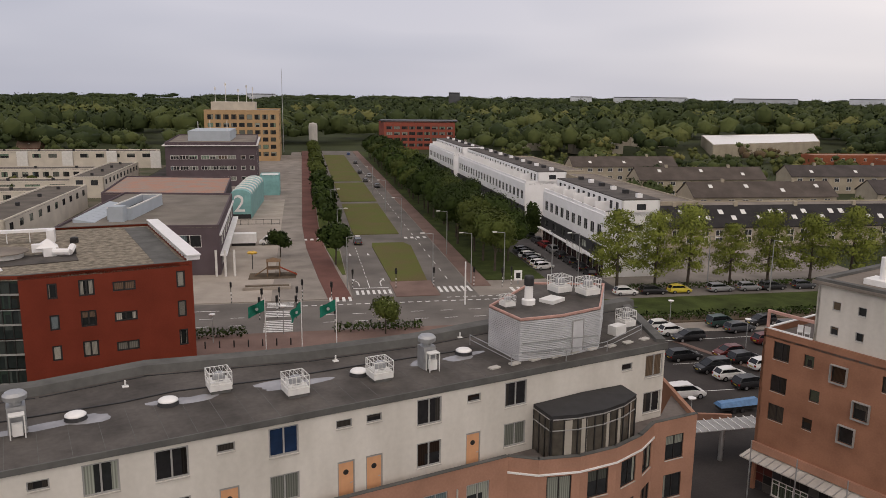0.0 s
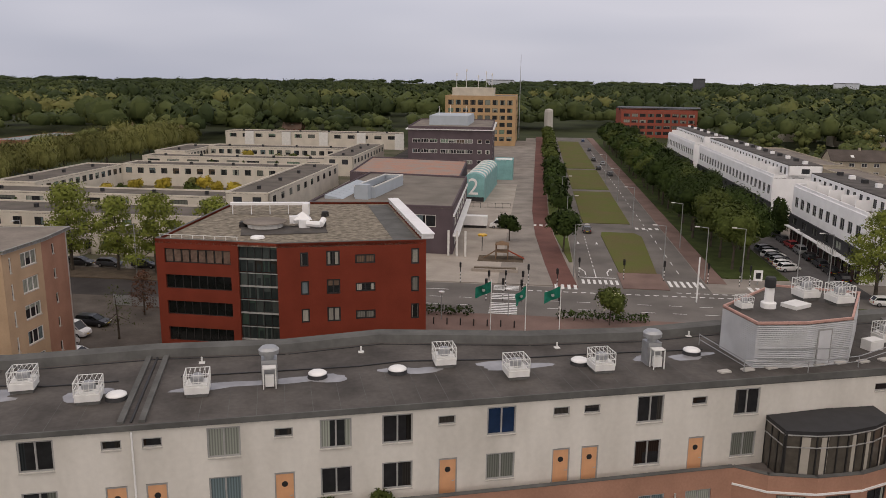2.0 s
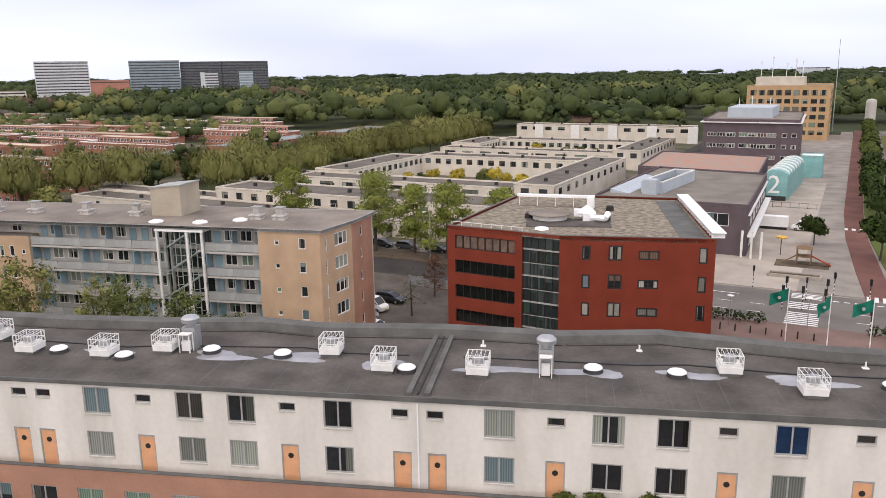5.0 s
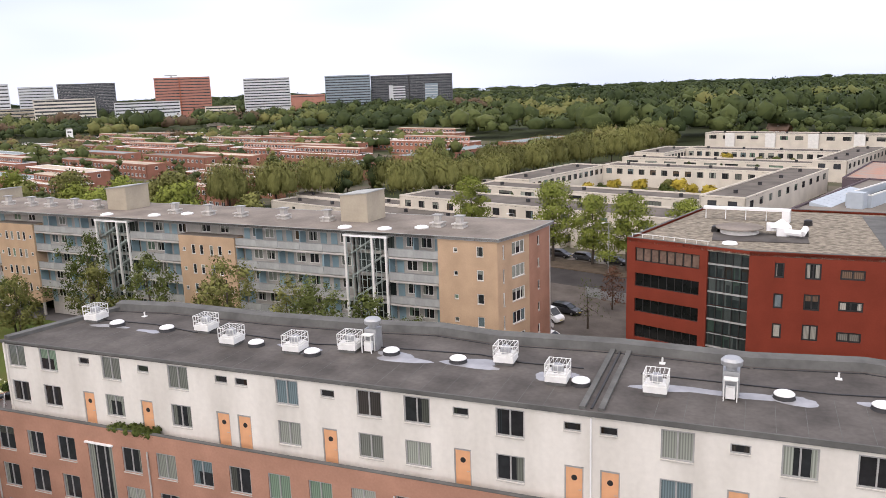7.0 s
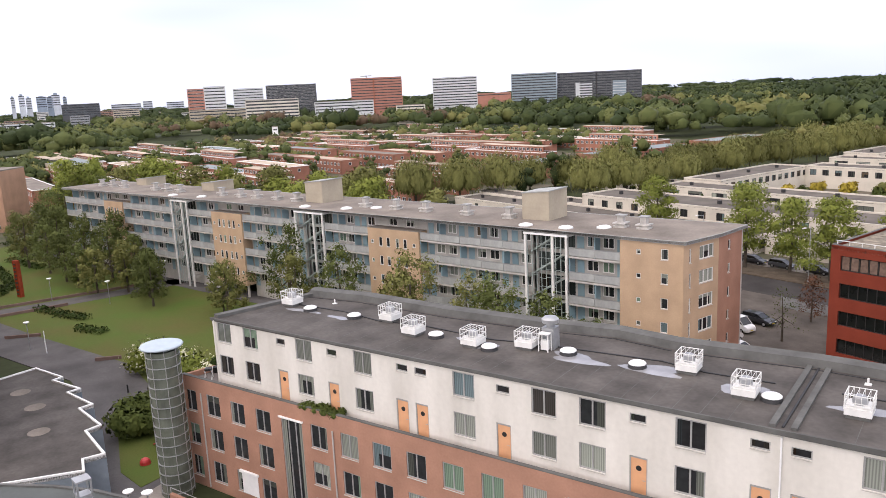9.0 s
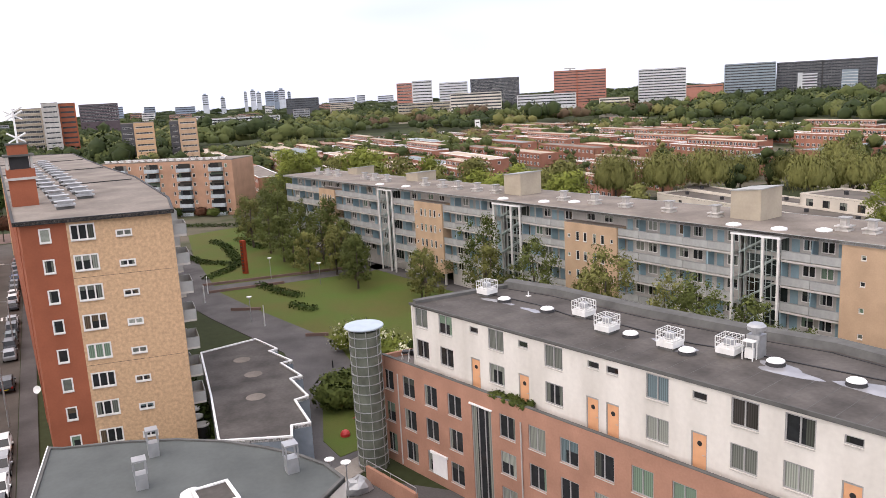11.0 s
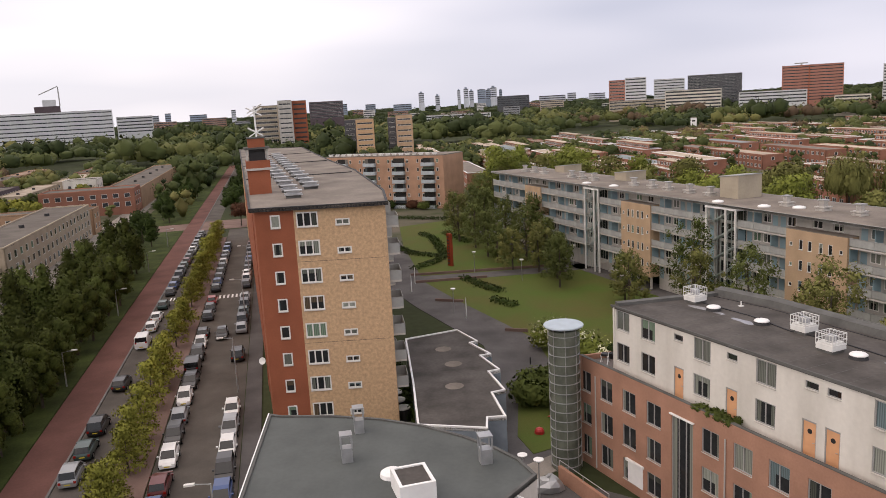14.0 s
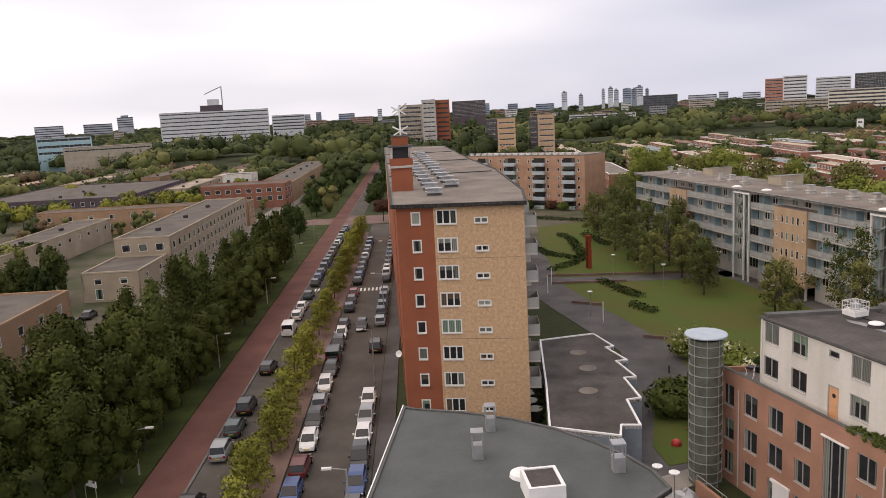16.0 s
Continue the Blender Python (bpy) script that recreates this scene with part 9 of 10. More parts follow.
def woods():
    rng = np.random.default_rng(8)
    proto = []
    for k in range(6):
        h, R = 12.0, 4.6
        ring_ = [(R * 0.72 * math.cos(a), R * 0.72 * math.sin(a), h * 0.58 + dz, R * g, R * g, R * 0.44) for a, dz, g in zip(np.arange(5) * 1.257 + rng.random(5), rng.normal(scale=2.0, size=5), rng.uniform(0.45, 0.75, 5))]
        trunk_mass = (0, 0, h * 0.38, R * 0.75, R * 0.75, h * 0.4)
        wide = [(6.5 * math.cos(a), 6.5 * math.sin(a), h * f * 0.58, R * g * 1.2, R * g * 1.2, h * f * 0.34) for a, f, g in zip(np.arange(5) * 1.257 + rng.random(5), rng.uniform(0.75, 1.15, 5), rng.uniform(0.8, 1.15, 5))]
        proto.append((leaf_cloud(rng, ring_ + [trunk_mass], 165, 0.42, core=0.84, m=5, rings=2), leaf_cloud(rng, wide, 92, 0.75, core=0.8, m=5, rings=2, low=-0.7)))
    boxes = [(min(p[0] for p in f), max(p[0] for p in f), min(p[1] for p in f), max(p[1] for p in f), f) for f in FOOTPRINTS]
    out, hues = [], []

    def plant(x, y, d, k, hue, far):
        m = proto[rng.integers(6)][1 if far else 0]
        t = rng.random() * math.tau
        ct, st = math.cos(t) * k, math.sin(t) * k
        out.append(np.stack([m[:, 0] * ct - m[:, 1] * st + x, m[:, 0] * st + m[:, 1] * ct + y, m[:, 2] * k * rng.uniform(0.85, 1.2), (m[:, 3] * ct - m[:, 4] * st) / k, (m[:, 3] * st + m[:, 4] * ct) / k, m[:, 5]], 1))
        hues.append(np.full(len(m), hue))

    meadow = [(95, 330), (205, 335), (250, 480), (135, 440)]
    n = 0
    while n < 3300:
        az = radians(rng.uniform(-142, 42))
        d = 230 + 1800 * rng.random() ** 1.25
        x, y = d * math.sin(az), d * math.cos(az)
        dx, dy = x - BX, y - BY
        q, s = 0.984 * dx + 0.179 * dy, -0.179 * dx + 0.984 * dy
        a, c = AD.x * (x - AX) + AD.y * (y - AY), AD.y * (x - AX) - AD.x * (y - AY)
        small = 1.0
        if -175 < q < 235 and s < 250 or -60 < q < 90 and s < 352 or (-125 < q < 10 and 330 <= s < 390):
            if not (60 < q and s > 20 and rng.random() < 0.6):
                continue
            small = 0.45
        if q > 0 and s < 25:
            continue
        if -600 < q < -200 and -75 < s < 250:
            if rng.random() > 0.3:
                continue
            small = 0.45
        if -24 < c < 24 and 0 < a < 1200 and not ((c < -10 or c > 9) and a > 150):
            continue
        if -330 < c <= -24 and -90 < a < 420:
            if rng.random() > 0.8:
                continue
            small = 0.55
        if math.hypot(x + 250, y + 30) < 70 or (-300 < x < -60 and -70 < y < 60):
            continue
        if inside(x, y, meadow):
            continue
        r = 3.0 if small < 1 else 5.0
        if any(x0 - r < x < x1 + r and y0 - r < y < y1 + r and any(inside(x + ex, y + ey, f) for ex in (-r, 0, r) for ey in (-r, 0, r)) for x0, x1, y0, y1, f in boxes):
            continue
        n += 1
        patch = 0.5 + 0.5 * math.sin(x * 0.013 + 1.3) * math.sin(y * 0.017)
        hue = min(0.9, max(0.1, 0.12 + 0.4 * patch + rng.normal(scale=0.2))) if rng.random() > 0.025 else 0.95
        # haze over far trees, put into the leaf colour as a darker tone
        if d > 1000:
            hue *= 0.55
        if small < 1:
            hue = max(hue, 0.3)
        tall = 1.0
        if az > -0.7 and d > 430:
            tall = rng.uniform(1.2, 1.8)
            hue *= 0.7
        elif d > 430:
            tall = rng.uniform(1.15, 1.6)
        plant(x, y, d, rng.uniform(0.75, 1.25) * small * tall, hue, d > 430)
    # garden trees among and behind the beige rows
    for k in range(230):
        p = blvd(rng.uniform(58, 300), rng.uniform(45, 270))
        if not any(x0 - 3 < p[0] < x1 + 3 and y0 - 3 < p[1] < y1 + 3 and any(inside(p[0] + ex, p[1] + ey, f) for ex in (-2.5, 2.5) for ey in (-2.5, 2.5)) for x0, x1, y0, y1, f in boxes):
            plant(p[0], p[1], 0, rng.uniform(0.3, 0.75), min(0.92, max(0.0, rng.normal(0.4, 0.25))), k % 3 == 0)
    # garden trees along the far rows
    for f in FOOTPRINTS:
        cx, cy = sum(p[0] for p in f) / len(f), sum(p[1] for p in f) / len(f)
        if cx > -190 or math.hypot(cx, cy) > 700:
            continue
        for p, q in zip(f, f[1:] + f[:1]):
            L = span(p, q)
            out_x, out_y = (q[1] - p[1]) / L, (p[0] - q[0]) / L
            if L < 20 or out_x * -cx + out_y * -cy < 0:
                continue
            for k in range(int(L / 4.6)):
                if rng.random() < 0.3:
                    continue
                g = (k + rng.random()) * 4.6 / L
                o = rng.uniform(3.5, 12)
                x, y = p[0] + (q[0] - p[0]) * g + out_x * o, p[1] + (q[1] - p[1]) * g + out_y * o
                if not any(x0 - 2 < x < x1 + 2 and y0 - 2 < y < y1 + 2 and inside(x, y, h) for x0, x1, y0, y1, h in boxes):
                    far = math.hypot(x, y)
                    plant(x, y, 0, rng.uniform(0.3, 0.62) if far < 400 else rng.uniform(0.4, 0.85), min(0.92, max(0.0, rng.normal(0.45, 0.25))), far > 400)
    # the closed far belt
    for k in range(800):
        az = radians(rng.uniform(-145, 45))
        d = rng.uniform(1300, 3900)
        m = proto[rng.integers(6)][1]
        g = rng.uniform(1.5, 2.2) * (1 + (d - 1500) / 6000)
        out.append(np.stack([m[:, 0] * g * 2.6 + d * math.sin(az), m[:, 1] * g * 2.6 + d * math.cos(az), m[:, 2] * g * 0.8, m[:, 3], m[:, 4], m[:, 5]], 1))
        # dark even leaf tone stands in for haze on the belt
        hues.append(np.full(len(m), max(0.0, 0.12 + rng.normal(scale=0.1))))
    return np.concatenate(out), np.concatenate(hues)


wood_verts, wood_hue = woods()
solid("woods", leaf_mesh("woods", wood_verts, LEAF_WOOD, wood_hue), None, "mixed green woods reaching to the horizon", "woods", "", "stuff")


# ---- cars ----
random.seed(21)
TYRE = material("tyre_rubber", (0.015, 0.015, 0.016), 0.9, 0, 0.2, 0.3, 30, 0.05)
RIM = material("alloy_rim", (0.45, 0.45, 0.46), 0.35, 0.8, 0.1, 0.3, 20, 0.0)
AUTO_GLASS = material("car_glass", (0.012, 0.014, 0.016), 0.04, 0, 0.1, 1, 10, 0.0)
LAMP_RED = material("tail_lamp", (0.3, 0.015, 0.01), 0.2, 0, 0.1, 1, 10, 0.0)
LAMP_CLEAR = material("head_lamp", (0.6, 0.6, 0.58), 0.1, 0, 0.1, 1, 10, 0.0)
PAINTS = {n: material("car_paint_" + n, c, 0.32, m, 0.06, 1.5, 30, 0.0) for n, c, m in (
    ("white", (0.75, 0.75, 0.74), 0.0), ("silver", (0.3, 0.31, 0.32), 0.4), ("grey", (0.06, 0.063, 0.07), 0.2), ("black", (0.012, 0.012, 0.014), 0.0),
    ("blue", (0.03, 0.07, 0.2), 0.2), ("red", (0.3, 0.02, 0.02), 0.0), ("wine", (0.13, 0.025, 0.025), 0.2), ("yellow", (0.62, 0.5, 0.05), 0.0), ("green", (0.04, 0.075, 0.07), 0.2))}
for p_ in PAINTS.values():
    p_.node_tree.nodes["Principled BSDF"].inputs["Coat Weight"].default_value = 0.25


def loft(sections):
    """A hull from cross-sections of equal point count."""
    s = Shape()
    n = len(sections[0])
    v = [p for sec in sections for p in sec]
    f = []
    for j in range(len(sections) - 1):
        f += [(j * n + k, j * n + (k + 1) % n, (j + 1) * n + (k + 1) % n, (j + 1) * n + k) for k in range(n)]
    f += [tuple(reversed(range(n))), tuple(range((len(sections) - 1) * n, len(sections) * n))]
    return s.add(v, f)


def body_section(x, w, z0, z1, tuck):
    return [(x, -w * 0.9, z0), (x, w * 0.9, z0), (x, w, z0 + 0.25), (x, w * 0.99, (z0 + z1) / 2 + 0.1), (x, w * (0.94 - tuck), z1), (x, -w * (0.94 - tuck), z1), (x, -w * 0.99, (z0 + z1) / 2 + 0.1), (x, -w, z0 + 0.25)]


SHAPES = {
    "hatch": (4.1, 0.86, [(-2.03, 0.72, 0.9), (-1.9, 0.96, 0.95), (-1.2, 0.99, 0.98), (0.6, 0.98, 0.98), (1.1, 0.93, 0.97), (1.75, 0.78, 0.93), (2.04, 0.58, 0.86)], [(-1.93, 0.95, 0.8), (-1.55, 1.42, 0.72), (-0.2, 1.5, 0.74), (0.35, 1.42, 0.74), (1.15, 0.94, 0.82)]),
    "estate": (4.6, 0.89, [(-2.3, 0.72, 0.9), (-2.2, 0.95, 0.95), (-1.2, 0.98, 0.98), (0.7, 0.97, 0.98), (1.2, 0.92, 0.97), (2.0, 0.76, 0.93), (2.3, 0.56, 0.86)], [(-2.22, 0.95, 0.82), (-1.9, 1.44, 0.74), (-0.3, 1.48, 0.75), (0.3, 1.42, 0.75), (1.25, 0.93, 0.82)]),
    "mpv": (4.4, 0.9, [(-2.2, 0.75, 0.9), (-2.12, 1.02, 0.95), (-1.2, 1.05, 0.98), (0.8, 1.03, 0.98), (1.4, 0.95, 0.97), (2.0, 0.8, 0.93), (2.2, 0.6, 0.86)], [(-2.12, 1.02, 0.84), (-1.92, 1.64, 0.76), (-0.2, 1.7, 0.77), (0.5, 1.62, 0.77), (1.45, 0.98, 0.84)]),
    "van": (5.0, 0.96, [(-2.5, 1.2, 0.95), (-2.45, 1.3, 0.97), (-1.2, 1.3, 0.99), (1.2, 1.25, 0.99), (1.7, 1.12, 0.97), (2.3, 0.95, 0.94), (2.5, 0.7, 0.88)], [(-2.45, 1.28, 0.9), (-2.4, 1.95, 0.84), (0.2, 2.0, 0.85), (1.0, 1.95, 0.84), (1.8, 1.12, 0.88)]),
}


def car(kind, colour, x, y, turn, z=0.03, detail=True, group="parked cars", name="car", note=""):
    L, w, low, top = SHAPES[kind]
    mat = PAINTS[colour]
    label = note or "%s %s parked at the kerb" % (colour, {"hatch": "hatchback car", "estate": "estate car", "mpv": "tall family car", "van": "delivery van"}[kind])
    t = thing(name, label, "van" if kind == "van" else "car", pose(x, y, z, 0, 0, turn), group)

    def body():
        s = loft([body_section(px, w * k, 0.24 if abs(px) < L * 0.46 else 0.32, pz, 0.0) for px, pz, k in low])
        # roof skin over the glass
        r = [(px, pz, k) for px, pz, k in top]
        a, b, c = r[1], r[2], r[3]
        s.add([(a[0], -w * a[2], a[1] + 0.01), (a[0], w * a[2], a[1] + 0.01), (b[0], w * b[2], b[1] + 0.02), (b[0], -w * b[2], b[1] + 0.02), (c[0], w * c[2], c[1] + 0.01), (c[0], -w * c[2], c[1] + 0.01),
               (a[0], -w * a[2], a[1] - 0.05), (a[0], w * a[2], a[1] - 0.05), (c[0], w * c[2], c[1] - 0.05), (c[0], -w * c[2], c[1] - 0.05)],
              [(0, 3, 2, 1), (3, 5, 4, 2), (0, 1, 7, 6), (5, 9, 8, 4), (0, 6, 9, 5, 3), (1, 2, 4, 8, 7)])
        for sy in (-1, 1):
            for i, j in ((0, 1), (3, 4)):
                p, q = r[i], r[j]
                s.tube((p[0], sy * w * p[2], p[1]), (q[0], sy * w * q[2], q[1]), 0.045, n=5)
            if kind == "van":
                s.box(-2.4, sy * w * 0.86 - 0.06, 1.25, 0.3, sy * w * 0.86 + 0.06, 1.92)
            s.box(0.55, sy * (w + 0.08) - 0.09, 0.95, 0.75, sy * (w + 0.08) + 0.09, 1.08)
        return s.mesh("body", mat, False)
    part("body", shared(("car", kind, colour), body), None, t)
    part("window", shared(("carglass", kind), lambda: loft([[(px, -w * k, min(pz, 0.93 if kind != "van" else 1.2)), (px, w * k, min(pz, 0.93 if kind != "van" else 1.2)), (px, w * k * 0.97, pz), (px, -w * k * 0.97, pz)] for px, pz, k in top]).mesh("window", AUTO_GLASS)), None, t)

    def wheel():
        s = Shape().tube((0, -0.1, 0), (0, 0.1, 0), 0.32, n=14)
        n = len(s.f)
        s.tube((0, -0.112, 0), (0, 0.112, 0), 0.2, n=10)
        me = s.mesh("wheel", [TYRE, RIM])
        me.polygons.foreach_set("material_index", [0] * n + [1] * (len(s.f) - n))
        return me
    for wx in (-L * 0.3, L * 0.31):
        for wy in (-w + 0.09, w - 0.09):
            wh = part("wheel", shared("wheel", wheel), None, t, at=pose(wx, wy, 0.32))
    if detail:
        for sy in (-1, 1):
            part("headlight", shared(("hl", kind), lambda: Shape().box(L / 2 - 0.28, -0.16, 0, L / 2 - 0.03, 0.16, 0.14).mesh("headlight", LAMP_CLEAR)), None, t, at=pose(0, sy * w * 0.66, low[-1][1] - 0.05))
            part("tail_light", shared(("tl", kind), lambda: Shape().box(-L / 2 - 0.015, -0.12, 0, -L / 2 + 0.2, 0.12, 0.22).mesh("tail_light", LAMP_RED)), None, t, at=pose(0, sy * w * 0.74, low[0][1] - 0.12))
        part("number_plate", shared(("np", kind), lambda: Shape().box(-L / 2 - 0.02, -0.26, 0.5, -L / 2 + 0.02, 0.26, 0.61).box(L / 2 - 0.02, -0.26, 0.42, L / 2 + 0.02, 0.26, 0.53).mesh("number_plate", PAINTS["yellow"])), None, t)
    return t


MIX = ["grey", "black", "silver", "black", "black", "grey", "blue", "white", "green", "grey", "wine", "black"]
KINDS = ["hatch", "estate", "hatch", "mpv", "hatch", "estate"]
A_TURN = math.degrees(math.atan2(AD.y, AD.x))
# left row of the avenue
for a, kind, colour in ((-52, "mpv", "black"), (-40.5, "mpv", "silver"), (-34.5, "estate", "green"), (-28.5, "mpv", "black"), (-14.5, "estate", "black"), (3.5, "van", "white"), (12.5, "estate", "white"), (18.5, "hatch", "white")):
    car(kind, colour, *aven(a, -1.9), A_TURN + random.uniform(-2, 2))
for k in range(17):
    if k in (1,):
        continue
    car(random.choice(KINDS), random.choice(MIX), *aven(27 + k * 5.3, -1.9), A_TURN + random.uniform(-1.5, 1.5), detail=False)
# middle row
for k, (kind, colour) in enumerate((("hatch", "silver"), ("hatch", "grey"), ("hatch", "blue"), ("estate", "wine"), ("hatch", "white"), ("estate", "black"), ("estate", "silver"), ("hatch", "white"), ("estate", "black"), ("van", "black"), ("mpv", "black"), ("hatch", "white"), ("hatch", "grey"))):
    car(kind, colour, *aven(-62 + k * 5.6, 6.6 + random.uniform(-0.1, 0.1)), A_TURN + random.uniform(-2, 2) + (180 if k % 3 else 0))
for k in range(13):
    car(random.choice(KINDS), "red" if k == 2 else random.choice(MIX), *aven(16 + k * 5.4 + (5 if k > 2 else 0), 6.5), A_TURN + random.uniform(-2, 2), detail=False)
# right row beside the tower
for k, (kind, colour) in enumerate((("estate", "blue"), ("hatch", "grey"), ("estate", "blue"), ("mpv", "black"), ("hatch", "white"), ("estate", "silver"), ("hatch", "white"))):
    car(kind, colour, *aven(-60 + k * 5.2, 12.2), A_TURN + 180 + random.uniform(-2, 2))
car("mpv", "black", *aven(-8, 12.1), A_TURN, 0.03)
for k in range(5):
    car(random.choice(KINDS), random.choice(MIX), *aven(6 + k * 5.2, 12.2), A_TURN + random.uniform(-2, 2), detail=False)
car("hatch", "black", *aven(3.5, 9.4), A_TURN + 180, 0.03, True, note="dark hatchback standing in the street", group="")
for k in range(10):
    car(random.choice(KINDS), random.choice(MIX[3:]), *aven(38 + k * 5.3, 12.1), A_TURN + random.uniform(-2, 2), detail=False)
# estate road
for a, c, col in ((40, -30.5, "black"), (45.5, -30.5, "grey"), (52, -30.8, "white"), (57.5, -30.8, "silver"), (-18, -30.8, "black"), (-24, -30.8, "grey"), (-34, -30.8, "black"), (-8, -30.8, "grey"), (16, -40, "black"), (21.5, -40, "grey"), (2, -27.5, "white")):
    car("hatch", col, *aven(a, c), A_TURN + random.uniform(-3, 3), detail=False)
# service road of the white terrace
for k in range(7):
    car(random.choice(("hatch", "estate")), ("white", "white", "silver", "grey", "white", "black", "grey")[k], *blvd(32.4 + 0.1 * k, 13.5 + k * 2.7), 28, detail=k < 4)
for k, col in enumerate(("black", "black", "grey", "black", "silver", "red", "grey", "black", "white")):
    car(random.choice(KINDS), col, *blvd(39.2, 7 + k * 5.6), 100 + random.uniform(-3, 3), detail=k < 4)
# along the cross street and in the yard
for q, kind, col in ((40.2, "hatch", "white"), (45.2, "estate", "black"), (50.0, "hatch", "yellow"), (57.6, "estate", "silver"), (63.0, "hatch", "silver"), (67.5, "estate", "black"), (73.5, "hatch", "grey"), (80, "estate", "black")):
    car(kind, col, *blvd(q, -7.4), 10.3 + random.uniform(-2, 2), 0.03)
for q, col in ((-92, "black"), (-86.5, "grey"), (-98, "grey"), (-80.0, "black"), (-105, "silver"), (-73.5, "black")):
    car("estate", col, *blvd(q, -2.3), 10.3, 0.05)
car("estate", "black", -74.0, 82.0, 8, 0.06, note="black estate car parked in the yard")
car("van", "white", -70.4, 72.5, 100, 0.06, note="white van parked in the yard")
car("van", "white", -73.6, 77.5, 5, 0.06, note="white van parked in the yard")
car("hatch", "white", -66.6, 70.8, 15, 0.06)
car("estate", "grey", *blvd(-1.2, 44), 100, 0.03, note="grey car waiting on the boulevard", group="")
for k, (s, q) in enumerate(((150, 13.2), (168, 10.5), (186, 13.4), (200, 10.8), (245, 12), (262, -3.6), (300, 12))):
    car("hatch", MIX[k], *blvd(q, s), 100, detail=False, group="cars on the boulevard", note="distant car driving on the boulevard")
# car park
for x, y, turn, kind, col in ((31.6, 108.1, 12, "hatch", "white"), (32.5, 105.7, 14, "hatch", "white"), (33.9, 103.1, 196, "estate", "black"), (40.9, 110.2, 18, "mpv", "green"), (42.6, 107.5, 20, "estate", "grey"), (47.2, 111.3, 200, "estate", "black"), (30.9, 95.0, 16, "estate", "black"), (37.1, 96.6, 200, "hatch", "wine"), (38.5, 94.4, 18, "estate", "black"), (39.9, 91.9, 20, "hatch", "white"), (33.1, 90.8, 196, "mpv", "black"), (34.4, 88.3, 16, "hatch", "white"), (35.9, 85.6, 18, "estate", "black"), (27.2, 82.3, 12, "mpv", "white"), (44.3, 102.2, 20, "hatch", "wine"), (50.5, 108.6, 18, "estate", "grey"), (46.0, 99.2, 200, "hatch", "silver")):
    car(kind, col, x, y, turn, 0.055, note="%s %s parked in the car park" % (col, {"hatch": "hatchback car", "estate": "estate car", "mpv": "tall family car"}[kind]), group="cars in the car park")
for q, s in ((-68, 132), (-67.5, 138), (-68.2, 144), (-67.8, 151), (-68, 158), (-67.6, 166), (-63, 140), (-62.6, 149), (-63, 172), (-67.9, 176)):
    car(random.choice(KINDS), random.choice(MIX), *blvd(q, s), 100, detail=False)
for k, (q, s) in enumerate(((-20.2, 45.0),)):
    car("van", "white", *blvd(q, s), 10 if k else 190, 0.13, note="white delivery van on the plaza", group="vans on the plaza")


# ---- street furniture, flags, playground, small things ----
POST_GREY = material("lamp_post_paint", (0.35, 0.36, 0.36), 0.5, 0.4, 0.12, 1, 20, 0.0)
GREEN_FLAG = material("green_flag_cloth", (0.01, 0.16, 0.11), 0.8, 0, 0.15, 0.5, 20, 0.1)
CORTEN = material("rusty_steel", (0.3, 0.055, 0.025), 0.85, 0.2, 0.3, 1.2, 30, 0.2)
TOY_YELLOW = material("yellow_plastic", (0.7, 0.42, 0.03), 0.4, 0, 0.08, 1, 10, 0.0)
TOY_RED = material("red_plastic", (0.45, 0.03, 0.03), 0.4, 0, 0.08, 1, 10, 0.0)
WOOD = material("weathered_wood", (0.2, 0.13, 0.08), 0.85, 0, 0.25, 1, 30, 0.2)
BLACK = material("black_paint", (0.012, 0.012, 0.012), 0.5, 0, 0.1, 1, 10, 0.0)


def street_lamp(x, y, h, turn, arm=1.6, z=0.1):
    t = thing("street_lamp", "tall grey street lamp with a short arm", "street lamp", pose(x, y, z, 0, 0, turn), "street lamps")
    part("pole", shared(("lp", h), lambda: Shape().tube((0, 0, 0), (0, 0, h), 0.11, 0.06, 8).mesh("pole", POST_GREY)), None, t)
    part("arm", shared(("la", h, arm), lambda: Shape().tube((0, 0, h - 0.05), (arm, 0, h + 0.12), 0.045, n=6).mesh("arm", POST_GREY)), None, t)
    part("head", shared(("lh", h, arm), lambda: Shape().box(arm - 0.1, -0.14, h + 0.05, arm + 0.65, 0.14, h + 0.2).mesh("head", PALE_FRAME)), None, t)


for q, s, turn in ((-5.9, 3, 12), (16.0, 4, 190), (16.4, 30, 190), (22, 4, 190), (9.2, 4.5, 190), (9.6, 52, 190), (-6.0, 36, 12), (-6.0, 70, 12), (9.9, 90, 190), (9.9, 130, 190), (30.2, 2, 100), (35, 1.5, 190), (57, -4, 280), (66, -9, 280), (-78, -9, 280), (-98, -9, 280)):
    street_lamp(*blvd(q, s), 9.0, turn)
for a, c, turn in ((-44, -9.0, 106), (-12, -9.0, 106), (24, -9.0, 106), (62, -9.2, 106), (-22, 12.6, 286), (-60, 12.6, 286), (12, 12.6, 286), (45, 12.6, 286), (96, -9.2, 106)):
    street_lamp(*aven(a, c), 4.6 if c < 0 else 6.8, turn, 1.2)


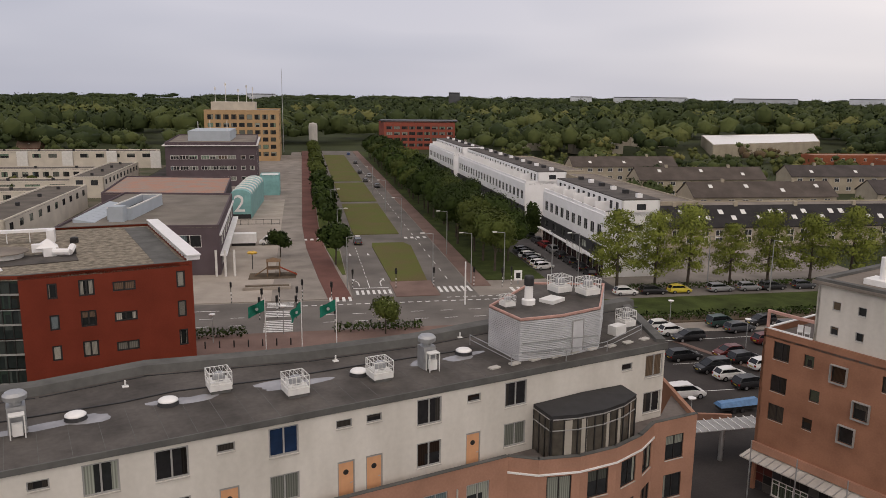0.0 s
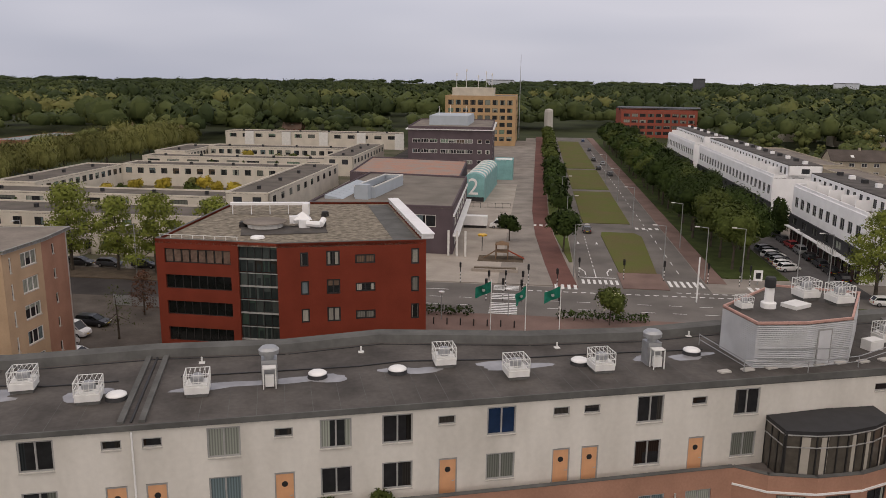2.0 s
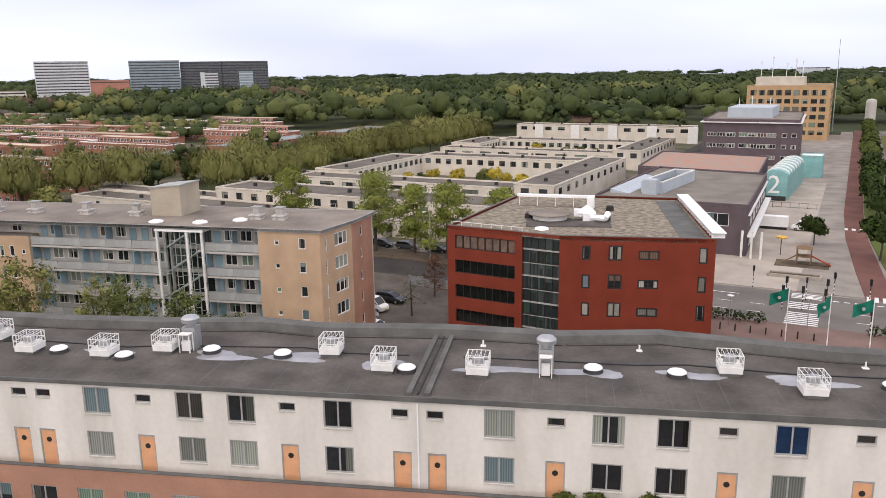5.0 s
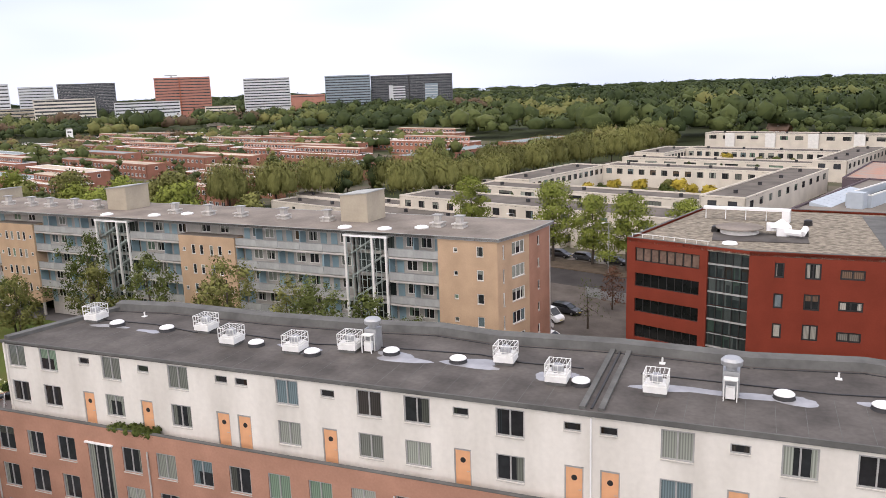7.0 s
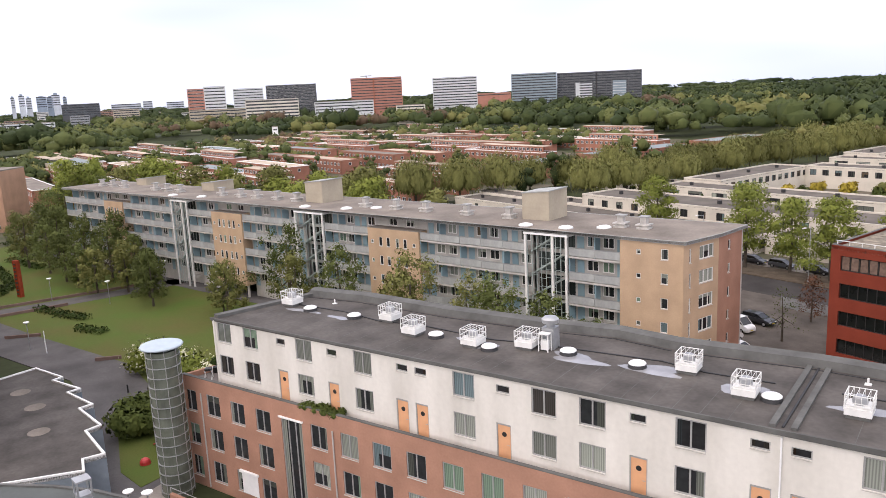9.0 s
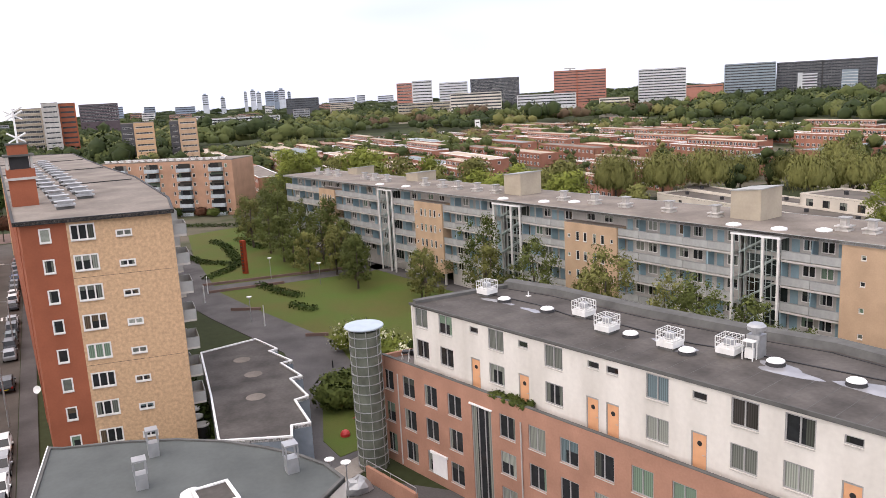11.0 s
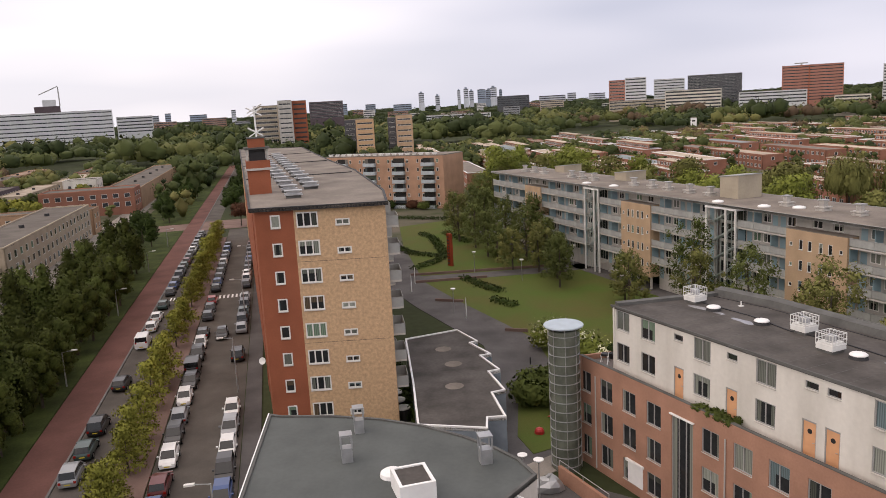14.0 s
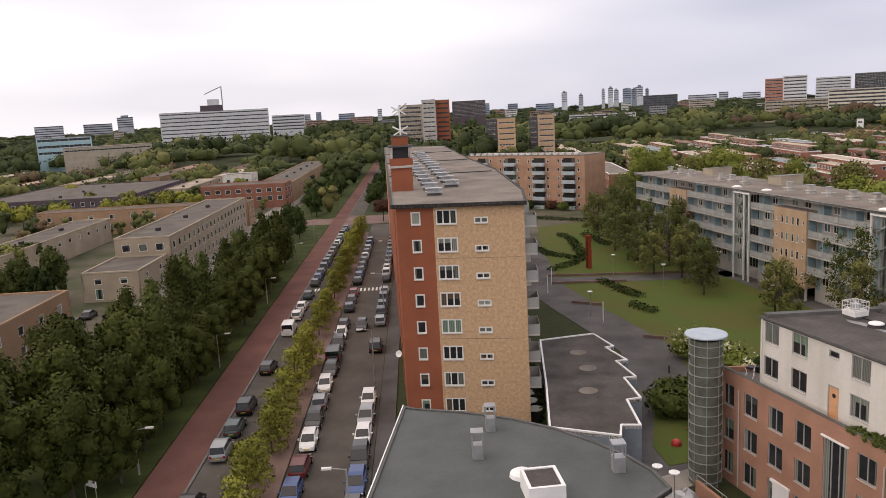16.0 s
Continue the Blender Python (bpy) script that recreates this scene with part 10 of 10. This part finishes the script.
def park_lamp(x, y, h=4.0):
    t = thing("park_lamp", "short park lamp with a white disc head", "park lamp", pose(x, y, 0.08), "park lamps")
    part("post", shared(("pp", h), lambda: Shape().tube((0, 0, 0), (0, 0, h), 0.06, 0.05, 8).mesh("post", POST_GREY)), None, t)
    part("head", shared(("ph", h), lambda: Shape().spin([(0.1, h - 0.25), (0.42, h), (0.42, h + 0.06), (0.1, h + 0.12)], 14).mesh("head", WHITE_PAINT)), None, t)


for x, y in ((-150, -5.5), (-141, 3.5), (-153, 14), (-182, -2), (-60.5, 1.0), (-36, 101), (-22, 104), (-30.5, 99.5), (33, 109), (24.5, 72), (40.6, 99.8), (-46.5, 101), (23.5, 106), (-120, -8)):
    park_lamp(x, y)


def traffic_light(x, y, turn, h=3.4):
    t = thing("traffic_light", "black traffic light on a striped post", "traffic light", pose(x, y, 0.1, 0, 0, turn), "traffic lights")
    part("post", shared("tlp", lambda: Shape().tube((0, 0, 0), (0, 0, 3.0), 0.06, n=8).mesh("post", BLACK)), None, t)
    for k in range(3):
        part("stripe", shared(("tls", k), lambda: Shape().tube((0, 0, 0.3 + k * 0.6), (0, 0, 0.6 + k * 0.6), 0.065, n=8).mesh("stripe", WHITE_PAINT)), None, t)
    part("head", shared("tlh", lambda: Shape().box(-0.13, -0.14, 2.6, 0.13, 0.14, 3.4).box(-0.2, -0.02, 2.5, 0.2, 0.02, 3.5).mesh("head", BLACK)), None, t)


for q, s in ((-5.0, 2.6), (2.4, 2.2), (9.0, 2.2), (16.0, 1.6), (-14.3, -8.5), (-14.4, -14.0), (-19.6, -9.0), (-19.7, -14.2), (-17.0, -8.2), (-17.2, -13.6), (-13.5, -3.8), (20.8, 0.5), (22.6, 1.2), (-8.9, -6.0), (-24.6, -4.0), (-9.0, -21.5)):
    traffic_light(*blvd(q, s), random.uniform(0, 360))


def flag(x, y, turn):
    t = thing("flag_pole", "white pole with a green flag", "flag", pose(x, y, 0.1), "green flags")
    part("pole", shared("fpole", lambda: Shape().tube((0, 0, 0), (0, 0, 7.5), 0.07, 0.05, 8).mesh("pole", WHITE_PAINT)), None, t)

    def cloth():
        s = Shape()
        n = 10
        v = []
        for i in range(n + 1):
            for j in range(7):
                px = -0.06 - i * 0.2
                v.append((px, 0.16 * math.sin(i * 0.9 + j * 0.5) * (0.3 + i / n), 7.3 - j * 0.24 - 0.095 * i * (1 + 0.2 * math.sin(j))))
        return s.add(v, [(i * 7 + j, (i + 1) * 7 + j, (i + 1) * 7 + j + 1, i * 7 + j + 1) for i in range(n) for j in range(6)]).mesh("cloth", GREEN_FLAG, True)
    c = part("cloth", shared("fcloth", cloth), None, t, at=pose(0, 0, 0, 0, 0, turn))
    part("emblem", shared("femb", lambda: Shape().tube((-1.0, -0.12, 6.1), (-1.0, 0.12, 6.1), 0.2, n=12).mesh("emblem", STAIR_GREEN)), None, c)


for x, y, turn in ((-22.4, 95.0, 12), (-17.7, 94.4, 60), (-13.5, 95.6, 12)):
    flag(x, y, turn)
# sign portal on the boulevard corner
sp = thing("sign_post", "white bent sign post at the crossing", "sign post", pose(*blvd(12.0, -10), 0.1))
part("pole", Shape().tube((0, 0, 0), (0, 0, 7.0), 0.12, n=8), WHITE_PAINT, sp)
# sculpture in the park
sc = thing("park_sculpture", "tall rust-red steel column in the lawn", "sculpture", pose(-156.8, -10.6, 0.08, 0, 0, 35))
part("column", Shape().box(-0.55, -0.35, 0, 0.55, 0.35, 6.7), CORTEN, sc)
for k in range(9):
    part("relief", Shape().box(-0.35 + 0.1 * (k % 3), -0.42, 0.5 + k * 0.68, 0.2 + 0.1 * (k % 2), -0.35, 0.8 + k * 0.68), BLACK, sc)
# park benches, goal, low walls
for a, b in (((-148.7, -18.1), (-152.7, 11.0)), ((-142.3, -16.4), (-144.6, -3.0)), ((-128.2, -11.6), (-126.8, -6.8)), ((-109.3, 0.0), (-108.5, 3.2))):
    solid("low_wall", Shape().box(0, -0.12, 0, span(a, b), 0.12, 0.45), RED_BRICK_PAVE, "low reddish brick wall beside the path", "wall", "low walls", at=along(a, b) @ pose(0, 0, 0.08))
for p in ((-135.2, -16.4), (-117.0, -5.9), (-142, -16.5)):
    solid("white_post", shared("wpost", lambda: Shape().tube((0, 0, 0), (0, 0, 3.2), 0.07, n=8).mesh("white_post", WHITE_PAINT)), None, "thin white post beside the path", "post", "white posts", at=pose(*p, 0.08))
for x, y in ((-94.5, 3.0), (-91.5, 4.0), (-88.5, 6.0)):
    solid("bollard", shared("bol", lambda: Shape().spin([(0.09, 0), (0.09, 0.9), (0.03, 0.98)], 10).mesh("bollard", BLACK)), None, "black bollard on the school path", "bollard", "bollards", at=pose(x, y, 0.09))
# play things by the school
slide = thing("play_house", "yellow play house on the school lawn", "play house", pose(-75.6, 5.6, 0.14, 0, 0, 30))
part("box", Shape().box(-0.9, -0.7, 0.6, 0.9, 0.7, 1.5), TOY_YELLOW, slide)
part("roof", Shape().add([(-1.1, -0.9, 1.5), (1.1, -0.9, 1.5), (1.1, 0.9, 1.5), (-1.1, 0.9, 1.5), (-1.1, 0, 2.3), (1.1, 0, 2.3)], [(0, 1, 5, 4), (2, 3, 4, 5), (1, 2, 5), (3, 0, 4), (3, 2, 1, 0)]), TOY_YELLOW, slide)
part("ramp", Shape().add([(-0.9, -0.4, 0.7), (-0.9, 0.4, 0.7), (-2.4, 0.4, 0.05), (-2.4, -0.4, 0.05), (-0.9, -0.4, 0.8), (-0.9, 0.4, 0.8), (-2.4, 0.4, 0.15), (-2.4, -0.4, 0.15)], [(4, 5, 6, 7), (3, 2, 1, 0), (0, 4, 7, 3), (1, 2, 6, 5)]), TOY_RED, slide)
tun = thing("play_dome", "red plastic play tunnel on the school lawn", "play tunnel", pose(-73.6, 3.0, 0.14, 0, 0, 20))
part("shell", Shape().spin([(0.5, 0), (0.48, 0.28), (0.36, 0.48), (0.16, 0.6)], 16), TOY_RED, tun)
foil = thing("covered_heap", "heap under a crumpled silver cover", "covered heap", pose(-62.2, 3.2, 0.05))
rng_ = random.Random(4)
hv = [(0.9 * math.cos(k * 0.785) * r * rng_.uniform(0.85, 1.15), 1.3 * math.sin(k * 0.785) * r * rng_.uniform(0.85, 1.15), z * rng_.uniform(0.85, 1.15)) for r, z in ((1.0, 0.0), (1.0, 0.6), (0.7, 1.1), (0.25, 1.35)) for k in range(8)]
part("cover", Shape().add(hv, [(j * 8 + k, j * 8 + (k + 1) % 8, (j + 1) * 8 + (k + 1) % 8, (j + 1) * 8 + k) for j in range(3) for k in range(8)] + [tuple(range(24, 32))]), STEEL, foil, "crumpled silver cover")
park_lamp(-57.5, 2.2, 5.0)
yard = thing("yard_wall", "low brick ramp wall beside the stair tower", "wall", pose(-64.0, 4.4, 0, 0, 0, 29))
part("wall", Shape().box(0, -0.3, 0, 7, 0.0, 1.4), BRICK_ORANGE, yard)
part("rail", Shape().tube((0, -0.15, 1.9), (7, -0.15, 1.9), 0.03, n=6).tube((0, -0.15, 1.4), (0, -0.15, 1.9), 0.03, n=6).tube((3.5, -0.15, 1.4), (3.5, -0.15, 1.9), 0.03, n=6).tube((7, -0.15, 1.4), (7, -0.15, 1.9), 0.03, n=6), STEEL, yard)
# terrace furniture at the end of the white building
ch = thing("folding_chair", "folded white-framed chair with a dark cushion on the terrace", "chair", WB @ pose(-1.5, 0.2, 9.66, 0, 0, 40))
for a in (-0.3, 0.3):
    part("leg", Shape().tube((a, -0.4, 0), (a, 0.35, 0.95), 0.03, n=6).tube((a, 0.4, 0), (a, -0.3, 0.8), 0.03, n=6), WHITE_PAINT, ch)
part("cushion", Shape().box(-0.28, -0.2, 0.72, 0.28, 0.4, 0.92), BLACK, ch)
pt = thing("plant_pot", "dark pot with a clipped plant on the terrace", "plant pot", WB @ pose(-2.3, 1.6, 9.66))
part("pot", Shape().spin([(0.25, 0), (0.34, 0.5), (0.3, 0.5)], 12), BLACK, pt)
part("plant", leaf_mesh("plant", leaf_cloud(np.random.default_rng(2), [(0, 0, 0.9, 0.45, 0.45, 0.45)], 140, 0.1), LEAF_DARK), None, pt)
# plaza: climbing frame, lamp tree, planter, bench
cf = thing("climbing_frame", "weathered wooden climbing frame with a slide on the plaza", "climbing frame", pose(*blvd(-18.6, 14.5), 0.12, 0, 0, 190))
part("deck", Shape().box(-1.2, -1.2, 1.4, 1.2, 1.2, 1.55), WOOD, cf)
for x in (-1.1, 1.1):
    for y in (-1.1, 1.1):
        part("post", Shape().box(x - 0.08, y - 0.08, 0, x + 0.08, y + 0.08, 2.9), WOOD, cf)
part("roof", Shape().add([(-1.3, -1.3, 2.8), (1.3, -1.3, 2.8), (1.3, 1.3, 2.8), (-1.3, 1.3, 2.8), (0, 0, 3.4)], [(0, 1, 4), (1, 2, 4), (2, 3, 4), (3, 0, 4), (3, 2, 1, 0)]), WOOD, cf)
part("slide", Shape().add([(-1.2, -0.4, 1.5), (-1.2, 0.4, 1.5), (-4.2, 0.4, 0.1), (-4.2, -0.4, 0.1), (-1.2, -0.4, 1.6), (-1.2, 0.4, 1.6), (-4.2, 0.4, 0.2), (-4.2, -0.4, 0.2)], [(4, 5, 6, 7), (3, 2, 1, 0), (0, 4, 7, 3), (1, 2, 6, 5)]), CORTEN, cf)
part("ladder", Shape().tube((1.2, -0.3, 1.5), (3.4, -0.3, 0.05), 0.06, n=6).tube((1.2, 0.3, 1.5), (3.4, 0.3, 0.05), 0.06, n=6), WOOD, cf)
slab("play_sand", blvd_strip(-23, -14.6, 11.8, 16.8), 0.12, 0.15, SOIL, "dark soft ground under the climbing frame", "play area")
pl = thing("plaza_planter", "long stone-edged planter on the plaza", "planter", pose(*blvd(-19.4, 5.0), 0.12, 0, 0, 10.3))
part("edge", ring([(-4, -1.1), (4, -1.1), (4, 1.1), (-4, 1.1)], 0.3, 0, 0.5), PLAZA, pl)
part("soil", Shape().box(-3.7, -0.8, 0, 3.7, 0.8, 0.35), SOIL, pl)
ft = thing("spring_sculpture", "yellow branching play sculpture on a pole", "play sculpture", pose(*blvd(-22.7, 20.3), 0.12))
part("pole", Shape().tube((0, 0, 0), (0, 0, 3.2), 0.07, n=8), BLACK, ft)
for k in range(5):
    a = k * math.tau / 5
    part("cup", Shape().spin([(0.2, 3.0), (0.4, 3.3), (0.3, 3.4)], 10, 0.6 * math.cos(a), 0.6 * math.sin(a)), TOY_YELLOW, ft)
fence = thing("plaza_fence", "dark metal fence across the plaza", "fence", along(blvd(-44, 72), blvd(-19, 72)) @ pose(0, 0, 0.12))
part("rail", Shape().box(0, -0.03, 1.3, 25, 0.03, 1.36).box(0, -0.03, 0.2, 25, 0.03, 0.26), BLACK, fence)
for k in range(14):
    part("post", shared("fpst", lambda: Shape().box(-0.04, -0.04, 0, 0.04, 0.04, 1.4).mesh("post", BLACK)), None, fence, at=pose(k * 1.92, 0, 0))
cont = thing("white_container", "white roofed trailer parked on the plaza", "trailer", pose(*blvd(-26.0, 45.0), 0.12, 0, 0, 10))
part("box", Shape().box(-2.7, -1.1, 0.6, 2.7, 1.1, 2.7), WHITE_PAINT, cont)
part("chassis", Shape().box(-2.5, -0.9, 0.0, 2.5, 0.9, 0.6), BLACK, cont)
for k in range(9):
    solid("bollard", shared("bol", lambda: None), None, "black bollard on the paved walk", "bollard", "bollards", at=pose(-34.5 + k * 1.8, 96.6 + k * 0.33, 0.1))
for x, y in ((-76.5, 90.8), (-74, 91.2), (-71.5, 91.6)):
    solid("fence_panel", shared("fpan", lambda: Shape().box(-1.2, -0.04, 0.1, 1.2, 0.04, 1.6).box(-1.25, -0.06, 0, -1.15, 0.06, 1.7).box(1.15, -0.06, 0, 1.25, 0.06, 1.7).mesh("fence_panel", POST_GREY)), None, "grey mesh fence panel in the yard", "fence", "yard fence panels", at=pose(x, y, 0.05, 0, 0, 10))
gd = slab("flower_bed", [(-66, 70.5), (-59, 72), (-60, 76), (-67, 74.5)], 0.05, 0.2, SOIL, "bare earth bed in the yard", "bed")
# sign board by the service road
sb = thing("advert_board", "lit white poster column at the crossing", "poster board", pose(*blvd(24.2, 2.5), 0.1, 0, 0, 10))
part("panel", Shape().box(-0.7, -0.1, 0.6, 0.7, 0.1, 2.4), WHITE_PAINT, sb)
part("picture", Shape().box(-0.4, -0.115, 1.0, 0.4, -0.1, 2.0), BLACK, sb)
part("leg", Shape().box(-0.1, -0.08, 0, 0.1, 0.08, 0.6), POST_GREY, sb)
sg = thing("street_sign", "white sign board on two posts by the cycle path", "sign", pose(*aven(-50, -11.0), 0.1, 0, 0, A_TURN + 60))
part("board", Shape().box(-0.8, -0.03, 2.0, 0.8, 0.03, 2.6), WHITE_PAINT, sg)
for k in range(4):
    part("bar", Shape().box(-0.6 + k * 0.32, -0.04, 2.2, -0.42 + k * 0.32, -0.03, 2.4), BLACK, sg)
for x in (-0.7, 0.7):
    part("post", Shape().tube((x, 0.04, 0), (x, 0.04, 2.6), 0.04, n=6), POST_GREY, sg)
